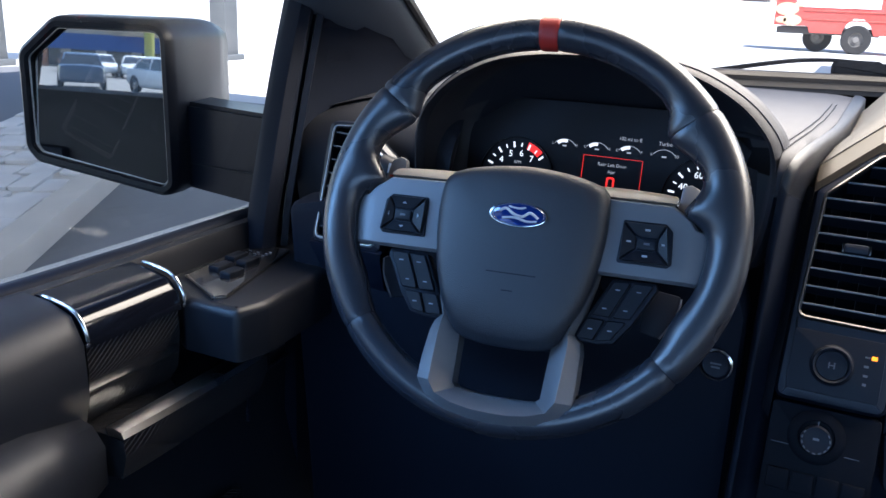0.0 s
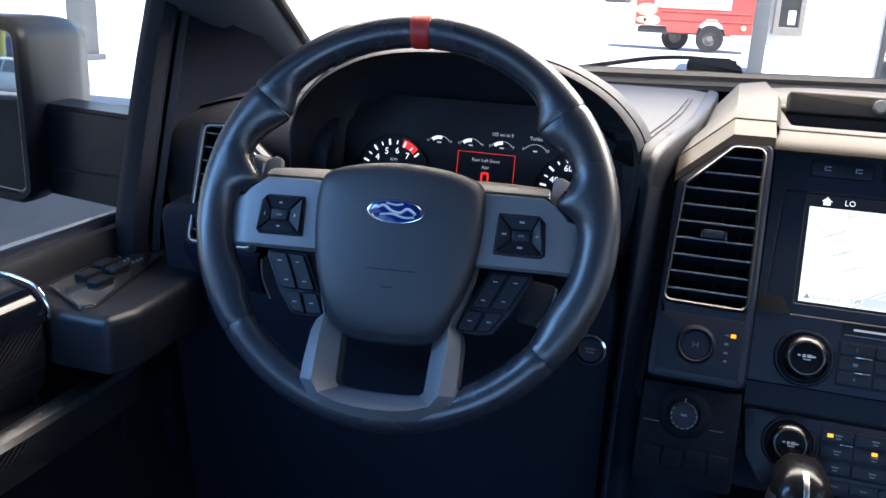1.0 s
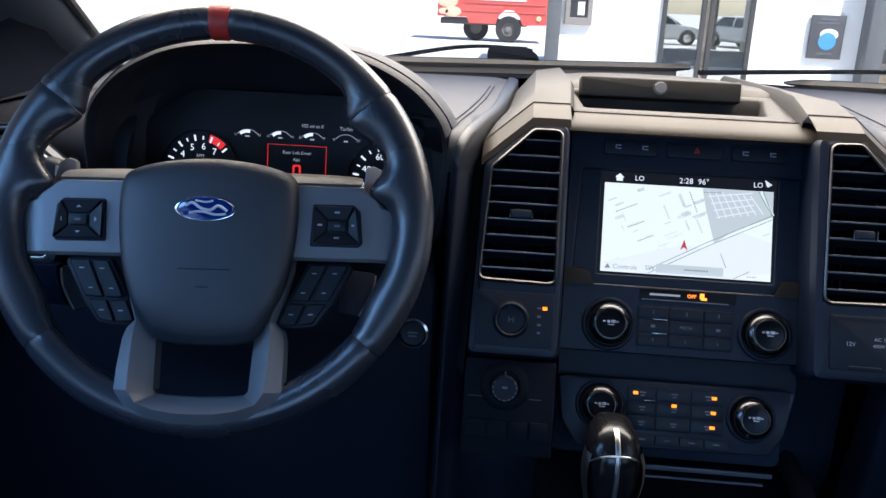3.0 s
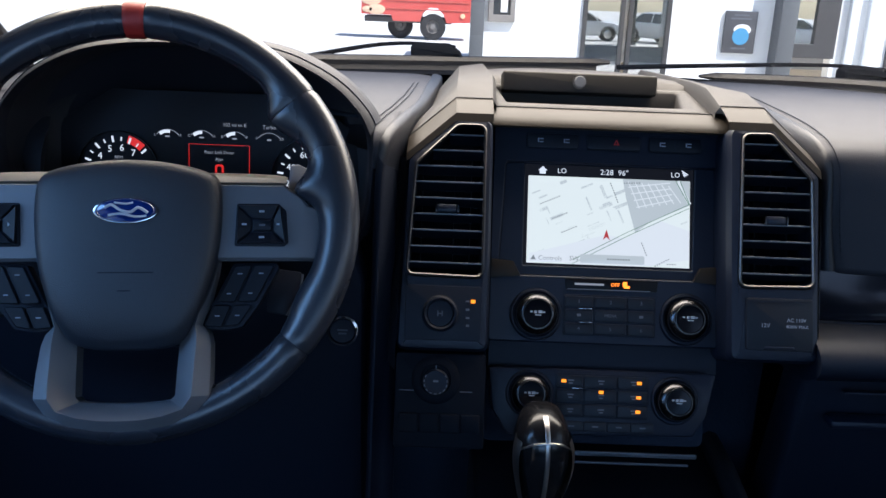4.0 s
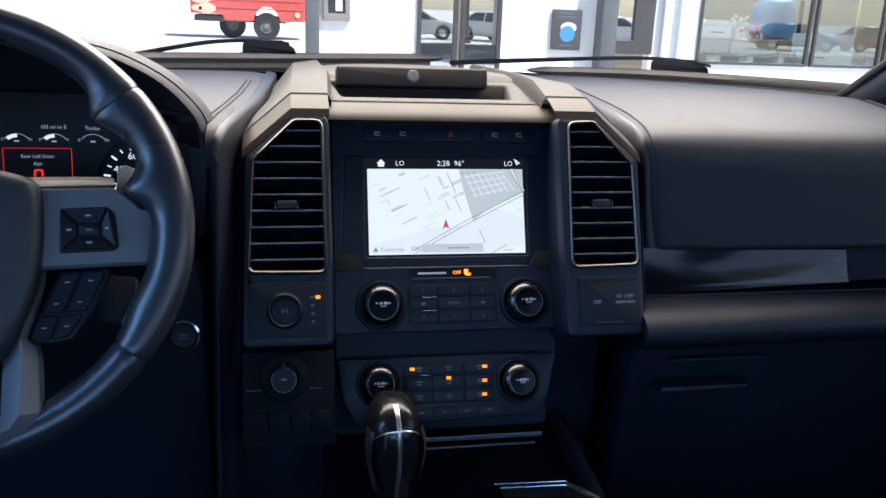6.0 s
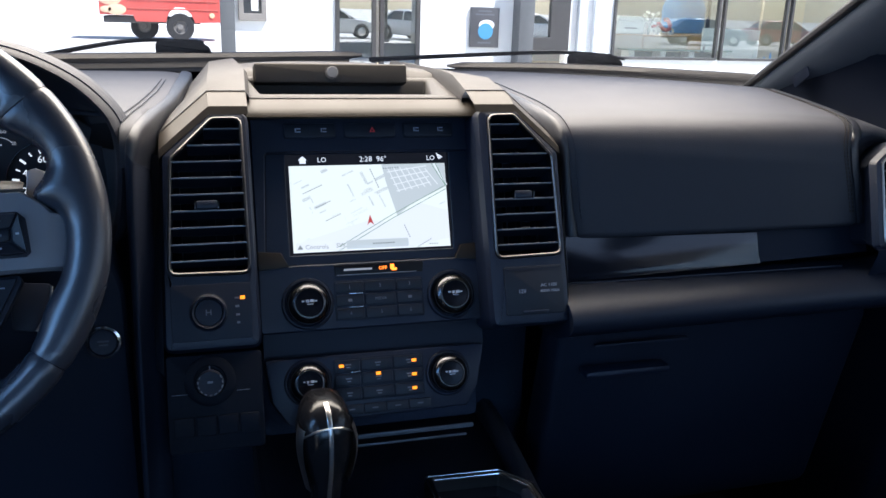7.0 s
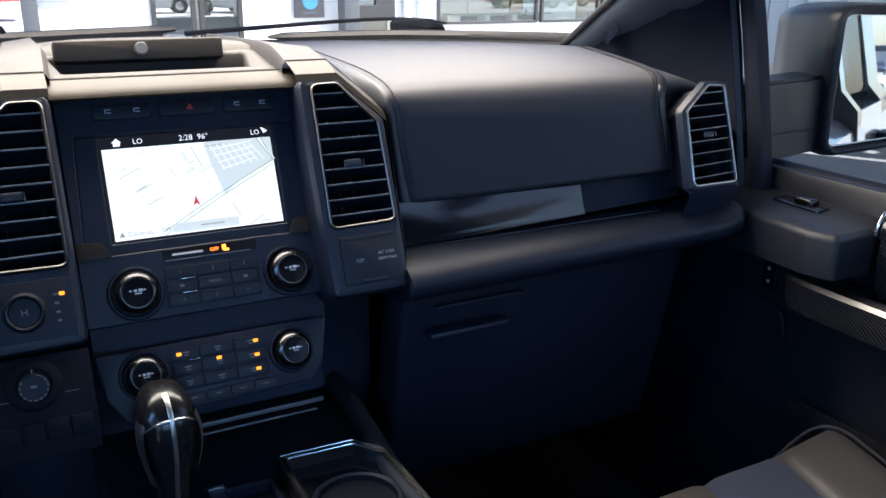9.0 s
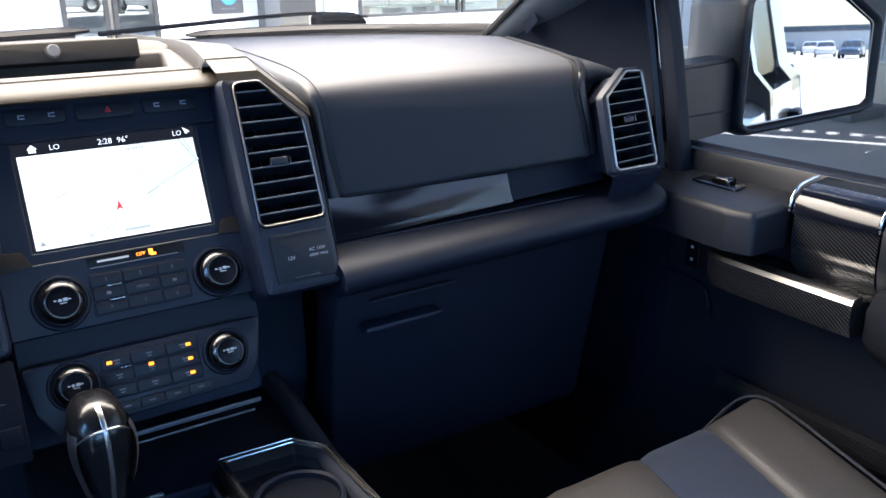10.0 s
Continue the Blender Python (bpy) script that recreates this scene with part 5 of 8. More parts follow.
        for k in range(4):
            a, b = ins[k], ins[(k + 1) % 4]
            c, d = ou[(k + 1) % 4], ou[k]
            pv = grow(ccw([a, b, c, d]), -0.0006)
            mid = Vector((sum(p[0] for p in pv) / 4, sum(p[1] for p in pv) / 4))
            # outer corner next to the rim is cut off
            near = lambda p: abs(p[0] - cu) < 0.0105 and abs(p[1] - cv) < 0.0072
            pv = [(p[0] - s * 0.0045, p[1]) if (not near(p) and s * p[0] > 0.125 and p[1] > 0) else p for p in pv]
            zz = lambda p: 0.0070 if near(p) else 0.0108
            bm = bmesh.new()
            sh = lambda p, f: tuple(mid + (Vector(p) - mid) * f)
            rings(bm, [[Vector((p[0], p[1], 0.004)) for p in pv], [Vector((p[0], p[1], zz(p) - 0.0008)) for p in pv], [Vector((*sh(p, 0.93), zz(p))) for p in pv]])
            kk = part("arrow_key", bm, KEYPAD, pad, sharp=25)
            bm = bmesh.new()
            if s < 0:
                d2 = Vector((0, -1)) if k == 0 else Vector((1, 0)) if k == 1 else Vector((0, 1)) if k == 2 else Vector((-1, 0))
                n2 = Vector((-d2.y, d2.x))
                tri = [tuple(mid + d2 * 0.0011), tuple(mid - d2 * 0.0009 + n2 * 0.0021), tuple(mid - d2 * 0.0009 - n2 * 0.0021)]
                prism(bm, tri, 0.0086, 0.0094)
            else:
                box(bm, (0.0044, 0.0016, 0.0008), (mid.x, mid.y + 0.0004, 0.0091))
            part("print", bm, MARK, kk)
        ck = key(pad, rect(cu - 0.0078, cu + 0.0078, cv - 0.0046, cv + 0.0046), 0.0030, 0.0008, KEYPAD, 0.0058, "centre_key")
        bars(ck, DIMMARK, [(cu, cv, 0.0050, 0.0018)], 0.0089)
        # lower key block beside the leg of the fork
        bm = bmesh.new()
        blk = [(s * 0.0850, -0.0395), (s * 0.1215, -0.0385), (s * 0.1230, -0.0440), (s * 0.1060, -0.0760), (s * 0.0930, -0.0940), (s * 0.0780, -0.0965), (s * 0.0590, -0.0955), (s * 0.0600, -0.0890)]
        prism(bm, rounded(blk, 0.003), -0.020, -0.006, 0.001)
        kb = part("key_block", bm, BLACK, sp, "black key block")
        quads = (((0.0865, -0.0415), (0.1012, -0.0408), (0.0868, -0.0728), (0.0712, -0.0726)), ((0.1032, -0.0408), (0.1205, -0.0405), (0.1042, -0.0722), (0.0886, -0.0728)),
                 ((0.0690, -0.0752), (0.0838, -0.0753), (0.0760, -0.0938), (0.0612, -0.0930)), ((0.0856, -0.0753), (0.1022, -0.0746), (0.0905, -0.0918), (0.0775, -0.0942)))
        for k, q in enumerate(quads):
            q = ccw([(s * x, y) for x, y in q])
            mid = Vector((sum(p[0] for p in q) / 4, sum(p[1] for p in q) / 4))
            bm = bmesh.new()
            # each key leans a little towards the hub
            lean = lambda p: -0.0028 + 0.05 * (0.095 - abs(p[0]))
            r1 = rounded(q, 0.0018, 2)
            rings(bm, [[Vector((*p, -0.008)) for p in r1], [Vector((*p, lean(p) - 0.0008)) for p in r1], [Vector((*p, lean(p))) for p in grow(ccw(r1), -0.0008)]])
            kk = part("key", bm, KEYPAD, kb, sharp=30)
            zt = lean(mid) + 0.0004
            bars(kk, MARK, [(mid.x, mid.y, 0.0040, 0.0010)] if k > 1 else [(mid.x + s * 0.0045, mid.y + 0.0085, 0.0040, 0.0010), (mid.x - s * 0.0045, mid.y - 0.0085, 0.0036, 0.0010)], zt)
        # shift paddle: tip above the spoke and blade below it
        bm = bmesh.new()
        prism(bm, rounded([(s * 0.128, 0.020), (s * 0.152, 0.024), (s * 0.146, 0.050), (s * 0.138, 0.054), (s * 0.131, 0.052)], 0.003), -0.038, -0.030, 0.002)
        pd = part("shift_paddle", bm, SILVER, ob, "pale metal shift paddle")
        bm = bmesh.new()
        box(bm, (0.006, 0.0016, 0.0005), (s * 0.143, 0.034, -0.0296))
        if s > 0:
            box(bm, (0.0016, 0.006, 0.0005), (s * 0.143, 0.034, -0.0294))
        part("print", bm, REDLEATHER, pd, "red sign")
        bm = bmesh.new()
        prism(bm, rounded([(s * 0.110, -0.040), (s * 0.1415, -0.044), (s * 0.1385, -0.062), (s * 0.1270, -0.083), (s * 0.110, -0.080)], 0.003), -0.046, -0.040, 0.001)
        part("paddle_blade", bm, BLACK, pd, "dark lower blade")
        bm = bmesh.new()
        tube(bm, smooth_path([(s * 0.1418, -0.046, -0.041), (s * 0.1388, -0.063, -0.041), (s * 0.1275, -0.083, -0.041)], 5), 0.0011, 6)
        part("paddle_edge", bm, SILVER, pd, "pale edge")
    # lower fork: two ridged legs and the bottom bow
    o = [(0.0735, -0.034), (0.0715, -0.048), (0.0650, -0.076), (0.0600, -0.092), (0.0665, -0.0985), (0.0690, -0.108), (0.0700, -0.132), (0.0700, -0.150), (0.0625, -0.1635), (0.0415, -0.1745), (0.0200, -0.1785), (0.0, -0.1797)]
    r = [(0.0700, -0.034), (0.0670, -0.048), (0.0600, -0.076), (0.0560, -0.092), (0.0572, -0.0995), (0.0575, -0.108), (0.0568, -0.132), (0.0560, -0.150), (0.0490, -0.1600), (0.0330, -0.1655), (0.0160, -0.1680), (0.0, -0.1685)]
    i = [(0.0560, -0.034), (0.0530, -0.048), (0.0480, -0.076), (0.0440, -0.092), (0.0425, -0.0995), (0.0415, -0.108), (0.0405, -0.132), (0.0398, -0.150), (0.0360, -0.1538), (0.0250, -0.1552), (0.0120, -0.1558), (0.0, -0.1560)]
    both = lambda p: [Vector((x, y, 0)) for x, y in p] + [Vector((-x, y, 0)) for x, y in reversed(p[:-1])]
    lo = []
    for a, c, b in zip(both(o), both(r), both(i)):
        up = 0.014 * min(1.0, max(0.0, (-0.095 - a.y) / 0.05))
        z = Vector((0, 0, 1))
        ridge = c + z * (0.0075 + up)
        lo.append([a + z * (up - 0.020), a + z * (up - 0.003), a.lerp(c, 0.08) + z * (up - 0.0005), c.lerp(a, 0.10) + z * (0.0068 + up), ridge, c.lerp(b, 0.08) + z * (0.0066 + up), b + z * (up * 0.6 - 0.006), b + z * (up * 0.6 - 0.024)])
    bm = bmesh.new()
    rings(bm, lo, closed=False, cap=False)
    part("lower_spoke", bm, SILVER, ob, "graphite grey lower fork", 24)
    # dark hub behind the fork
    bm = bmesh.new()
    prism(bm, rounded([(-0.062, 0.02), (0.062, 0.02), (0.050, -0.11), (-0.050, -0.11)], 0.01), -0.030, -0.012, 0.003)
    part("hub", bm, BLACK, ob, "dark hub")
    # airbag cover, crowned, with a rolled top edge
    half = [(0.0, 0.0465), (0.034, 0.0438), (0.060, 0.0375), (0.0715, 0.0290), (0.0745, 0.0100), (0.0738, -0.015), (0.0700, -0.042), (0.0620, -0.070), (0.0525, -0.090), (0.0410, -0.1040), (0.0220, -0.1092), (0.0, -0.1100)]
    pts = half + [(-x, y) for x, y in reversed(half[1:-1])]
    poly = ccw([tuple(q)[:2] for q in smooth_path([(x, y, 0) for x, y in pts], 4, True)])
    bm = bmesh.new()
    c = Vector((0.0, -0.030))
    loops = []
    for k, z in ((1.03, -0.020), (1.03, 0.002), (1.02, 0.0075), (0.995, 0.0118), (0.955, 0.0148), (0.90, 0.0166), (0.80, 0.0182), (0.66, 0.0196), (0.50, 0.0206), (0.32, 0.0212), (0.12, 0.0215)):
        loops.append([Vector((c.x + (p[0] - c.x) * k, c.y + (p[1] - c.y) * k, z + 0.030 * max(0.0, p[1] * k + 0.01) * (1 if k < 1 else 0.4) - 0.10 * max(0.0, -0.075 - p[1] * k) * (1 if k < 1.02 else 0))) for p in poly])
    rings(bm, loops)
    part("airbag_cover", bm, AIRBAG, ob, "smooth dark airbag cover", 60)
    bm = bmesh.new()
    for x0, x1, y in ((-0.020, 0.024, -0.0490), (-0.004, 0.006, -0.0640)):
        box(bm, (x1 - x0, 0.0011, 0.0006), ((x0 + x1) / 2, y, 0.0212))
    part("moulded_mark", bm, BLACK, ob, "faint moulded marks")
    # emblem: blue oval with bright border and pale strokes
    E = Matrix.Translation((0.0012, 0.0015, 0.0)) @ Matrix.Rotation(radians(-1.5), 4, "X")
    ov = lambda k: [(0.0258 * k * math.cos(2 * math.pi * q / 48), 0.0108 * k * math.sin(2 * math.pi * q / 48)) for q in range(48)]
    bm = bmesh.new()
    prism(bm, ov(1.0), 0.018, 0.0236, 0.0008, E)
    em = part("emblem", bm, CHROME, ob, "bright bordered blue oval emblem")
    bm = bmesh.new()
    prism(bm, ov(0.94), 0.020, 0.0238, 0.0002, E)
    part("field", bm, BLUEOVAL, em, "blue enamel field")
    bm = bmesh.new()
    frame_ring(bm, ov(0.90), ov(0.865), 0.0230, 0.0240, 0.0001, E)
    part("inner_line", bm, CHROME, em, "thin bright inner line")
    bm = bmesh.new()
    z = 0.0240
    for path, rad in (([(-0.0165, 0.0020), (-0.0110, 0.0046), (-0.0040, 0.0002), (0.0040, -0.0014), (0.0105, 0.0024), (0.0180, -0.0020)], 0.0012), ([(-0.0135, -0.0040), (-0.0030, -0.0028), (0.0080, -0.0052), (0.0170, -0.0046)], 0.0010), ([(-0.0090, 0.0066), (0.0, 0.0054), (0.0060, 0.0066)], 0.0008)):
        tube(bm, [E @ Vector((x, y, z)) for x, y in [tuple(q)[:2] for q in smooth_path([(a, b, 0) for a, b in path], 5)]], rad, 6)
    part("stroke", bm, PALESTROKE, em, "pale plain strokes")
    # column shroud and back of the wheel
    bm = bmesh.new()
    lathe(bm, [(0.05, -0.026), (0.058, -0.035), (0.060, -0.09), (0.075, -0.11), (0.078, -0.25)], 28, Matrix.Translation((0, -0.03, 0)))
    part("column_shroud", bm, BLACK, ob, "dark column shroud")
    bm = bmesh.new()
    tube(bm, smooth_path([(-0.06, -0.01, -0.07), (-0.11, 0.015, -0.075), (-0.150, 0.040, -0.07), (-0.175, 0.052, -0.065)], 5), [0.011, 0.011, 0.0115, 0.012, 0.0125, 0.0125, 0.013, 0.013, 0.0135, 0.014, 0.0145, 0.0145, 0.014, 0.013, 0.012, 0.011][:16], 12)
    st = part("stalk", bm, BLACK, ob, "black indicator stalk")
    bm = bmesh.new()
    for k in range(3):
        box(bm, (0.0025, 0.010, 0.0012), (-0.158 + k * 0.006, 0.046, -0.0535))
    part("print", bm, MARK, st)


# ---------------------------------------------------------------- instrument cluster
def cluster():
    cx = -0.420
    ob = thing("instrument_cluster", "deep black instrument cluster with lit gauges under a hood", "instrument cluster", (cx, 0.05, 1.38))
    inv = Matrix.Translation((-cx, -0.05, -1.38))
    half = [(0.0, 1.5135), (0.052, 1.5115), (0.093, 1.5045), (0.124, 1.4925), (0.150, 1.477), (0.169, 1.459), (0.181, 1.4415), (0.1875, 1.4175), (0.1875, 1.385), (0.183, 1.348), (0.176, 1.327)]
    pts = [(cx + x, z) for x, z in reversed(half)] + [(cx - x, z) for x, z in half[1:]]
    line = [tuple(q)[:2] for q in smooth_path([(x, z, 0) for x, z in pts], 4)]
    c = Vector((cx, 1.40))

    def shrink(k, dz=0.0):
        return [((Vector(p) - c) * k + c) for p in line]

    bm = bmesh.new()
    lay = [(0.80, 0.060, 0.0, 0), (0.89, 0.045, 0.0, 0), (0.925, 0.0, 0.0, 0), (0.932, -0.016, 0.0, 0), (0.943, -0.025, 0, 0), (0.957, -0.028, 0, 0), (0.974, -0.025, 0, 0), (0.992, -0.015, 0, 0), (1.005, 0.002, 0, 0), (1.010, 0.016, 0, 0)]
    loops = []
    for k, y, _, _ in lay:
        loops.append([Vector((q.x, y + 0.10 * (q.y - 1.40) * (0.0 if y > 0.03 else 0.1), q.y)) for q in shrink(k)])
    # outer skin runs forward and sinks into the dash
    for t in (0.25, 0.5, 0.75, 1.0):
        y = 0.016 + 0.13 * t
        loops.append([Vector((cx + (q.x - cx) * (1.0 - 0.50 * t), y, 1.40 + (q.y - 1.40) * (1 - 0.90 * t))) for q in shrink(1.010)])
    rings(bm, loops[:4], closed=False, cap=False)
    bmesh.ops.transform(bm, matrix=inv, verts=bm.verts)
    part("hood_lining", bm, LINING, ob, "dark lining of the hood", 50)
    bm = bmesh.new()
    rings(bm, loops[3:], closed=False, cap=False)
    bmesh.ops.transform(bm, matrix=inv, verts=bm.verts)
    part("hood", bm, DASH, ob, "stitched charcoal leather hood", 50)
    # stitched seam along the outside of the arch
    bm = bmesh.new()
    tube(bm, [Vector((q.x, -0.0150, q.y)) for q in shrink(0.9925)], 0.0009, 6)
    bmesh.ops.transform(bm, matrix=inv, verts=bm.verts)
    part("arch_seam", bm, BLACK, ob, "dark seam")
    bm = bmesh.new()
    for q in range(46):
        p = Vector((cx + 0.183, -0.0205, 1.430 - q * 0.0022))
        box(bm, (0.006, 0.0014, 0.0009), tuple(p))
    bmesh.ops.transform(bm, matrix=inv, verts=bm.verts)
    part("stitching", bm, BLACK, ob, "dark stitching")
    # face
    F = basis((cx, 0.052, 1.38), 8)
    F2 = inv @ F
    bm = bmesh.new()
    prism(bm, rounded([(-0.155, -0.08), (0.165, -0.08), (0.160, 0.035), (0.10, 0.075), (-0.10, 0.075), (-0.155, 0.04)], 0.01), -0.01, 0.0, 0.001, F2)
    face = part("face", bm, CLUSTERFACE, ob, "black gauge face")

    def put(name, bm, mat, label=""):
        bmesh.ops.transform(bm, matrix=F2, verts=bm.verts)
        return part(name, bm, mat, face, label)

    Z = 0.0008
    # rev counter and speedometer
    for s, gx, gy, labels in ((-1, -0.0940, -0.0115, (("4", 141), ("5", 111), ("6", 82), ("7", 52))), (1, 0.1105, -0.0105, (("20", 196), ("40", 156), ("60", 111), ("80", 66)))):
        bm = bmesh.new()
        frame_ring(bm, disc_points(0.0430, 56, gx, gy), disc_points(0.0422, 56, gx, gy), 0, 0.004, 0.0003)
        put("gauge_ring", bm, DARKCHROME, "thin dim ring")
        for k in range(13):
            deg = (190 - k * 15) if s < 0 else (205 - k * 16)
            if s < 0 and deg < 40:
                continue
            big = (k % 2 == 0)
            a = radians(deg)
            r = 0.0345
            bm = bmesh.new()
            box(bm, (0.0065 if big else 0.004, 0.0020 if big else 0.0013, 0.0004), m=Matrix.Translation((gx + r * math.cos(a), gy + r * math.sin(a), Z)) @ Matrix.Rotation(a, 4, "Z"))
            put("tick", bm, WHITEGLOW)
        for tx, deg in labels:
            a = radians(deg)
            put("numeral", text_bm(tx, 0.0100 if s < 0 else 0.0095, at2(gx + 0.0252 * math.cos(a), gy + 0.0252 * math.sin(a), Z)), WHITEGLOW)
    bm = bmesh.new()
    arcp = disc_points(0.0395, 10, -0.0940, -0.0115, radians(46), radians(74)) + list(reversed(disc_points(0.0315, 10, -0.0940, -0.0115, radians(46), radians(74))))
    prism(bm, arcp, 0, Z)
    put("redline", bm, REDGLOW, "lit red band")
    put("lettering", text_bm("RPM", 0.0046, at2(-0.0940, 0.0035, Z)), SOFTGLOW)
    # small gauges
    for k, (u, s0, s1) in enumerate(((-0.0426, "L", "H"), (-0.0068, "C", "H"), (0.0278, "E", "F"), (0.0642, "0", "20"))):
        v = 0.0330
        bm = bmesh.new()
        a0, a1 = radians(40), radians(140)
        prism(bm, disc_points(0.0150, 12, u, v - 0.013, a0, a1) + list(reversed(disc_points(0.0145, 12, u, v - 0.013, a0, a1))), 0, Z)
        put("gauge_arc", bm, SOFTGLOW)
        if k < 3:
            bm = bmesh.new()
            a0, a1 = (radians(78), radians(128)) if k == 0 else (radians(88), radians(130))
            prism(bm, disc_points(0.0144, 8, u, v - 0.013, a0, a1) + list(reversed(disc_points(0.0112, 8, u, v - 0.013, a0, a1))), 0, Z + 0.0002)
            put("gauge_fill", bm, WHITEGLOW)
        put("lettering", text_bm(s0, 0.0042, at2(u - 0.0130, v - 0.0040, Z)), SOFTGLOW)
        put("lettering", text_bm(s1, 0.0042, at2(u + 0.0130, v - 0.0040, Z)), SOFTGLOW)
        bm = bmesh.new()
        box(bm, (0.0045, 0.0016, 0.0004), (u, v - 0.0055, Z))
        put("sign", bm, SOFTGLOW)
    put("lettering", text_bm("102 mi to E", 0.0052, at2(0.0278, 0.0415, Z)), SOFTGLOW)
    put("lettering", text_bm("Turbo", 0.0056, at2(0.0642, 0.0405, Z)), SOFTGLOW)
    # message window
    bm = bmesh.new()
    frame_ring(bm, rect(-0.0203, 0.0436, -0.045, 0.0207), rect(-0.0199, 0.0432, -0.0446, 0.0203), 0, Z)
    put("message_frame", bm, REDGLOW, "thin red frame")
    put("lettering", text_bm("Rear Left Door", 0.0050, at2(0.0118, 0.0125, Z)), SOFTGLOW)
    put("lettering", text_bm("Ajar", 0.0050, at2(0.0118, 0.0052, Z)), SOFTGLOW)
    bm = bmesh.new()
    frame_ring(bm, rounded(rect(0.0073, 0.0163, -0.0180, 0.0000), 0.003), rounded(rect(0.0093, 0.0143, -0.0160, -0.0020), 0.002), 0, Z)
    put("door_sign", bm, REDGLOW, "red door sign")
    return ob

# ---------------------------------------------------------------- console and shifter
def console():
    ob = thing("centre_console", "black centre console with metal-trimmed cup holder", "console", (0.03, -0.3, 0.62))
    inv = Matrix.Translation((-0.03, 0.3, -0.62))

    def add(name, bm, mat, label="", sharp=40, par=None):
        bmesh.ops.transform(bm, matrix=inv, verts=bm.verts)
        return part(name, bm, mat, par or ob, label, sharp)

    bm = bmesh.new()
    outer = rounded([(-0.125, -0.95), (0.172, -0.95), (0.172, -0.05), (0.188, 0.15), (-0.125, 0.15)], 0.01)
    prism(bm, outer, 0.62, 1.030, 0.006)
    add("body", bm, BLACK)
    # raised side wall along the passenger edge
    bm = bmesh.new()
    rings(bm, [[Vector((x0 + a, y, z)) for a, z in ((-0.006, 1.028), (-0.004, 1.044), (0.004, 1.050), (0.014, 1.047), (0.020, 1.035), (0.021, 1.0))] for x0, y in ((0.150, -0.95), (0.152, -0.10), (0.158, -0.05), (0.168, 0.05), (0.172, 0.16))])
    add("side_rail", bm, DASH, "", 60)
    # cup holder frame
    fo = rounded([(0.046, -0.40), (0.146, -0.40), (0.164, -0.30), (0.161, -0.086), (0.134, -0.051), (0.048, -0.047)], 0.006)
    fi = rounded([(0.053, -0.395), (0.140, -0.395), (0.157, -0.30), (0.154, -0.089), (0.131, -0.059), (0.055, -0.056)], 0.005)
    bm = bmesh.new()
    frame_ring(bm, fo, fi, 1.02, 1.052, 0.003)
    add("holder_frame", bm, VENTTRIM, "dark polished metal frame")
    for ring, z in ((grow(ccw(fo), -0.0012), 1.0515), (grow(ccw(fi), 0.0006), 1.0510)):
        bm = bmesh.new()
        tube(bm, [(x, y, z) for x, y in list(ring) + [ring[0]]], 0.0013, 8)
        add("frame_edge", bm, CHROME, "bright polished edge")
    bm = bmesh.new()
    prism(bm, grow(ccw(fi), 0.001), 1.02, 1.036)
    add("holder_deck", bm, GLOSS, "black inner deck")
    for cy in (-0.145, -0.245):
        bm = bmesh.new()
        lathe(bm, [(0.047, 0.0), (0.047, 0.008), (0.044, 0.010), (0.041, 0.008), (0.040, -0.06), (0.0, -0.06)], 36, Matrix.Translation((0.103, cy, 1.034)))
        add("cup_ring", bm, BLACK, "black cup ring")
        # shallow disc over the deck, its black standing for shade down the well
        bm = bmesh.new()
        lathe(bm, [(0.0405, 0.0085), (0.0395, 0.0030), (0.0, 0.0028)], 32, Matrix.Translation((0.103, cy, 1.034)))
        add("well_shade", bm, SHADEBLACK, "shallow dark disc for the shaded well")
    # narrow tray slot between shifter and holder
    so = rounded([(-0.035, -0.30), (0.038, -0.30), (0.038, -0.064), (-0.035, -0.062)], 0.004)
    si = rounded([(-0.012, -0.29), (0.032, -0.29), (0.032, -0.073), (-0.012, -0.071)], 0.003)
    bm = bmesh.new()
    frame_ring(bm, so, si, 1.02, 1.042, 0.003)
    add("slot_frame", bm, PLASTIC)
    bm = bmesh.new()
    tube(bm, [(-0.033, -0.30, 1.043), (-0.033, -0.066, 1.043), (-0.014, -0.066, 1.043)], 0.0035, 8)
    add("slot_trim", bm, CHROME, "bright trim")
    # open tray under the climate panel
    bm = bmesh.new()
    box(bm, (0.16, 0.004, 0.006), (0.055, 0.045, 1.058), 0.0015)
    box(bm, (0.14, 0.003, 0.003), (0.055, 0.040, 1.049), 0.001)
    add("tray_edge", bm, SILVER, "glossy tray edge")


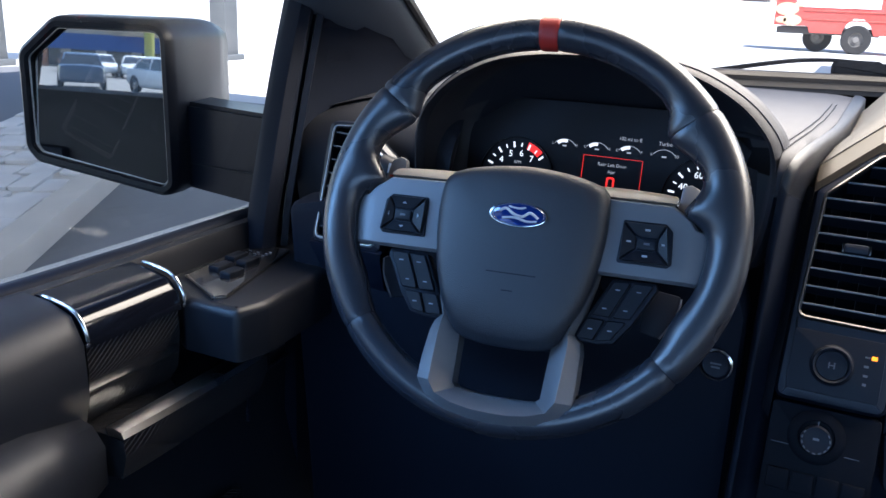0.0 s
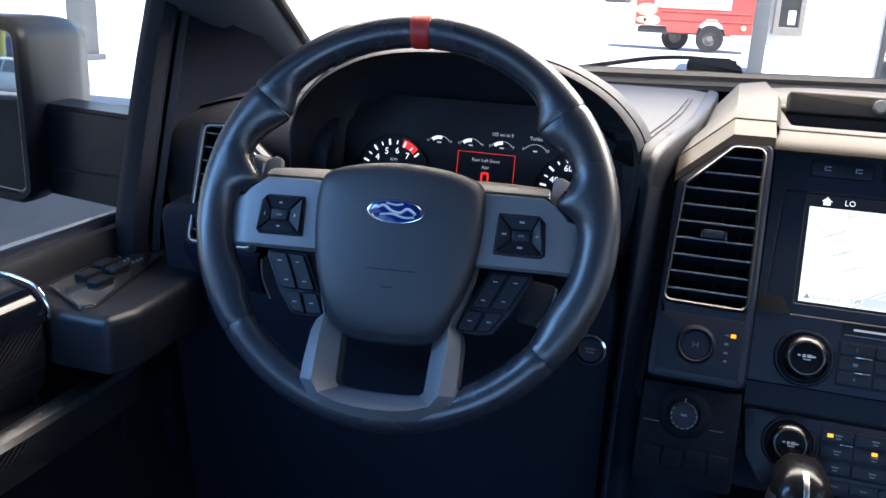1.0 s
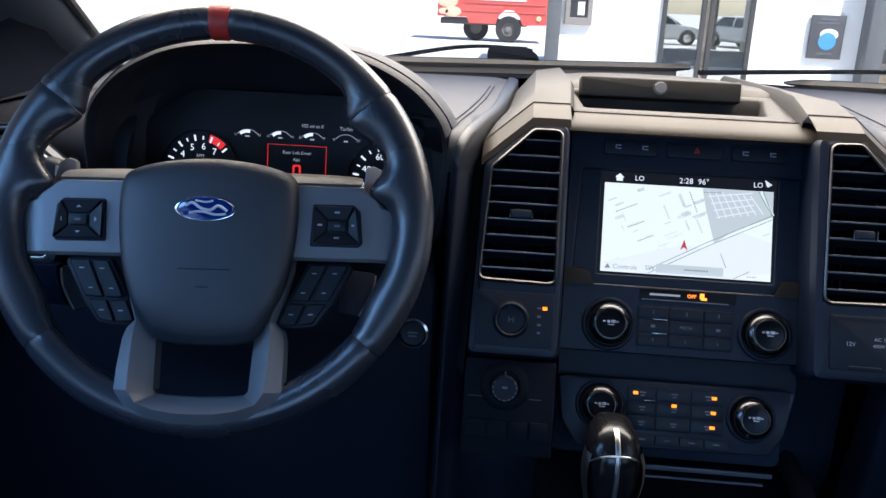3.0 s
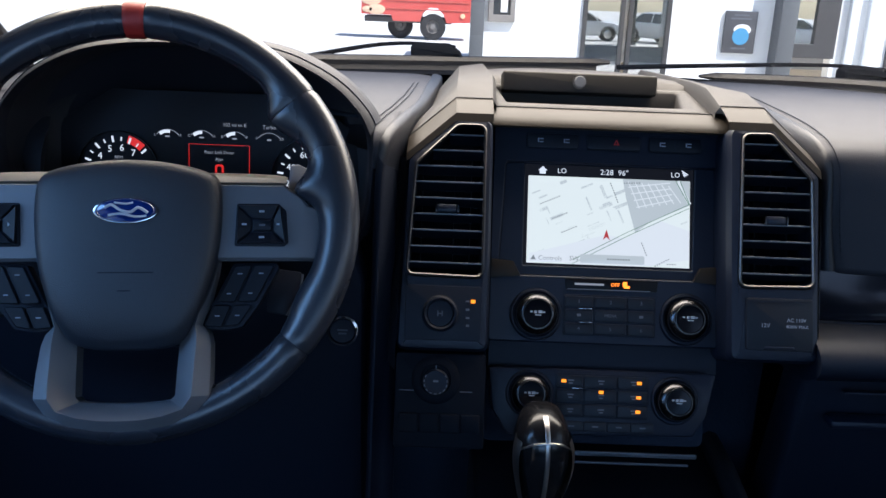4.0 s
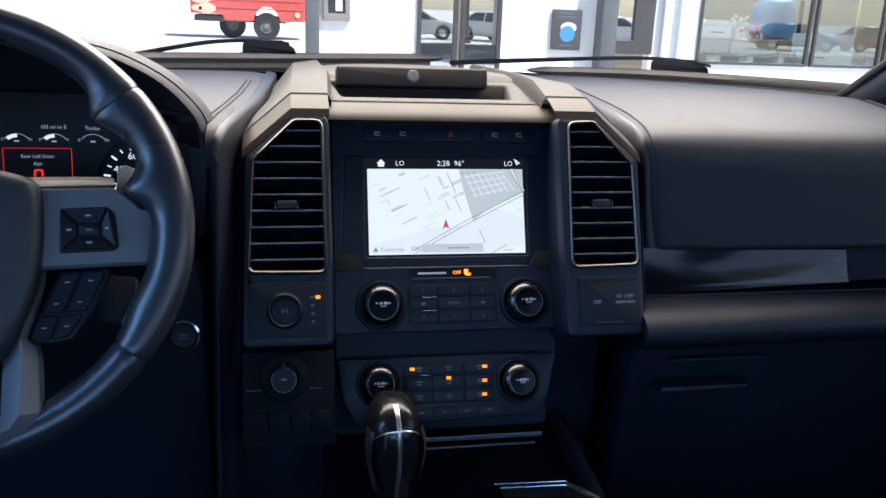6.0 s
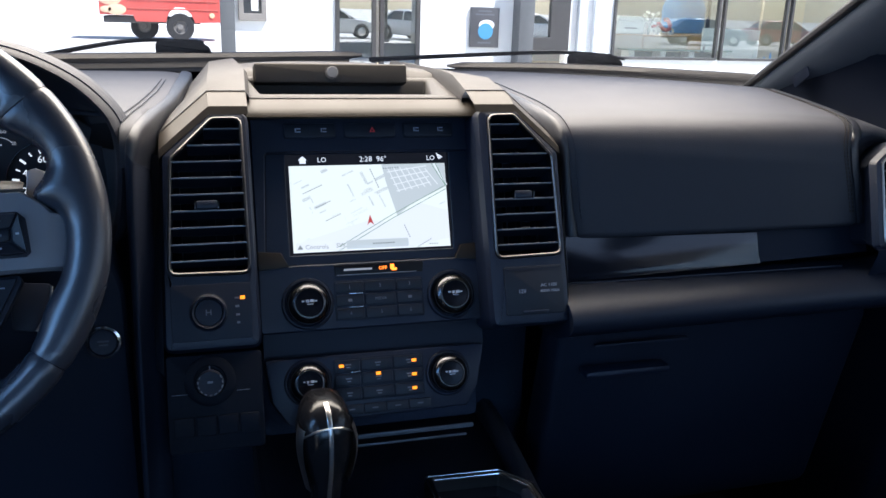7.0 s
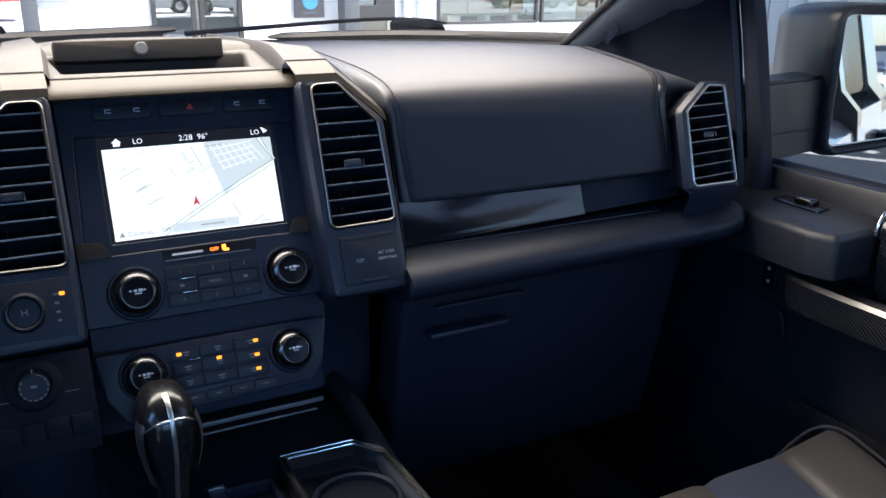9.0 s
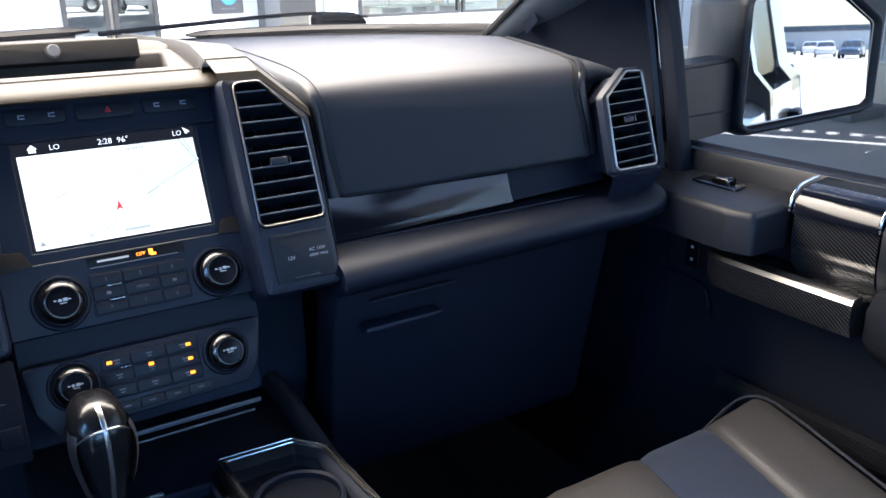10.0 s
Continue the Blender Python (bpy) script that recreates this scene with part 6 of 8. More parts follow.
def shifter():
    ob = thing("gear_shifter", "glossy black gear shifter with metal strips", "gear shifter", m=basis((-0.072, -0.115, 1.02), -6, 4))
    # local: x right, y up, z towards the rear
    bm = bmesh.new()
    secs = []
    for y, w, d, zc in ((0.0, 0.022, 0.020, 0.0), (0.04, 0.019, 0.018, 0.0), (0.075, 0.0165, 0.0185, 0.0), (0.095, 0.0200, 0.021, 0.0), (0.115, 0.0265, 0.026, -0.001), (0.135, 0.0305, 0.029, -0.003), (0.150, 0.0312, 0.030, -0.006), (0.163, 0.0270, 0.028, -0.009), (0.172, 0.0210, 0.022, -0.012), (0.1765, 0.009, 0.012, -0.014)):
        lp = []
        for j in range(24):
            a = 2 * math.pi * j / 24
            cx, cz = math.cos(a), math.sin(a)
            lp.append(Vector((0.84 * w * abs(cx) ** 0.8 * (1 if cx > 0 else -1), y, zc + d * abs(cz) ** 0.8 * (1 if cz > 0 else -1))))
        secs.append(lp)
    rings(bm, secs)
    part("knob", bm, SHIFTBLACK, ob, "glossy black knob", 60)
    bm = bmesh.new()
    strip = [(0.0, 0.045, 0.0187), (0.0, 0.075, 0.0190), (0.0, 0.095, 0.0215), (0.0, 0.115, 0.0255), (0.0, 0.135, 0.0265), (0.0, 0.150, 0.0248), (0.0, 0.163, 0.0198), (0.0, 0.172, 0.0108), (0.0, 0.1765, -0.002)]
    rings(bm, [[Vector((dx, y, z + o)) for dx, o in ((-0.0022, 0), (-0.0012, 0.0008), (0.0012, 0.0008), (0.0022, 0))] for _, y, z in smooth_path(strip, 4)], closed=False, cap=False)
    part("centre_strip", bm, TRIMMETAL, ob, "bright centre strip")
    for s in (-1, 1):
        bm = bmesh.new()
        pts = smooth_path([(s * 0.0178, 0.094, 0.008), (s * 0.0218, 0.112, 0.011), (s * 0.0250, 0.130, 0.010), (s * 0.0252, 0.146, 0.006), (s * 0.0225, 0.157, 0.001)], 5)
        rings(bm, [[p + Vector((s * 0.0008, 0, -0.010)), p + Vector((s * 0.0028, 0, -0.004)), p + Vector((s * 0.0026, 0, 0.004)), p + Vector((-s * 0.0010, 0, 0.011))] for p in pts], closed=False, cap=False)
        part("side_strip", bm, TRIMMETAL, ob, "bright side strip", 60)
    bm = bmesh.new()
    tube(bm, smooth_path([(-0.0220, 0.1500, 0.0120), (-0.0125, 0.1590, 0.0185), (0.0, 0.1615, 0.0205), (0.0125, 0.1590, 0.0185), (0.0220, 0.1500, 0.0120)], 5), 0.0012, 8)
    part("brow_line", bm, TRIMMETAL, ob, "bright brow line")
    bm = bmesh.new()
    box(bm, (0.012, 0.0018, 0.0008), (0, 0.066, 0.0205))
    box(bm, (0.007, 0.0016, 0.0008), (-0.001, 0.071, 0.0205))
    box(bm, (0.0018, 0.008, 0.0008), (0.003, 0.068, 0.0205))
    part("print", bm, MARK, ob)
    bm = bmesh.new()
    lathe(bm, [(0.045, -0.005), (0.045, 0.006), (0.038, 0.012), (0.024, 0.016), (0.021, 0.03)], 28, Matrix.Rotation(radians(-90), 4, "X"))
    part("boot", bm, BLACK, ob, "dark boot")


# ---------------------------------------------------------------- seat
def seat():
    ob = thing("passenger_seat", "grey leather front seat with navy suede inserts", "seat", (0.49, -0.5, 0.62))
    inv = Matrix.Translation((-0.49, 0.5, -0.62))

    def zed(x, y):
        t = (x - 0.49) / 0.22
        crown = 0.030 * max(0.0, abs(t) - 0.45) ** 1.2 if abs(t) > 0.45 else 0.0
        front = min(1.0, max(0.0, (-0.192 - y) / 0.05))
        return 0.925 + 0.072 * math.sin(front * math.pi / 2) + crown - 0.05 * max(0.0, -0.30 - y)

    def strip(x0, x1, mat, label, name):
        bm = bmesh.new()
        n, mth = 8, 20
        secs = []
        for i in range(n + 1):
            t = i / n
            edge = min(t, 1 - t)
            sink = 0.006 * max(0, 1 - edge * 6) ** 2
            sec = []
            for j in range(mth + 1):
                y = -0.192 - 0.61 * (j / mth) ** 1.7
                x = x0 + (x1 - x0) * t
                xx = x - 0.27 * max(0.0, -(y + 0.22)) * (1.0 if x > 0.45 else 0.7)
                sec.append((xx, y, zed(x, y) - sink))
            sec += [(sec[-1][0], -0.80, 0.70), (sec[0][0], -0.192, 0.70)]
            secs.append(sec)
        loft_x(bm, secs)
        bmesh.ops.transform(bm, matrix=inv, verts=bm.verts)
        return part(name, bm, mat, ob, label, 60)

    strip(0.245, 0.352, BLUESUEDE, "navy suede insert", "insert")
    strip(0.353, 0.500, SEATLEATHER, "grey leather panel", "centre_panel")
    strip(0.501, 0.617, BLUESUEDE, "navy suede insert", "insert")
    strip(0.618, 0.716, SEATLEATHER, "grey leather side bolster", "bolster")
    bm = bmesh.new()
    pp = [Vector((0.650, -0.198, zed(0.65, -0.205))), Vector((0.694, -0.212, zed(0.70, -0.225) - 0.002)), Vector((0.706, -0.245, zed(0.712, -0.25) + 0.001))]
    for j in range(8):
        y = -0.30 - j * 0.05
        pp.append(Vector((0.716 - 0.27 * max(0.0, -(y + 0.22)), y, zed(0.716, y) + 0.0005)))
    tube(bm, smooth_path(pp, 3), 0.0020, 6)
    bmesh.ops.transform(bm, matrix=inv, verts=bm.verts)
    part("piping", bm, DASH, ob, "dark piping")
    bm = bmesh.new()
    box(bm, (0.40, 0.5, 0.12), (0.48, -0.55, 0.68), 0.01)
    bmesh.ops.transform(bm, matrix=inv, verts=bm.verts)
    part("base", bm, BLACK, ob)


# ---------------------------------------------------------------- doors and mirrors
def door(s):
    ob = thing("door_1" if s < 0 else "door_2", "dark leather door panel with carbon trim and metal grab handle", "door", (0.84 * s, -0.4, 1.0), "front doors", "structure")
    inv = Matrix.Translation((-0.84 * s, 0.4, -1.0))

    def add(name, bm, mat, label="", sharp=45, par=None):
        if s < 0:
            bmesh.ops.transform(bm, matrix=Matrix.Diagonal((-1, 1, 1, 1)), verts=bm.verts)
        bmesh.ops.transform(bm, matrix=inv, verts=bm.verts)
        return part(name, bm, mat, par or ob, label, sharp)

    # inner panel
    bm = bmesh.new()
    prof = [(0.842, 1.280), (0.838, 1.286), (0.830, 1.284), (0.826, 1.275), (0.820, 1.24), (0.812, 1.20), (0.825, 1.15), (0.83, 1.0), (0.81, 0.92), (0.80, 0.75), (0.80, 0.66), (0.87, 0.66), (0.87, 1.28)]
    rings(bm, [[Vector((x + (0.02 if y > 0.1 else 0), y, z)) for x, z in prof] for y in (0.16, 0.05, -0.1, -0.3, -0.6, -0.9, -1.02)])
    add("inner_panel", bm, LEATHER, "dark leather inner panel", 50)
    # window sill seal
    bm = bmesh.new()
    sill = [Vector((0.852, 0.06, 1.287)), Vector((0.852, -0.30, 1.286)), Vector((0.852, -0.98, 1.298))]
    rings(bm, [[p + Vector((dx, 0, dz)) for dx, dz in ((-0.012, -0.02), (-0.012, 0.0), (-0.004, 0.005), (0.012, 0.002), (0.03, -0.012), (0.03, -0.03))] for p in smooth_path(sill, 4)])
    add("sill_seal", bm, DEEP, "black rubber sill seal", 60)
    # window frame: front upright, top rail and rear upright
    bm = bmesh.new()
    dy = 0.020 * s
    rake = 0.0 if s > 0 else 0.10
    fr = smooth_path([(0.806, -0.005 + dy, 1.25), (0.803, 0.002 + dy, 1.31), (0.800, 0.028 + dy + rake * 0.12, 1.45), (0.799, 0.050 + dy + rake * 0.22, 1.545), (0.796, 0.064 + dy + rake * 0.30, 1.62)], 4) + smooth_path([(0.775, 0.02, 1.69), (0.740, -0.18, 1.775), (0.718, -0.40, 1.82), (0.712, -0.80, 1.835), (0.72, -1.0, 1.83)], 4)
    rings(bm, [[p + Vector(q) for q in ((-0.008, 0.012, 0), (-0.012, 0.0, 0.0), (-0.005, -0.013, -0.004), (0.012, -0.015, -0.006), (0.03, 0.0, 0.0), (0.03, 0.02, 0.005), (0.0, 0.020, 0.005))] for p in fr])
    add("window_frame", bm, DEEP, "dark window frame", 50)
    bm = bmesh.new()
    rings(bm, [[p + Vector((-0.010, 0.018, 0)), p + Vector((-0.016, 0.023, 0)), p + Vector((-0.012, 0.030, 0)), p + Vector((0.0, 0.030, 0))] for p in fr[:17]])
    add("door_seal", bm, PLASTIC, "grey rubber door seal", 60)
    # sail panel between pillar and window
    bm = bmesh.new()
    rings(bm, [[(0.832, 0.055 + dy, 1.24), (0.832, 0.24, 1.24), (0.835, 0.26, 1.43), (0.832, 0.14 + dy, 1.64), (0.832, 0.105 + dy, 1.50)], [(0.85, 0.045 + dy, 1.24), (0.83, 0.24, 1.24), (0.84, 0.26, 1.43), (0.82, 0.11 + dy, 1.64), (0.82, 0.085 + dy, 1.50)]])
    add("sail_panel", bm, BLACK, "dark sail panel", 30)
    # glass
    bm = bmesh.new()
    bm.faces.new([bm.verts.new(p) for p in [(0.862, 0.05, 1.29), (0.862, -1.0, 1.29), (0.775, -1.0, 1.82), (0.775, -0.35, 1.81), (0.81, 0.09, 1.60), (0.838, 0.08, 1.46)]])
    g = add("pane", bm, GLASS, "clear side glass")
    g.visible_shadow = False
    # front pod with the window switches
    bm = bmesh.new()
    top = rounded([(0.835, 0.10), (0.735, 0.07), (0.700, 0.0), (0.688, -0.17), (0.698, -0.208), (0.765, -0.208), (0.835, -0.165)], 0.010)
    prism(bm, top, 1.198, 1.254, 0.010, steps=3)
    add("switch_pod", bm, LEATHER, "leather switch pod", 50)
    z = 1.2542
    if s < 0:
        bm = bmesh.new()
        prism(bm, rounded([(0.728, -0.186), (0.738, -0.197), (0.806, -0.160), (0.818, -0.060), (0.790, -0.025), (0.770, -0.022)], 0.005), z - 0.004, z + 0.004, 0.0015)
        add("switch_plate", bm, CARBON, "carbon switch plate")
        for k, (x, y) in enumerate(((0.764, -0.135), (0.788, -0.125), (0.775, -0.095), (0.797, -0.088))):
            bm = bmesh.new()
            box(bm, (0.016, 0.026, 0.010), (x, y, z + 0.006), 0.003)
            add("window_switch", bm, KEYPAD, "black window switch")
        bm = bmesh.new()
        for k in range(7):
            box(bm, (0.004, 0.0012, 0.0004), (0.780 + (k % 3) * 0.012, -0.062 + (k // 3) * 0.007, z + 0.0046))
        add("print", bm, MARK, "")
        bm = bmesh.new()
        tube(bm, [(0.738, -0.1965, z + 0.003), (0.805, -0.1605, z + 0.003)], 0.0020, 6)
        add("plate_edge", bm, CHROME, "bright edge")
    else:
        bm = bmesh.new()
        prism(bm, rounded([(0.762, -0.125), (0.796, -0.118), (0.800, -0.040), (0.768, -0.044)], 0.005), z - 0.004, z + 0.003, 0.001)
        add("switch_plate", bm, GLOSS, "glossy switch plate")
        bm = bmesh.new()
        box(bm, (0.018, 0.030, 0.012), (0.782, -0.090, z + 0.006), 0.004, seg=3)
        add("window_switch", bm, DARKCHROME, "metal-look window switch")
    # arched grip: gloss top, bright edges, carbon face
    bm = bmesh.new()
    rings(bm, [[Vector((x, y, zz)) for x, zz in ((0.840, 1.284), (0.800, 1.281), (0.778, 1.275), (0.766, 1.262), (0.763, 1.245), (0.80, 1.238), (0.840, 1.238))] for y in (-0.214, -0.225, -0.27, -0.31, -0.328)])
    add("grip_top", bm, GLOSS, "glossy black grip cap", 40)
    bm = bmesh.new()
    rings(bm, [[Vector((x, y, zz)) for x, zz in ((0.835, 1.244), (0.769, 1.244), (0.767, 1.22), (0.772, 1.18), (0.80, 1.14), (0.835, 1.12))] for y in (-0.214, -0.27, -0.328)])
    add("grip_face", bm, CARBON, "carbon fibre grip face", 40)
    for y in (-0.211, -0.331):
        bm = bmesh.new()
        path = smooth_path([(0.815, y, 1.285), (0.800, y, 1.284), (0.776, y, 1.278), (0.763, y, 1.262), (0.7615, y, 1.247)], 4)
        tube(bm, path, 0.0020, 8)
        add("bright_edge", bm, CHROME, "bright metal edge")
    # pull bar
    bm = bmesh.new()
    bar = smooth_path([(0.772, -0.096, 1.166), (0.752, -0.104, 1.168), (0.741, -0.14, 1.168), (0.738, -0.22, 1.168), (0.736, -0.29, 1.168), (0.738, -0.330, 1.167)], 4)
    rings(bm, [[p + Vector(q) for q in ((0.012, 0, 0.004), (0.004, 0, 0.0055), (-0.007, 0, 0.003), (-0.010, 0, -0.003), (-0.004, 0, -0.006), (0.010, 0, -0.004))] for p in bar])
    add("pull_bar", bm, TRIMMETAL, "satin metal pull bar", 50)
    bm = bmesh.new()
    rings(bm, [[p + Vector(q) for q in ((0.02, 0, -0.004), (-0.009, 0, -0.004), (-0.011, 0, -0.022), (-0.004, 0, -0.045), (0.06, 0, -0.050), (0.06, 0, -0.006))] for p in bar])
    add("pull_face", bm, CARBON, "carbon lower face", 50)
    # leather upper bolster and armrest behind the grip
    bm = bmesh.new()
    secs = []
    for j in range(12):
        y = -0.334 - j * 0.055
        k = 1 - 0.06 * max(0, 1 - j / 1.5) ** 2
        secs.append([Vector((0.845 - (0.845 - x) * k, y, 1.22 + (zz - 1.22) * (0.9 + 0.1 * k))) for x, zz in ((0.84, 1.286), (0.80, 1.284), (0.772, 1.275), (0.758, 1.25), (0.757, 1.20), (0.768, 1.155), (0.80, 1.13), (0.84, 1.12))])
    rings(bm, secs)
    add("upper_bolster", bm, LEATHER, "padded leather bolster", 70)
    bm = bmesh.new()
    secs = []
    for j in range(12):
        y = -0.343 - j * 0.06
        k = 1 - 0.24 * max(0, 1 - j / 2.0) ** 2
        secs.append([Vector((0.83 - (0.83 - x) * k, y, 1.12 + (zz - 1.12) * k)) for x, zz in ((0.83, 1.200), (0.76, 1.203), (0.726, 1.196), (0.708, 1.174), (0.708, 1.125), (0.74, 1.085), (0.83, 1.06))])
    rings(bm, secs)
    add("armrest", bm, LEATHER, "padded leather armrest", 70)
    # lock switch
    bm = bmesh.new()
    prism(bm, rounded(rect(-0.013, 0.013, -0.024, 0.024), 0.004), 0, 0.006, 0.002, Matrix.Translation((0.826, -0.012, 1.125)) @ Matrix(((0, 0, -1, 0), (1, 0, 0, 0), (0, 1, 0, 0), (0, 0, 0, 1))))
    add("lock_switch", bm, GLOSS, "black lock switch with bright rim")
    bm = bmesh.new()
    for dz in (0.010, -0.010):
        box(bm, (0.001, 0.005, 0.005), (0.8195, -0.012, 1.125 + dz), 0.0004)
    add("print", bm, MARK, "")
    # map pocket edge and lower carbon strip
    bm = bmesh.new()
    tube(bm, smooth_path([(0.826, 0.10, 1.085), (0.822, 0.02, 1.084), (0.818, -0.035, 1.080), (0.816, -0.052, 1.062), (0.816, -0.054, 1.03)], 5), 0.0025, 6)
    add("pocket_edge", bm, PLASTIC, "pocket edge")
    bm = bmesh.new()
    rings(bm, [[Vector((x, y, zz)) for x, zz in ((0.80, 0.966), (0.79, 0.962), (0.788, 0.935), (0.80, 0.92))] for y in (-0.10, -0.25, -0.60)])
    add("lower_strip", bm, CARBON, "carbon lower strip")
    # outside skin
    bm = bmesh.new()
    prof = [(0.880, 1.266), (0.985, 1.245), (1.030, 1.215), (1.055, 1.05), (1.058, 0.85), (1.045, 0.60), (1.02, 0.50), (0.88, 0.50)]
    rings(bm, [[Vector((x, y, z)) for x, z in prof] for y in (0.25, -0.2, -0.6, -1.04)])
    add("outer_skin", bm, PAINT, "dark metallic outer skin", 40)
    bm = bmesh.new()
    box(bm, (0.045, 0.20, 0.045), (1.065, -0.90, 1.12), 0.012)
    add("outer_handle", bm, BLACK, "black outer handle")
    return ob


def side_mirror(s):
    ob = thing("side_mirror", "black square door mirror with mirror glass", "door mirror", (s * 1.08, 0.1, 1.38), "door mirrors")
    inv = Matrix.Translation((-1.08 * s, -0.1, -1.38))
    d = Vector((0.205, -0.055, 0)).normalized()
    n = Vector((-d.y, d.x, 0))
    n = -n if n.y > 0 else n
    org = Vector((1.085, 0.105, 0))

    def at(a, z, back=0.0):
        return org + d * a - n * back + Vector((0, 0, z))

    def add(name, bm, mat, label="", sharp=45, par=None):
        if s < 0:
            bmesh.ops.transform(bm, matrix=Matrix.Diagonal((-1, 1, 1, 1)), verts=bm.verts)
        bmesh.ops.transform(bm, matrix=inv, verts=bm.verts)
        return part(name, bm, mat, par or ob, label, sharp)

    gl = [(0.0, 1.490), (0.160, 1.489), (0.212, 1.447), (0.214, 1.318), (0.205, 1.308), (0.006, 1.274), (0.0, 1.279)]
    gl = ccw(rounded(gl, [0.012, 0.01, 0.012, 0.008, 0.008, 0.006, 0.006], 3))
    # the glass is turned within its housing
    turn = radians(14.2 if s > 0 else -1.0)
    lean = math.tan(radians(2.6))
    deep = 0.005
    bm = bmesh.new()
    rings(bm, [[at(0.10 + (a - 0.10) * math.cos(turn), z, b + deep - (a - 0.10) * math.sin(turn) + (z - 1.385) * lean) for a, z in grow(gl, 0.006)] for b in (0.006, 0.0)])
    add("mirror_glass", bm, MIRRORGLASS, "mirror glass")
    bm = bmesh.new()
    lay = [(0.004, 0.040), (0.002, -0.002), (0.005, -0.007), (0.012, -0.008), (0.018, -0.002), (0.020, 0.010)]
    loops = [[at(a, z, b - (a - 0.10) * math.sin(turn) * 0.9) for a, z in grow(gl, g)] for g, b in lay]
    c = Vector((0.105, 1.385))
    for k, b in ((1.01, 0.04), (1.0, 0.10), (0.97, 0.15), (0.88, 0.20), (0.62, 0.235), (0.15, 0.245)):
        loops.append([at(c.x + (p[0] - c.x) * k - 0.02 * (1 - k), c.y + (p[1] - c.y) * k + 0.02 * (1 - k), b) for p in grow(gl, 0.020)])
    rings(bm, loops)
    add("housing", bm, HOUSING, "black moulded housing", 50)
    bm = bmesh.new()
    rings(bm, [[at(a, z, b - (a - 0.10) * math.sin(turn) * 0.9) for a, z in grow(gl, g)] for g, b in ((0.001, -0.001), (0.003, -0.0012), (0.003, 0.002), (0.001, 0.002))], wrap=True)
    add("glass_edge", bm, TRIMMETAL, "thin pale edge")
    # arm to the door
    bm = bmesh.new()
    A = [at(0.02, 1.392, 0.05), at(0.02, 1.392, 0.13), at(0.02, 1.262, 0.13), at(0.02, 1.262, 0.05)]
    B = [Vector((0.86, 0.105, 1.392)), Vector((0.86, 0.20, 1.385)), Vector((0.86, 0.20, 1.268)), Vector((0.86, 0.105, 1.258))]
    rings(bm, [A, [p.lerp(q, 0.3) for p, q in zip(A, B)], [p.lerp(q, 0.7) for p, q in zip(A, B)], B])
    bmesh.ops.bevel(bm, geom=bm.edges[:], offset=0.006, segments=2, affect="EDGES")
    add("arm", bm, HOUSING, "black mirror arm", 50)
    bm = bmesh.new()
    tube(bm, [Vector((0.868, 0.1035, 1.308)), at(0.02, 1.300, 0.049)], 0.0015, 5)
    add("arm_seam", bm, RUBBER)
    return ob


# ---------------------------------------------------------------- outside of the truck
def wiper(points, blade, cover, label):
    """Arm along points, blade between two ends, and a moulded cover from x0 to x1 at the arm's end."""
    ob = thing("wiper", label, "wiper", points[0], "windscreen wipers")
    inv = Matrix.Translation(-Vector(points[0]))

    def add(name, bm, mat, lab, sharp=50):
        bmesh.ops.transform(bm, matrix=inv, verts=bm.verts)
        return part(name, bm, mat, ob, lab, sharp)

    bm = bmesh.new()
    line = smooth_path(points, 5)
    n = len(line)
    rings(bm, [[p + Vector(q) * (0.7 + 0.6 * (1 - i / n)) for q in ((0, -0.008, -0.0035), (0, -0.009, 0.001), (0, -0.004, 0.0032), (0, 0.006, 0.0026), (0, 0.008, -0.003))] for i, p in enumerate(line)])
    add("arm", bm, COWL, "black wiper arm")
    bar = smooth_path(blade, 6)
    on = lambda t: bar[min(len(bar) - 1, int(round(t * (len(bar) - 1))))]
    bm = bmesh.new()
    rings(bm, [[on(t) + Vector((0, y, z * k)) for y, z in ((-0.007, -0.007), (-0.011, -0.001), (-0.007, 0.006), (0.003, 0.0075), (0.010, 0.003), (0.008, -0.007))] for t, k in [(i / 24, 0.35 if i == 0 else 0.5 if i == 24 else 1.0) for i in range(25)]])
    bl = add("blade", bm, RUBBER, "black rubber blade")
    bm = bmesh.new()
    rings(bm, [[on(t) + Vector((0, y, z)) for y, z in ((-0.003, -0.006), (-0.003, -0.018), (0.002, -0.018), (0.002, -0.006))] for t in [i / 24 for i in range(1, 24)]])
    bmesh.ops.transform(bm, matrix=inv, verts=bm.verts)
    part("squeegee", bm, RUBBER, bl, "thin wiping edge")
    x0, x1, y, z = cover
    w = x1 - x0
    bm = bmesh.new()
    prism(bm, rounded([(x0, z - 0.013), (x1 + 0.006, z - 0.013), (x1, z - 0.002), (x1 - 0.22 * w, z + 0.0105), (x0 + 0.10 * w, z + 0.0105), (x0, z + 0.004)], 0.005, 3), -0.018, 0.018, 0.006, Matrix.Translation((0, y, 0)) @ Matrix.Rotation(radians(90), 4, "X"))
    add("pivot_cover", bm, COWL, "moulded pivot cover")


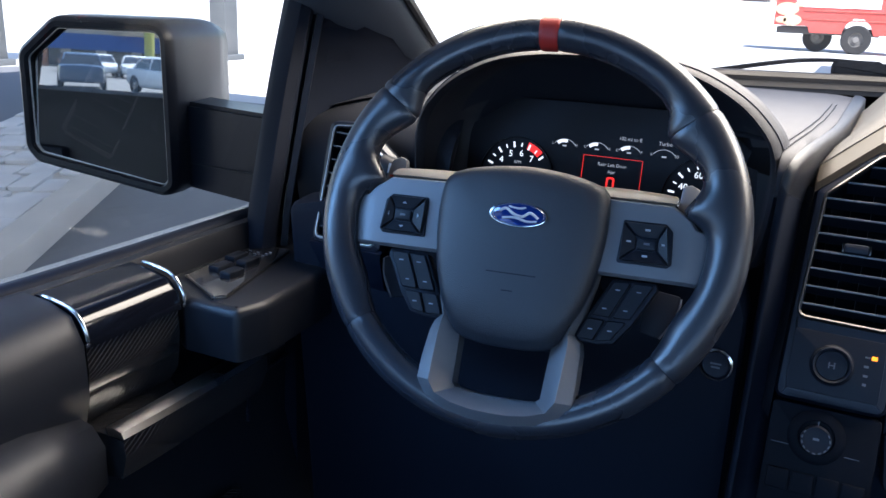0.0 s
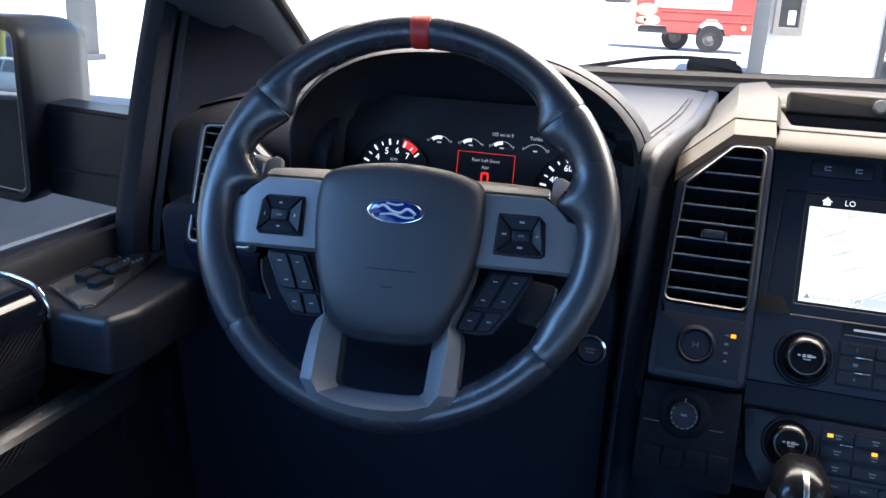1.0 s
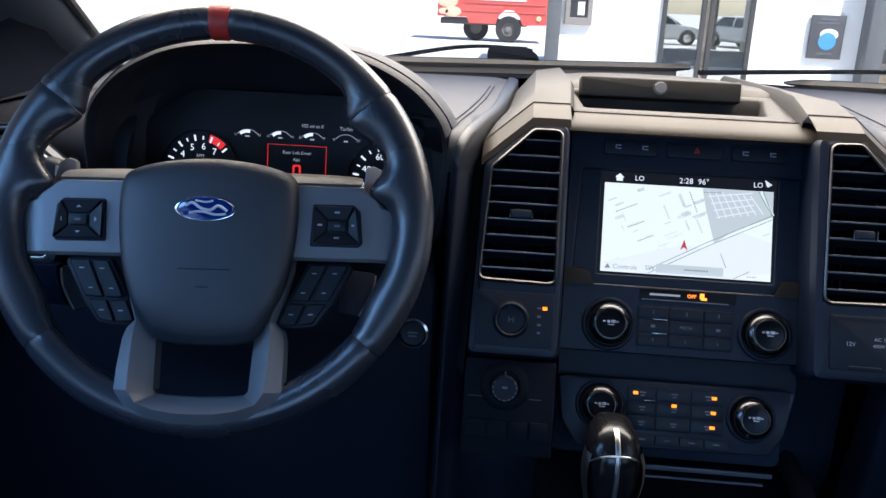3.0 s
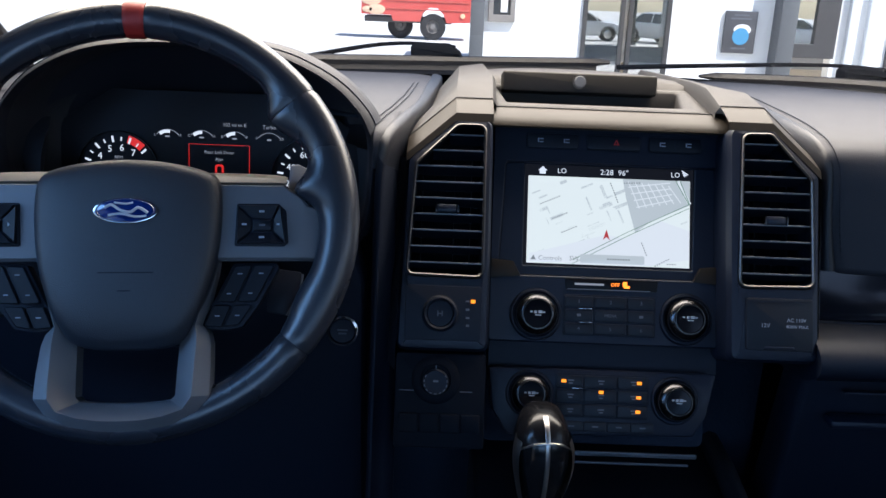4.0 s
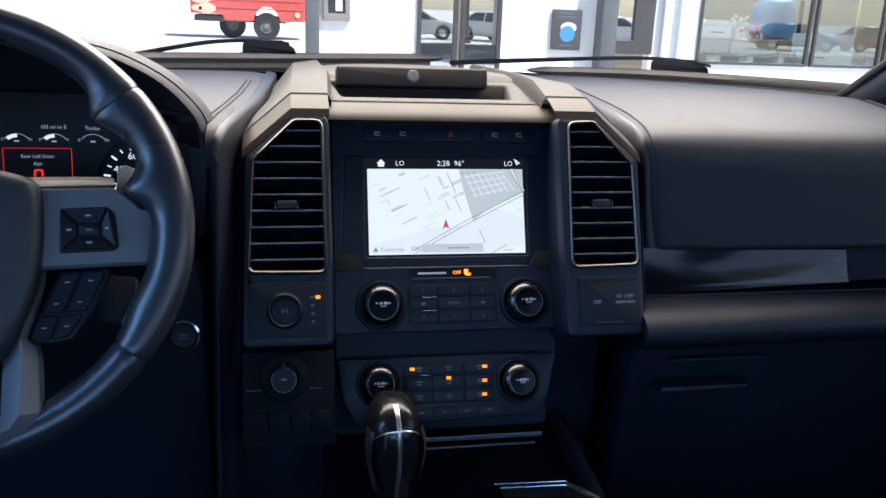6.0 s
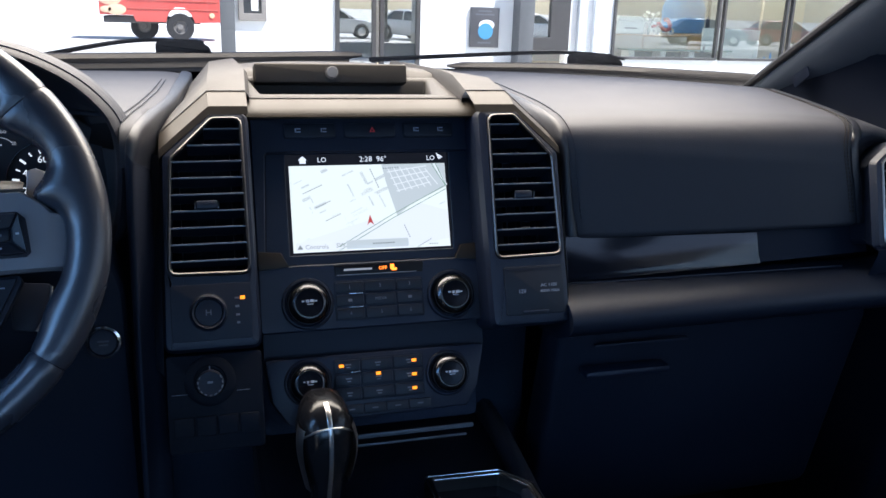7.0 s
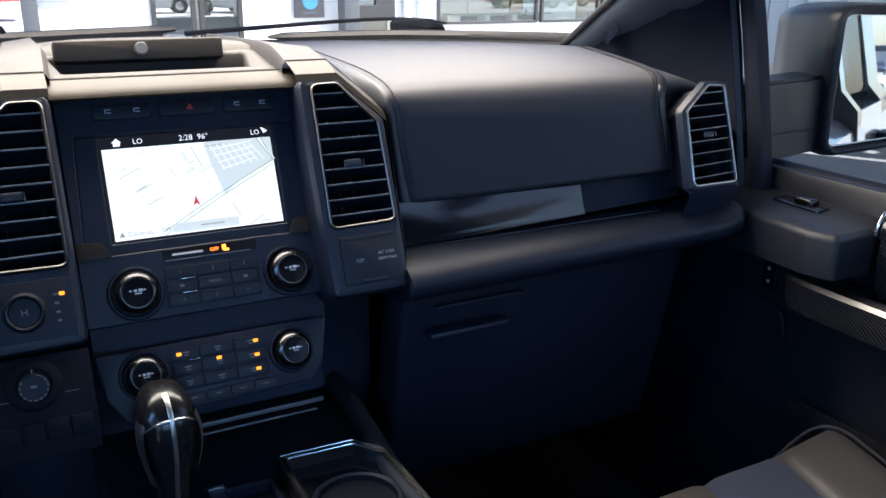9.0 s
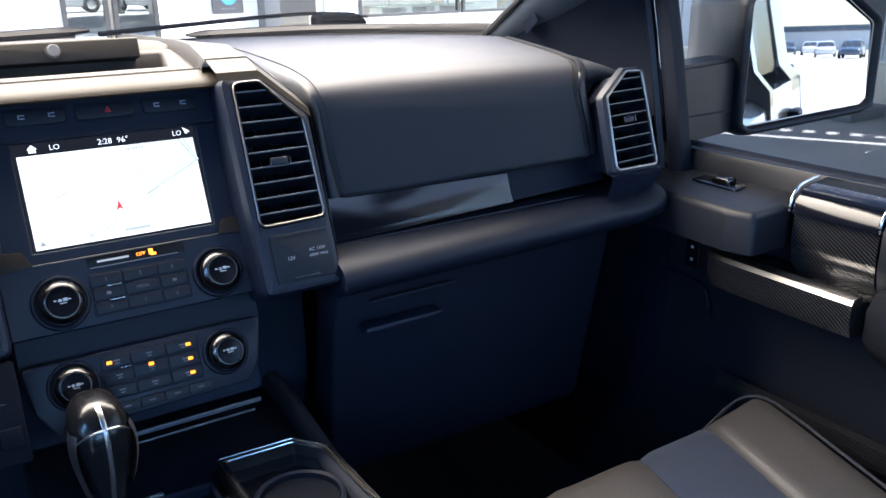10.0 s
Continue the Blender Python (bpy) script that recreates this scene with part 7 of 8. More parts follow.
def truck_front():
    ob = thing("pickup_truck", "dark metallic pickup truck bonnet, cowl and flanks", "truck", (0, 1.2, 1.2))
    inv = Matrix.Translation((0, -1.2, -1.2))
    bm = bmesh.new()
    rings(bm, [[(0.95 * s / 8, y - k * (s / 8) ** 2, z - 0.010 * (s / 8) ** 2) for s in range(-8, 9)] for y, k, z in ((0.735, 0.50, 1.428), (0.775, 0.48, 1.438), (0.80, 0.30, 1.432), (0.82, 0.10, 1.395))], closed=False, cap=False)
    bmesh.ops.transform(bm, matrix=inv, verts=bm.verts)
    part("cowl", bm, COWL, ob, "black plastic cowl", 60)
    bm = bmesh.new()
    rings(bm, [[(0.95 * s / 8, y - 0.10 * (s / 8) ** 2, z - 0.06 * (s / 8) ** 4 + (0.02 if abs(s) in (4, 5) else 0)) for s in range(-8, 9)] for y, z in ((0.80, 1.385), (1.2, 1.365), (1.6, 1.33), (1.85, 1.27), (1.92, 1.1))], closed=False, cap=False)
    bmesh.ops.transform(bm, matrix=inv, verts=bm.verts)
    part("bonnet", bm, PAINT, ob, "dark painted bonnet", 60)
    # rear side of the cab and bed, seen in the mirrors
    for s in (-1, 1):
        bm = bmesh.new()
        prof = [(0.78, 1.86), (0.86, 1.82), (0.91, 1.70), (0.985, 1.33), (1.035, 1.27), (1.06, 1.0), (1.05, 0.60), (1.02, 0.5), (0.86, 0.5), (0.84, 1.27), (0.78, 1.68)]
        rings(bm, [[Vector((s * x, y, z)) for x, z in prof] for y in (-1.05, -1.16)])
        rings(bm, [[Vector((s * x, y, z)) for x, z in prof] for y in (-1.95, -2.45)])
        low = [p for p in prof if p[1] < 1.31]
        if s > 0:
            rings(bm, [[Vector((s * x, y, z)) for x, z in low] for y in (-1.16, -1.95)])
        low2 = [(x, min(z, 1.27)) for x, z in low]
        rings(bm, [[Vector((s * x, y, z)) for x, z in low2] for y in (-2.5, -3.9)])
        bmesh.ops.transform(bm, matrix=inv, verts=bm.verts)
        part("rear_flank", bm, PAINT, ob, "dark painted flank", 40)
        if s > 0:
            bm = bmesh.new()
            bm.faces.new([bm.verts.new(p) for p in [(0.980, -1.15, 1.31), (0.980, -1.96, 1.31), (0.890, -1.96, 1.77), (0.890, -1.15, 1.77)]])
            bmesh.ops.transform(bm, matrix=inv, verts=bm.verts)
            pane = part("rear_pane", bm, GLASS, ob, "clear rear side glass")
            pane.visible_shadow = False
            bm = bmesh.new()
            box(bm, (0.04, 0.20, 0.045), (1.065, -1.86, 1.14), 0.012)
            bmesh.ops.transform(bm, matrix=inv, verts=bm.verts)
            part("rear_handle", bm, BLACK, ob, "black door handle")

    # load bed, tailgate, roof skin and wheels
    bm = bmesh.new()
    box(bm, (1.80, 1.45, 0.06), (0, -3.22, 0.80))
    box(bm, (1.80, 0.06, 0.50), (0, -2.53, 1.02))
    bmesh.ops.transform(bm, matrix=inv, verts=bm.verts)
    part("load_bed", bm, BLACK, ob, "black load bed")
    bm = bmesh.new()
    box(bm, (1.84, 0.07, 0.62), (0, -3.93, 0.98), 0.02)
    bmesh.ops.transform(bm, matrix=inv, verts=bm.verts)
    part("tailgate", bm, PAINT, ob, "dark painted tailgate")
    bm = bmesh.new()
    rings(bm, [[(0.74 * k / 6, y, z - 0.06 * (abs(k) / 6) ** 3) for k in range(-6, 7)] for y, z in ((-2.50, 1.93), (-1.6, 1.965), (-0.8, 1.965), (-0.24, 1.92))], closed=False, cap=False)
    bmesh.ops.transform(bm, matrix=inv, verts=bm.verts)
    part("roof", bm, PAINT, ob, "dark painted roof", 60)
    for sx in (-1, 1):
        for yy in (1.18, -2.95):
            bm = bmesh.new()
            lathe(bm, [(0.24, -0.10), (0.38, -0.13), (0.415, -0.09), (0.415, 0.09), (0.38, 0.13), (0.24, 0.10)], 32, Matrix.Translation((sx * 0.85, yy, 0.42)) @ Matrix.Rotation(radians(90 * sx), 4, "Y"))
            bmesh.ops.transform(bm, matrix=inv, verts=bm.verts)
            wl = part("wheel", bm, TYRE, ob, "black tyre")
            bm = bmesh.new()
            lathe(bm, [(0.245, 0.09), (0.22, 0.05), (0.10, 0.06), (0.0, 0.07)], 24, Matrix.Translation((sx * 0.85, yy, 0.42)) @ Matrix.Rotation(radians(90 * sx), 4, "Y"))
            bmesh.ops.transform(bm, matrix=inv, verts=bm.verts)
            part("rim", bm, DARKCHROME, wl, "dark alloy rim")
        bm = bmesh.new()
        rings(bm, [[Vector((sx * x, y, z)) for x, z in ((0.93, 1.30), (1.05, 1.22), (1.07, 0.95), (0.93, 0.90))] for y in (0.26, 0.75, 1.60, 1.86)])
        bmesh.ops.transform(bm, matrix=inv, verts=bm.verts)
        part("front_wing", bm, PAINT, ob, "dark painted front wing", 40)


def rear_door():
    """Rear door of the driver's side, standing open; the driver's mirror shows its outer skin."""
    a = math.atan2(-0.40, -0.92)
    m = Matrix.Translation((-0.90, -1.08, 0)) @ Matrix.Rotation(a, 4, "Z")
    ob = thing("door_3", "dark painted rear door standing open", "door", m=m, kind="structure")
    bm = bmesh.new()
    rings(bm, [[Vector((x, y, z)) for y, z in ((-0.03, 1.345), (-0.07, 1.335), (-0.10, 1.27), (-0.115, 1.0), (-0.10, 0.62), (0.03, 0.60), (0.04, 1.0), (0.03, 1.33))] for x in (0.0, 0.3, 0.8, 1.22)])
    part("skin", bm, RUBBER, ob, "dull dark outer skin", 40)
    bm = bmesh.new()
    tube(bm, smooth_path([(0.02, -0.02, 1.33), (0.02, 0.06, 1.72), (0.06, 0.07, 1.80), (1.1, 0.07, 1.80), (1.18, 0.05, 1.70), (1.20, -0.02, 1.33)], 4), 0.025, 8)
    part("window_frame", bm, RUBBER, ob, "dark window frame")
    bm = bmesh.new()
    bm.faces.new([bm.verts.new(p) for p in [(0.03, -0.02, 1.33), (1.2, -0.02, 1.33), (1.15, 0.06, 1.78), (0.05, 0.06, 1.78)]])
    g = part("pane", bm, GLASS, ob, "clear side glass")
    g.visible_shadow = False
    bm = bmesh.new()
    box(bm, (0.20, 0.04, 0.045), (1.05, -0.12, 1.14), 0.012)
    part("handle", bm, BLACK, ob, "black door handle")


# ---------------------------------------------------------------- surroundings
def parked_car(m, mat, label, group="parked cars", length=4.6):
    ob = thing("parked_car", label, "car", m=m, group=group)
    L = length / 2
    def hull(rows, mat, name, par, sharp=40):
        bm = bmesh.new()
        rings(bm, rows)
        return part(name, bm, mat, par, "", sharp)

    # lower body: sections from tail to nose, each (x, half width, low, belt)
    rows = []
    for x, w, z0, z1 in ((-1.0, 0.70, 0.42, 0.80), (-0.985, 0.80, 0.34, 0.92), (-0.90, 0.86, 0.28, 0.98), (-0.55, 0.90, 0.24, 0.97), (0.0, 0.90, 0.22, 0.94), (0.45, 0.90, 0.24, 0.93), (0.70, 0.88, 0.28, 0.88), (0.92, 0.82, 0.30, 0.76), (0.985, 0.74, 0.34, 0.66), (1.0, 0.64, 0.42, 0.58)):
        zm = z0 + (z1 - z0) * 0.62
        half = [(w * 0.90, z0), (w, z0 + 0.10), (w, zm), (w * 0.95, z1 - 0.04), (w * 0.84, z1), (0.0, z1 + 0.03)]
        rows.append([Vector((x * L, y, z)) for y, z in half] + [Vector((x * L, -y, z)) for y, z in reversed(half[:-1])])
    hull(rows, mat, "body", ob, 50)
    # glass house and roof
    glass_rows = [[Vector((xs[0] * L, -w, z)), Vector((xs[1] * L, -w, z)), Vector((xs[1] * L, w, z)), Vector((xs[0] * L, w, z))] for z, xs, w in ((0.92, (-0.80, 0.50), 0.76), (1.10, (-0.72, 0.36), 0.72), (1.36, (-0.54, 0.14), 0.62))]
    hull(glass_rows, CARGLASS, "windows", ob, 30)
    roof_rows = [[Vector((xs[0] * L, -w, z)), Vector((xs[1] * L, -w, z)), Vector((xs[1] * L, w, z)), Vector((xs[0] * L, w, z))] for z, xs, w in ((1.35, (-0.56, 0.16), 0.635), (1.40, (-0.53, 0.12), 0.61), (1.445, (-0.40, 0.02), 0.50))]
    hull(roof_rows, mat, "roof", ob, 50)
    for w in (-1, 1):
        for x0, x1 in ((-0.66, -0.70), (-0.19, -0.18), (0.22, 0.40)):
            bm = bmesh.new()
            tube(bm, [(x1 * L, w * 0.765, 0.95), ((x0 * 0.55 + x1 * 0.45) * L, w * 0.70, 1.16), (min(max(x0, -0.54), 0.14) * L, w * 0.625, 1.37)], 0.035, 6)
            part("window_post", bm, mat, ob)
        for x in (-L * 0.62, L * 0.62):
            bm = bmesh.new()
            lathe(bm, [(0.36, 0.0), (0.37, 0.012), (0.34, 0.016), (0.33, 0.0)], 24, Matrix.Translation((x, w * 0.895, 0.34)) @ Matrix.Rotation(radians(-90 * w), 4, "X"))
            part("wheel_arch", bm, BLACK, ob, "dark wheel arch")
            bm = bmesh.new()
            lathe(bm, [(0.20, 0.0), (0.31, 0.0), (0.33, 0.02), (0.33, 0.17), (0.31, 0.195), (0.20, 0.195)], 24, Matrix.Translation((x, w * 0.72, 0.33)) @ Matrix.Rotation(radians(-90 * w), 4, "X"))
            wl = part("wheel", bm, TYRE, ob)
            bm = bmesh.new()
            lathe(bm, [(0.20, 0.185), (0.19, 0.19), (0.05, 0.17), (0.0, 0.17)], 20, Matrix.Translation((x, w * 0.72, 0.33)) @ Matrix.Rotation(radians(-90 * w), 4, "X"))
            part("rim", bm, CHROME, wl)
        bm = bmesh.new()
        box(bm, (0.04, 0.26, 0.10), (-L * 0.985, w * 0.58, 0.80), 0.02)
        part("tail_light", bm, REDLEATHER, ob, "red tail light")
    for y in (-0.62, 0.62):
        bm = bmesh.new()
        box(bm, (0.10, 0.30, 0.11), (L * 0.955, y, 0.66), 0.03)
        part("headlight", bm, CHROME, ob)
    bm = bmesh.new()
    box(bm, (0.05, 0.9, 0.14), (L * 0.988, 0, 0.50), 0.02)
    part("grille", bm, BLACK, ob)
    return ob


def red_truck():
    ob = thing("red_truck", "red service truck with white side sign on bare ground", "truck", (-2.0, 34.8, 0))
    # local x along the truck, seen from its side
    bm = bmesh.new()
    side = [(-1.62, 0.95), (-1.62, 2.75), (3.0, 2.75), (3.0, 0.75), (1.9, 0.70), (1.75, 1.05), (1.5, 1.28), (1.15, 1.28), (0.9, 1.05), (0.8, 0.72), (-0.3, 0.72), (-0.4, 0.95)]
    rings(bm, [[Vector((x, y, z)) for x, z in side] for y in (0.0, 2.3)])
    part("body", bm, VANRED, ob, "red painted body", 30)
    bm = bmesh.new()
    box(bm, (2.9, 0.02, 0.75), (0.55, -0.012, 2.02))
    part("side_sign", bm, VANWHITE, ob, "white side sign")
    for zz in (1.20, 1.52):
        bm = bmesh.new()
        box(bm, (3.4, 0.03, 0.05), (1.1, -0.015, zz), 0.01)
        part("trim_strip", bm, material("faded red strip", (0.42, 0.08, 0.06), 0.5), ob)
    for x, zz, a in ((-1.20, 1.55, 0.30), (-1.45, 2.0, 0.15), (-1.0, 1.15, 0.26), (-0.75, 1.75, 0.14), (-1.35, 1.15, 0.16)):
        bm = bmesh.new()
        lathe(bm, [(a, 0.0), (a, 0.03), (a * 0.8, 0.04), (0, 0.04)], 16, Matrix.Translation((x, 0, zz)) @ Matrix.Rotation(radians(90), 4, "X") @ Matrix.Diagonal((1.4, 0.8, 1, 1)))
        part("painted_patch", bm, material("faded cream print", (0.60, 0.42, 0.28), 0.6), ob, "faded cream patch")
    for x in (1.33, -0.05):
        bm = bmesh.new()
        lathe(bm, [(0.26, 0.0), (0.50, 0.0), (0.53, 0.04), (0.53, 0.28), (0.50, 0.32), (0.26, 0.32)], 28, Matrix.Translation((x, 0.32 + (0.8 if x < 0 else 0.0), 0.53)) @ Matrix.Rotation(radians(90), 4, "X"))
        wl = part("wheel", bm, TYRE, ob, "black tyre")
        bm = bmesh.new()
        lathe(bm, [(0.27, 0.27), (0.24, 0.22), (0.12, 0.24), (0.10, 0.30), (0.0, 0.30)], 20, Matrix.Translation((x, 0.32 + (0.8 if x < 0 else 0.0), 0.53)) @ Matrix.Rotation(radians(90), 4, "X"))
        part("rim", bm, material("dusty wheel", (0.16, 0.15, 0.14), 0.7), wl, "dusty steel rim")
    bm = bmesh.new()
    lathe(bm, [(0.10, 0), (0.10, 0.04), (0.0, 0.05)], 16, Matrix.Translation((2.55, 0, 1.0)) @ Matrix.Rotation(radians(90), 4, "X"))
    part("reflector", bm, material("amber lamp cover", (0.75, 0.5, 0.3), 0.4), ob, "pale amber reflector")
    bm = bmesh.new()
    box(bm, (3.6, 2.0, 0.25), (0.3, 1.15, 0.78), 0.03)
    part("chassis", bm, FRAMEDARK, ob, "dark chassis")


def ground():
    bm = bmesh.new()
    xs = [-400, -120, -60, -30, -16, -9, -5, -2, 2, 5, 9, 16, 30, 60, 120, 400]
    ys = [-400, -120, -60, -30, -16, -9, -4, 0, 4, 9, 16, 30, 60, 120, 400]
    rings(bm, [[Vector((x, y, 0)) for x in xs] for y in ys], closed=False, cap=False)
    solo("ground", bm, CONCRETE, "pale sun-bleached concrete yard", "ground", kind="structure")
    # asphalt lane on which the truck stands
    bm = bmesh.new()
    prism(bm, [(-70, -170), (-7, -170), (-7, -14), (4, -14), (4, -2.5), (60, -2.5), (60, 8.6), (-8.6, 8.6), (-4.15, 2.05), (-3.2, 0.6), (-3.2, -7.0), (-70, -7.0)], -0.05, 0.008)
    solo("road", bm, ASPHALT, "worn grey asphalt lane", "road", kind="structure")
    # kerb along the planted strip
    a, b = Vector((-4.05, 1.95)), Vector((-11.2, 12.7))
    d = (b - a).normalized()
    nrm = Vector((d.y, -d.x))
    a2 = a - d * 9
    bm = bmesh.new()
    w = 0.22
    rings(bm, [[Vector((*(p + nrm * o), z)) for o, z in ((0.0, -0.02), (0.0, 0.12), (-0.02, 0.15), (-w, 0.15), (-w, -0.02))] for p in [a2.lerp(b, t / 20) for t in range(21)]])
    solo("kerb", bm, KERB, "pale concrete kerb", "kerb", kind="structure")
    # flagstones beside it
    strip_ob = thing("stone_strip", "strip of uneven pale flagstones behind the kerb", "paving", (*a, 0.1), kind="structure")
    random.seed(4)
    inv = Matrix.Translation((-a.x, -a.y, -0.1))
    bm = bmesh.new()
    prism(bm, [tuple(a2 + nrm * -w), tuple(b + nrm * -w), tuple(b + nrm * -1.75), tuple(a2 + nrm * -1.75)], 0.0, 0.100)
    bmesh.ops.transform(bm, matrix=inv, verts=bm.verts)
    part("mortar_bed", bm, KERB, strip_ob)
    t = 4.0
    while t < 16.5:
        o = w + 0.02
        ln = random.uniform(0.25, 0.55)
        while o < 1.70:
            wd = random.uniform(0.16, 0.42)
            wd = min(wd, 1.74 - o)
            l2 = ln * random.uniform(0.75, 1.1)
            sh = random.uniform(-0.08, 0.08)
            c = a2 + d * (t + sh) - nrm * o
            pts = []
            for q, r in ((0, 0), (l2, 0), (l2, wd), (0, wd)):
                pts.append(tuple(c + d * (q + random.uniform(-0.03, 0.03)) - nrm * (r + random.uniform(-0.02, 0.02) - (0.012 if r else -0.012))))
            bm = bmesh.new()
            prism(bm, rounded(ccw(pts), 0.03, 2), 0.09, 0.118 + random.uniform(0, 0.02), 0.008)
            bmesh.ops.transform(bm, matrix=inv, verts=bm.verts)
            part("flagstone", bm, STONE, strip_ob)
            o += wd
        t += ln
    bm = bmesh.new()
    prism(bm, [tuple(a2 + nrm * -1.75), tuple(b + nrm * -1.75), tuple(b + nrm * -5.2 - d * 3.0), tuple(a2 + nrm * -9)], -0.02, 0.09)
    solo("pavement", bm, material("smooth grey paving", (0.12, 0.12, 0.125), 0.8, grain=0.2, grain_scale=40, vary=0.12, vary_scale=1.0), "smooth grey paving", "pavement", kind="structure")


def canopy():
    """Roof over the drive, carried by steel posts; it keeps the truck in shade."""
    ob = thing("canopy", "flat canopy roof over the drive", "canopy", (0, 0, 4.2), kind="structure")
    k = 4.2 / SUN_TO.z
    sh = Vector((SUN_TO.x * k, SUN_TO.y * k))
    # open slots towards the building let through bars of sun
    bm = bmesh.new()
    y0, y1 = -4.6, 9.2 + sh.y
    xl = -12.5 + sh.x
    for xa, xb, ye in ((xl, -1.4, y1), (-1.4, 4.6, 1.2)):
        box(bm, (xb - xa, ye - y0, 0.25), ((xa + xb) / 2, (y0 + ye) / 2, 0.12))
    # slanting slatted edge
    ox, oy, run = 6.57 + sh.x, 4.34 + sh.y, 0.48 / 0.88
    edge_x = lambda y: ox - 0.085 + (oy - y) * run
    prism(bm, [(4.6, y0), (edge_x(y0), y0), (edge_x(y1), y1), (4.6, y1)], 0.08, 0.14)
    along = Matrix.Translation((ox, oy, 0.12)) @ Matrix.Rotation(math.atan2(-0.88, 0.48), 4, "Z")
    for o0, o1 in ((0.045, 0.29), (0.45, 0.72), (0.88, 4.4)):
        box(bm, (15.0, o1 - o0, 0.05), (1.5, (o0 + o1) / 2, 0), m=along)
    for o0, o1 in ((0.29, 0.45), (0.72, 0.88)):
        for q in range(70):
            box(bm, (0.09, o1 - o0, 0.04), (-6.0 + q * 0.21, (o0 + o1) / 2, 0), m=along)
    part("roof_slab", bm, WALLPALE, ob)
    for px, py in ((-12.95, 14.1), (-14.6, 9.6), (8.15, 4.35), (-9.5, -4.2), (8.15, -4.2)):
        bm = bmesh.new()
        box(bm, (0.42, 0.42, 4.4), (px, py, -2.05), 0.01)
        box(bm, (0.60, 0.60, 0.12), (px, py, -4.14), 0.01)
        part("post", bm, WALLGREY, ob, "grey steel post")


def poster():
    ob = thing("wall_poster", "dark poster with a bright blue round print on white wall", "poster", (5.88, 16.98, 1.18))
    bm = bmesh.new()
    box(bm, (0.66, 0.06, 0.84), (0, -0.03, 0), 0.01)
    part("board", bm, POSTERGREY, ob)
    bm = bmesh.new()
    lathe(bm, [(0.17, 0), (0.17, 0.008), (0, 0.008)], 28, Matrix.Translation((0.02, -0.062, -0.08)) @ Matrix.Rotation(radians(90), 4, "X"))
    part("blue_print", bm, POSTERBLUE, ob, "blue round print")
    bm = bmesh.new()
    lathe(bm, [(0.16, 0), (0.16, 0.006), (0, 0.006)], 24, Matrix.Translation((0.04, -0.062, 0.05)) @ Matrix.Rotation(radians(90), 4, "X") @ Matrix.Diagonal((1.1, 0.7, 1, 1)))
    part("white_print", bm, VANWHITE, ob, "white cloud print")
    for z, w in ((0.34, 0.30), (0.27, 0.42), (-0.32, 0.30)):
        bm = bmesh.new()
        box(bm, (w, 0.004, 0.035), (0.0, -0.063, z))
        part("print_bar", bm, DIMMARK, ob)


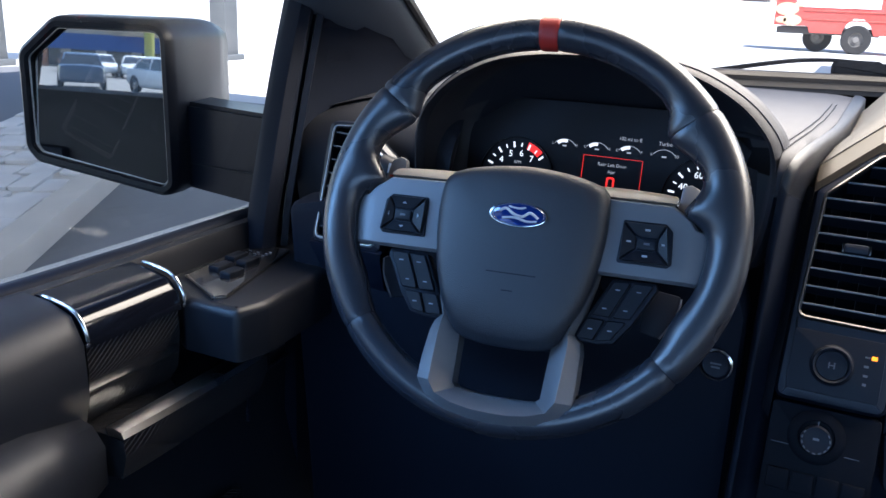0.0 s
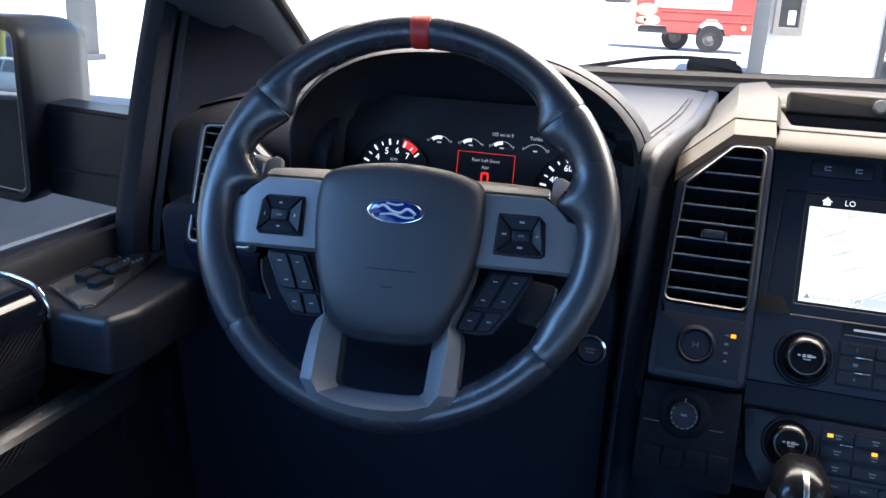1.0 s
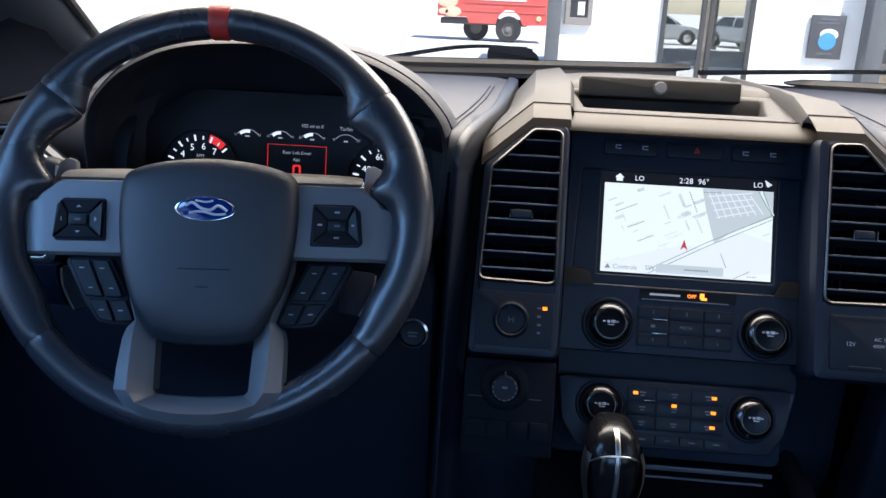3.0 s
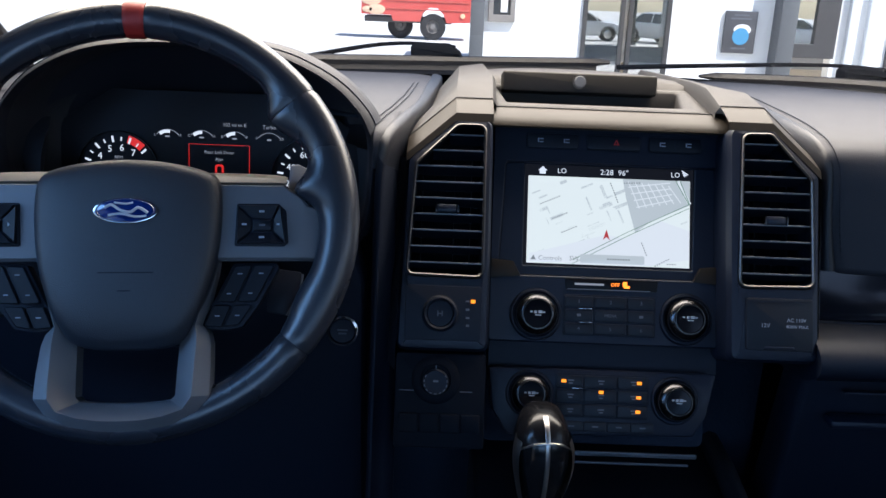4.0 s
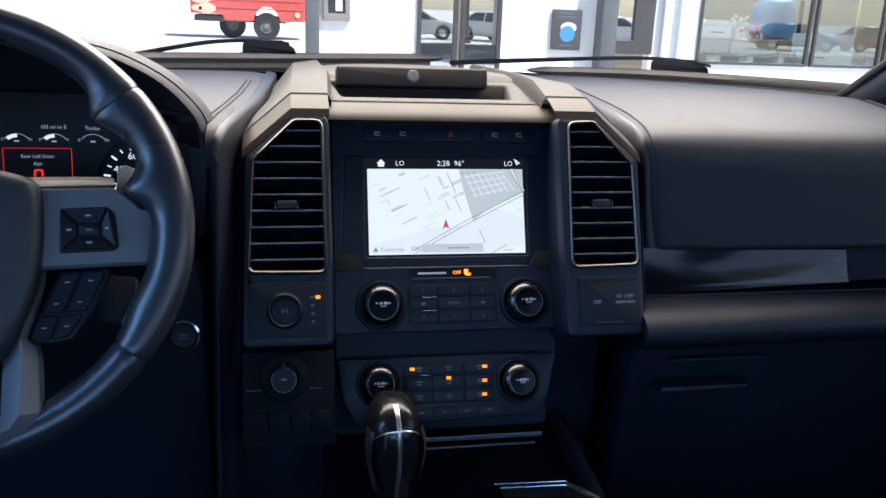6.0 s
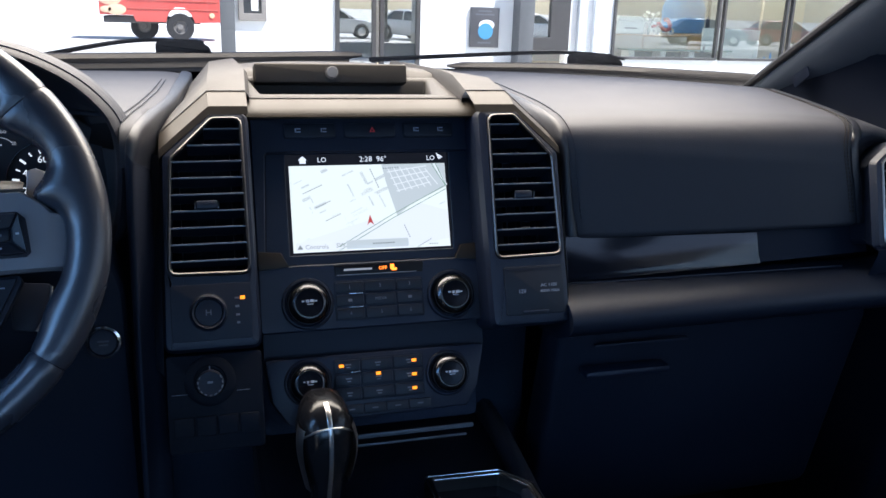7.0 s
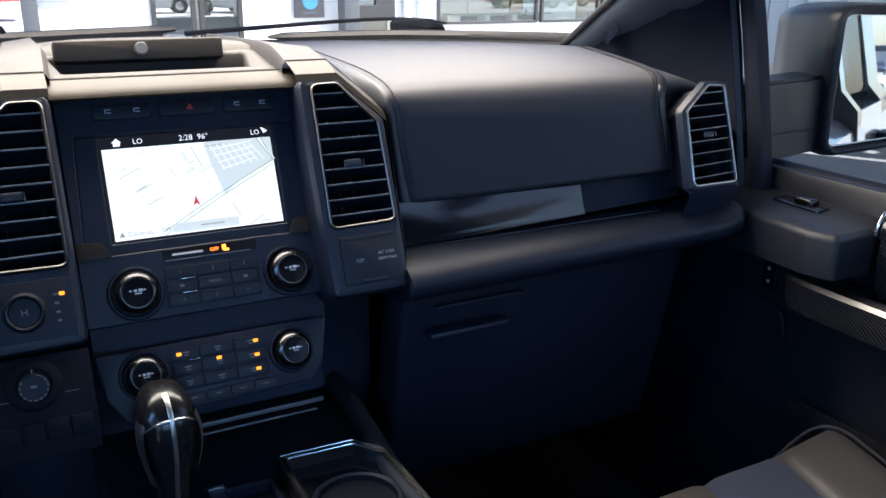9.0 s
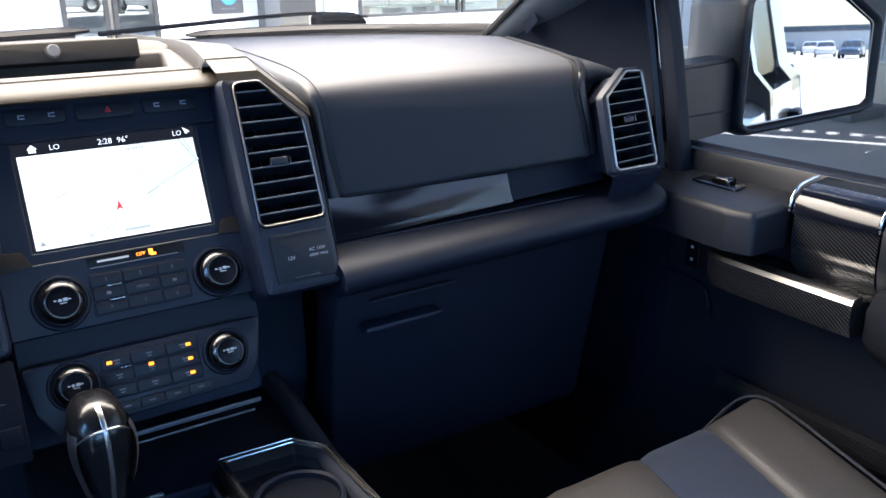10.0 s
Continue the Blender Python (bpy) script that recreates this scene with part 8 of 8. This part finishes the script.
def building():
    Y = 17.0
    ob = thing("showroom", "white showroom building with dark framed doors and glass front", "building", (8, Y, 0))
    inv = Matrix.Translation((-8, -Y, 0))

    def add(name, bm, mat, label="", par=None):
        bmesh.ops.transform(bm, matrix=inv, verts=bm.verts)
        return part(name, bm, mat, par or ob, label, 35)

    def wall(x0, x1, z0=0.0, z1=4.2, y=Y, mat=WALLWHITE, th=0.3):
        bm = bmesh.new()
        box(bm, (x1 - x0, th, z1 - z0), ((x0 + x1) / 2, y + th / 2, (z0 + z1) / 2))
        return add("wall", bm, mat)

    wall(0.62, 2.64)
    wall(2.64, 4.45, 2.4, 4.2)
    wall(4.45, 6.95)
    wall(6.95, 7.85, 2.4, 4.2)
    wall(7.85, 8.97)
    wall(8.97, 30.0, 0.0, 0.55)
    wall(8.97, 30.0, 3.2, 4.2)
    for x in (8.12, 8.5):
        bm = bmesh.new()
        box(bm, (0.10, 0.14, 4.0), (x, Y - 0.06, 2.0), 0.01)
        add("pilaster", bm, WALLPALE, "pale upright")
    bm = bmesh.new()
    box(bm, (0.27, 0.4, 4.2), (0.485, Y, 2.1), 0.01)
    add("corner_post", bm, WALLGREY, "grey steel corner post")
    # side window unit near the corner
    bm = bmesh.new()
    frame_ring(bm, rect(0.70, 1.25, 1.20, 2.2), rect(0.80, 1.15, 1.34, 2.1), 0, 0.10, 0.01, Matrix.Translation((0, Y, 0)) @ Matrix.Rotation(radians(90), 4, "X"))
    w = add("window", bm, material("taupe frame", (0.22, 0.20, 0.18), 0.5), "small framed window")
    bm = bmesh.new()
    box(bm, (0.36, 0.02, 0.78), (0.975, Y - 0.03, 1.72))
    add("pane", bm, CARGLASS, "dark pane", w)
    bm = bmesh.new()
    box(bm, (0.14, 0.02, 0.26), (1.02, Y - 0.06, 1.52), 0.02)
    add("pale_sheet", bm, VANWHITE, "pale sheet", w)
    # double glass door
    for x0, x1 in ((2.64, 3.50), (3.58, 4.45)):
        bm = bmesh.new()
        frame_ring(bm, rect(x0, x1, 0.02, 2.4), rect(x0 + 0.09, x1 - 0.09, 0.14, 2.28), -0.06, 0.06, 0.005, Matrix.Translation((0, Y, 0)) @ Matrix.Rotation(radians(90), 4, "X"))
        dr = add("glass_door", bm, FRAMEDARK, "dark framed glass door")
        bm = bmesh.new()
        box(bm, (x1 - x0 - 0.16, 0.012, 2.16), ((x0 + x1) / 2, Y, 1.21))
        add("pane", bm, SHOPGLASS, "glass pane", dr)
    # single door with dark surround
    bm = bmesh.new()
    frame_ring(bm, rect(6.92, 7.88, 0.72, 2.4), rect(7.02, 7.42, 1.00, 2.3), -0.06, 0.08, 0.005, Matrix.Translation((0, Y, 0)) @ Matrix.Rotation(radians(90), 4, "X"))
    dr = add("side_door", bm, FRAMEDARK, "dark framed door")
    bm = bmesh.new()
    box(bm, (0.42, 0.012, 1.3), (7.22, Y, 1.65))
    add("pane", bm, SHOPGLASS, "glass pane", dr)
    bm = bmesh.new()
    box(bm, (0.34, 0.45, 4.2), (6.72, Y - 0.2, 2.1), 0.01)
    add("post", bm, WALLGREY, "grey post")
    # glass front
    for x0, x1 in ((8.97, 11.72), (11.82, 13.58), (13.68, 16.5), (16.6, 20.0)):
        bm = bmesh.new()
        frame_ring(bm, rect(x0, x1, 0.55, 3.2), rect(x0 + 0.06, x1 - 0.06, 0.61, 3.14), -0.05, 0.06, 0.004, Matrix.Translation((0, Y, 0)) @ Matrix.Rotation(radians(90), 4, "X"))
        wi = add("window", bm, FRAMEDARK, "dark framed shop window")
        bm = bmesh.new()
        box(bm, (x1 - x0 - 0.10, 0.012, 2.55), ((x0 + x1) / 2, Y, 1.87))
        add("pane", bm, WIDEGLASS, "large glass pane", wi)
    # room behind the glass
    bm = bmesh.new()
    box(bm, (29.2, 0.2, 4.2), (15.4, Y + 7.5, 2.1))
    add("back_wall", bm, material("grey showroom wall", (0.30, 0.31, 0.32), 0.8, vary=0.08), "pale grey back wall")
    bm = bmesh.new()
    box(bm, (29.2, 7.5, 0.2), (15.4, Y + 3.8, 4.1))
    add("inner_ceiling", bm, WALLWHITE)
    bm = bmesh.new()
    box(bm, (29.2, 7.4, 0.04), (15.4, Y + 3.8, 0.02))
    add("inner_floor", bm, material("tan floor tile", (0.42, 0.36, 0.28), 0.5, vary=0.1, vary_scale=2), "tan tiled floor")
    bm = bmesh.new()
    box(bm, (0.2, 7.5, 4.2), (0.2 + 0.55, Y + 3.9, 2.1))
    add("end_wall", bm, WALLWHITE)
    # glowing panels added out of view to brighten the room behind the glass
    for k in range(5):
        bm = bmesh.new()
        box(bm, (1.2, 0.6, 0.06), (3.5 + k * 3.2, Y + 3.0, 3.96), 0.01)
        add("fill_panel", bm, material("unseen glowing fill panel", (0.8, 0.8, 0.8), 0.5, emit=(1.0, 0.93, 0.82), power=26.0), "unseen glowing fill panel")


def desk(x0, x1, y, z, front, label):
    """A counter from x0 to x1 with its top at height z."""
    ob = thing("desk", label, "desk", ((x0 + x1) / 2, y, 0))
    w = x1 - x0
    bm = bmesh.new()
    box(bm, (w, 0.7, 0.04), (0, 0.30, z - 0.02), 0.008)
    part("top", bm, WOOD, ob)
    bm = bmesh.new()
    box(bm, (w - 0.06, 0.03, z - 0.04), (0, 0.0, (z - 0.04) / 2), 0.004)
    part("front", bm, front, ob)
    for s in (-1, 1):
        bm = bmesh.new()
        box(bm, (0.03, 0.6, z - 0.04), (s * (w / 2 - 0.02), 0.31, (z - 0.04) / 2), 0.004)
        part("side", bm, WOOD, ob)


def showroom_things():
    y = 18.6
    cream = material("cream counter front", (0.60, 0.50, 0.38), 0.7, vary=0.08)
    amber_wood = material("amber wood panel", (0.48, 0.27, 0.09), 0.5, vary=0.2, vary_scale=6)
    desk(9.75, 10.66, y, 1.08, BEIGE, "tan reception counter behind shop glass")
    desk(10.66, 11.93, y, 1.06, cream, "cream reception counter behind shop glass")
    desk(11.94, 12.45, y, 1.09, amber_wood, "amber wooden counter end behind shop glass")
    # printer on the first counter
    ob = thing("printer", "white office printer on a tan counter", "printer", (10.30, y + 0.25, 1.08))
    bm = bmesh.new()
    box(bm, (0.78, 0.45, 0.30), (0, 0, 0.15), 0.03)
    part("body", bm, VANWHITE, ob)
    bm = bmesh.new()
    box(bm, (0.66, 0.40, 0.13), (0.02, 0.02, 0.365), 0.04)
    part("lid", bm, VANWHITE, ob)
    bm = bmesh.new()
    box(bm, (0.36, 0.02, 0.03), (0.0, -0.226, 0.14))
    part("paper_slot", bm, DIMMARK, ob, "grey paper slot")
    # low glass table before the counters
    ob = thing("glass_table", "low glass table with pale legs behind shop glass", "table", (11.25, 18.0, 0))
    bm = bmesh.new()
    box(bm, (2.9, 0.55, 0.03), (0, 0, 0.73), 0.006)
    part("tabletop", bm, material("green edged glass top", (0.16, 0.22, 0.18), 0.1, coat=0.6), ob, "greenish glass top")
    for x in (-1.30, -0.45, 0.35, 1.30):
        bm = bmesh.new()
        box(bm, (0.16, 0.40, 0.71), (x, 0, 0.355), 0.02)
        part("leg", bm, VANWHITE, ob)
    bm = bmesh.new()
    box(bm, (2.5, 0.03, 0.50), (0, 0.22, 0.42), 0.01)
    part("back_panel", bm, material("dull green panel", (0.14, 0.18, 0.15), 0.6), ob, "dull green back panel")
    # tall rounded blue display
    ob = thing("display_stand", "tall rounded blue display stand behind shop glass", "display stand", (12.35, 19.6, 0))
    bm = bmesh.new()
    lathe(bm, [(0.0, 1.1), (0.50, 1.12), (0.56, 1.3), (0.56, 1.75), (0.46, 2.0), (0.25, 2.1), (0.0, 2.12)], 28)
    part("drum", bm, BLUETOY, ob, "rounded blue drum")
    bm = bmesh.new()
    box(bm, (0.9, 0.8, 1.1), (0, 0, 0.55), 0.03)
    part("plinth", bm, BEIGE, ob)
    bm = bmesh.new()
    box(bm, (0.10, 0.06, 1.0), (0.40, -0.56, 1.55), 0.02)
    part("dark_strip", bm, BLACK, ob, "dark upright strip")
    # toy scooter with plush bits
    ob = thing("toy_scooter", "small red and white scooter on a cream counter", "scooter", (11.30, y + 0.2, 1.06))
    for x in (-0.24, 0.24):
        bm = bmesh.new()
        lathe(bm, [(0.04, -0.02), (0.08, -0.03), (0.095, 0.0), (0.08, 0.03), (0.04, 0.02)], 20, Matrix.Translation((x, 0, 0.10)) @ Matrix.Rotation(radians(90), 4, "X"))
        part("wheel", bm, VANWHITE, ob)
    bm = bmesh.new()
    tube(bm, smooth_path([(-0.30, 0, 0.20), (-0.12, 0, 0.27), (0.05, 0, 0.14), (0.22, 0, 0.18), (0.14, 0, 0.36), (0.04, 0, 0.38)], 4), 0.05, 8)
    part("body", bm, VANRED, ob, "red body")
    bm = bmesh.new()
    tube(bm, [(0.04, -0.10, 0.40), (0.07, 0.10, 0.40)], 0.02, 6)
    part("handlebar", bm, BLACK, ob)
    ob = thing("white_flowers", "white paper flowers in a vase on the counter", "flowers", (10.90, y + 0.15, 1.06))
    random.seed(5)
    bm = bmesh.new()
    lathe(bm, [(0.0, 0.0), (0.05, 0.0), (0.06, 0.12), (0.03, 0.22)], 14)
    part("vase", bm, VANWHITE, ob)
    bm = bmesh.new()
    for k in range(14):
        c = Vector((random.uniform(-0.22, 0.26), random.uniform(-0.1, 0.1), random.uniform(0.28, 0.54)))
        tube(bm, [(0, 0, 0.2), c], 0.006, 5)
        lathe(bm, [(0.0, -0.03), (0.05, 0.0), (0.06, 0.03), (0.0, 0.02)], 7, Matrix.Translation(c) @ Matrix.Rotation(random.uniform(-1, 1), 4, "X"))
    part("blooms", bm, VANWHITE, ob)
    # white boards on stands
    for x0, x1, z0, z1, yy in ((12.28, 12.90, 0.72, 1.27, 18.5), (12.95, 14.05, 0.36, 1.26, 18.6)):
        ob = thing("display_board", "plain white display board on a stand", "board", ((x0 + x1) / 2, yy, 0), "white boards")
        bm = bmesh.new()
        box(bm, (x1 - x0, 0.04, z1 - z0), (0, 0, (z0 + z1) / 2), 0.01)
        part("board", bm, VANWHITE, ob)
        for s in (-1, 1):
            bm = bmesh.new()
            box(bm, (0.03, 0.25, z0 + 0.1), (s * (x1 - x0) * 0.4, 0.05, (z0 + 0.1) / 2))
            part("leg", bm, WALLGREY, ob)
    # cups and bottles on the inner window ledge
    ob = thing("window_ledge", "white inner window ledge with small things on it", "ledge", (13.6, 17.55, 0))
    bm = bmesh.new()
    box(bm, (1.8, 0.35, 0.06), (0, 0, 0.40), 0.01)
    part("shelf", bm, VANWHITE, ob)
    bm = bmesh.new()
    box(bm, (1.6, 0.05, 0.38), (0, 0.10, 0.19))
    part("support", bm, WALLPALE, ob)
    for x, h, r, mt in ((-0.62, 0.16, 0.05, FOLIAGE), (-0.45, 0.26, 0.025, VANWHITE), (-0.30, 0.14, 0.06, WALLGREY), (-0.12, 0.20, 0.03, BLUETOY), (0.05, 0.30, 0.03, BLUETOY), (0.45, 0.24, 0.06, VANWHITE)):
        bm = bmesh.new()
        lathe(bm, [(0.0, 0.0), (r, 0.0), (r, h * 0.75), (r * 0.5, h * 0.9), (r * 0.5, h), (0.0, h)], 14)
        solo("bottle", bm, mt, "small plain bottle on a white ledge", "bottle", "ledge bottles", m=Matrix.Translation((13.6 + x, 17.52, 0.43)))
    # tan partition and hanging dark shelf
    bm = bmesh.new()
    box(bm, (1.3, 0.12, 2.6), (0, 0, 1.3), 0.01)
    solo("partition", bm, BEIGE, "tan partition panel behind shop glass", "partition", m=Matrix.Translation((15.2, 19.3, 0)))
    ob = thing("wall_shelf", "dark wall shelf with a row of small things", "shelf", (10.9, 24.1, 1.9))
    for dz in (0.0, 0.45):
        bm = bmesh.new()
        box(bm, (3.4, 0.3, 0.05), (0, 0, dz), 0.01)
        part("board", bm, FRAMEDARK, ob)
    for k in range(9):
        bm = bmesh.new()
        box(bm, (0.22, 0.18, 0.16 + 0.05 * (k % 3)), (-1.5 + k * 0.37, 0, 0.12 + 0.45 * (k % 2)), 0.02)
        part("small_box", bm, (FRAMEDARK, WALLPALE, BLACK)[k % 3], ob)


def far_things():
    # cars behind and beside, which the mirrors and panes show
    g = "parked cars"
    random.seed(8)
    lots = ((-14.7, -35.0, -111, CARBLUE, "blue parked car in the sun"), (-10.2, -32.5, 45, CARWHITE, "white parked car in the sun"),
            (-18.8, -54.5, 70, CARWHITE, "white parked car in the sun"), (-21.2, -55.2, 66, CARWHITE, "white parked car in the sun"), (-26.0, -63.0, 60, CARBLUE, "blue parked car in the sun"),
            (-19.6, -66.0, 70, CARWHITE, "white parked car in the sun"), (-22.6, -67.0, 70, CARWHITE, "white parked car in the sun"), (-16.6, -65.0, 72, CARBLUE, "blue parked car in the sun"),
            (-1.6, -85.0, 88, CARWHITE, "white parked car in the yard"), (0.7, -78.0, 95, CARBLUE, "dark blue parked car in the yard"), (-3.6, -100.0, 85, CARWHITE, "white parked car in the yard"), (-6.2, -104.0, 85, CARBLUE, "dark blue parked car in the yard"),
            (6.4, -8.0, 6, CARWHITE, "white parked car beyond the canopy"), (10.6, -6.8, 60, CARWHITE, "white parked car beyond the canopy"), (17.5, -9.0, 20, CARWHITE, "white parked car beyond the canopy"), (27.5, -8.0, 15, CARBLUE, "blue parked car beyond the canopy"), (33.5, -9.0, 10, CARRED, "red parked car beyond the canopy"), (39.0, -8.5, 12, CARWHITE, "white parked car beyond the canopy"))
    for x, y, r, c, lab in lots:
        parked_car(Matrix.Translation((x, y, 0.01)) @ Matrix.Rotation(radians(r), 4, "Z"), c, lab, g)
    bm = bmesh.new()
    box(bm, (30, 6, 3.2), (0, 0, 1.6), 0.05)
    far = thing("far_shed", "low far shed with a blue roof band", "building", (-4, -150, 0))
    part("wall", bm, WALLPALE, far)
    bm = bmesh.new()
    box(bm, (30.4, 6.4, 0.9), (0, 0, 3.4), 0.05)
    part("roof_band", bm, CARBLUE, far, "blue roof band")
    bm = bmesh.new()
    box(bm, (26, 5, 5.0), (0, 0, 2.5))
    ob = thing("far_shop", "tan far shop with a blue sign band", "building", m=Matrix.Translation((-29, -86, 0)))
    part("wall", bm, BEIGE, ob)
    bm = bmesh.new()
    box(bm, (21, 0.3, 1.5), (1.5, 2.6, 2.5))
    part("sign_band", bm, material("blue sign band", (0.02, 0.07, 0.26), 0.5), ob, "blue sign band")
    bm = bmesh.new()
    box(bm, (8, 0.2, 0.7), (3.5, 2.75, 3.6), 0.03)
    part("name_board", bm, BEIGE, ob, "tan name board")
    bm = bmesh.new()
    box(bm, (8, 1.0, 4.2), (-11.5, 2.3, 2.1))
    part("brick_wing", bm, material("orange brick wall", (0.45, 0.20, 0.10), 0.8, vary=0.2, vary_scale=2), ob, "orange brick wing")
    for k in range(6):
        bm = bmesh.new()
        box(bm, (2.4, 0.1, 1.6), (-7.5 + k * 3.4, 2.52, 0.95))
        part("window", bm, CARGLASS, ob)
    bm = bmesh.new()
    lathe(bm, [(0.45, 0), (0.45, 5.2), (0.0, 5.3)], 16)
    solo("sign_post", bm, material("yellow green post paint", (0.42, 0.42, 0.12), 0.6), "yellow-green painted post in the car lot", "post", m=Matrix.Translation((-25.4, -79, 0)))
    # low wall and dark shed beyond the red truck
    bm = bmesh.new()
    box(bm, (26, 0.3, 1.9), (0, 0, 0.95))
    solo("yard_wall", bm, WALLWHITE, "long pale yard wall", "wall", m=Matrix.Translation((-14, 60, 0)))
    bm = bmesh.new()
    box(bm, (2.6, 2.5, 4.0), (0, 0, 2.0), 0.03)
    solo("shed", bm, FRAMEDARK, "dark shed beside the red truck", "shed", m=Matrix.Translation((-12.0, 100, 0)))


def right_side():
    """Pale boarded wall of the building beside the passenger door."""
    ob = thing("boarded_wall", "pale grey boarded wall behind the canopy post", "wall", (9.3, 4.0, 0), kind="structure")
    k = 0
    y = -3.0
    while y < 9.0:
        bm = bmesh.new()
        box(bm, (0.06, 0.285, 3.4), (0.03 * (k % 2) * 0.3, y - 4.0, 1.72 + 0.45), 0.008)
        part("board", bm, WALLPALE, ob)
        y += 0.30
        k += 1
    bm = bmesh.new()
    box(bm, (0.3, 12.2, 0.45), (0.1, -1.0, 0.225), 0.02)
    part("plinth", bm, KERB, ob, "concrete plinth")


# ---------------------------------------------------------------- build
cab_shell()
kick_panels()
windshield()
pillar(1, (0.74, 0.41, 1.439), (0.66, 0.11, 1.566), "windscreen pillars")
pillar(-1, (-0.78, 0.395, 1.455), (-0.70, 0.118, 1.55), "windscreen pillars")
dashboard()
start_button()
vents()
tower_caps()
centre_stack()
tower_panels()
cluster()
steering_wheel()
console()
shifter()
seat()
for side_sign in (1, -1):
    door(side_sign)
    side_mirror(side_sign)
truck_front()
rear_door()
wiper([(-0.4384, 0.75, 1.4467), (-0.3238, 0.75, 1.4699), (-0.268, 0.75, 1.4776), (-0.2164, 0.75, 1.4792), (-0.1544, 0.75, 1.4761)], [(-0.4249, 0.66, 1.4515), (-0.2515, 0.72, 1.4515), (-0.0763, 0.75, 1.4538), (0.1274, 0.75, 1.459)], (-0.236, -0.1461, 0.75, 1.4699), "black wiper before the driver on the cowl")
wiper([(0.15, 0.78, 1.449), (0.30, 0.76, 1.459), (0.471, 0.72, 1.470), (0.561, 0.68, 1.4715), (0.615, 0.645, 1.464)], [(0.294, 0.74, 1.441), (0.398, 0.71, 1.4435), (0.498, 0.67, 1.4455), (0.588, 0.61, 1.4460), (0.667, 0.54, 1.4460), (0.727, 0.45, 1.4475), (0.745, 0.40, 1.4485)], (0.520, 0.620, 0.675, 1.4615), "black wiper before the passenger on the cowl")
ground()
canopy()
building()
poster()
showroom_things()
red_truck()
right_side()
far_things()
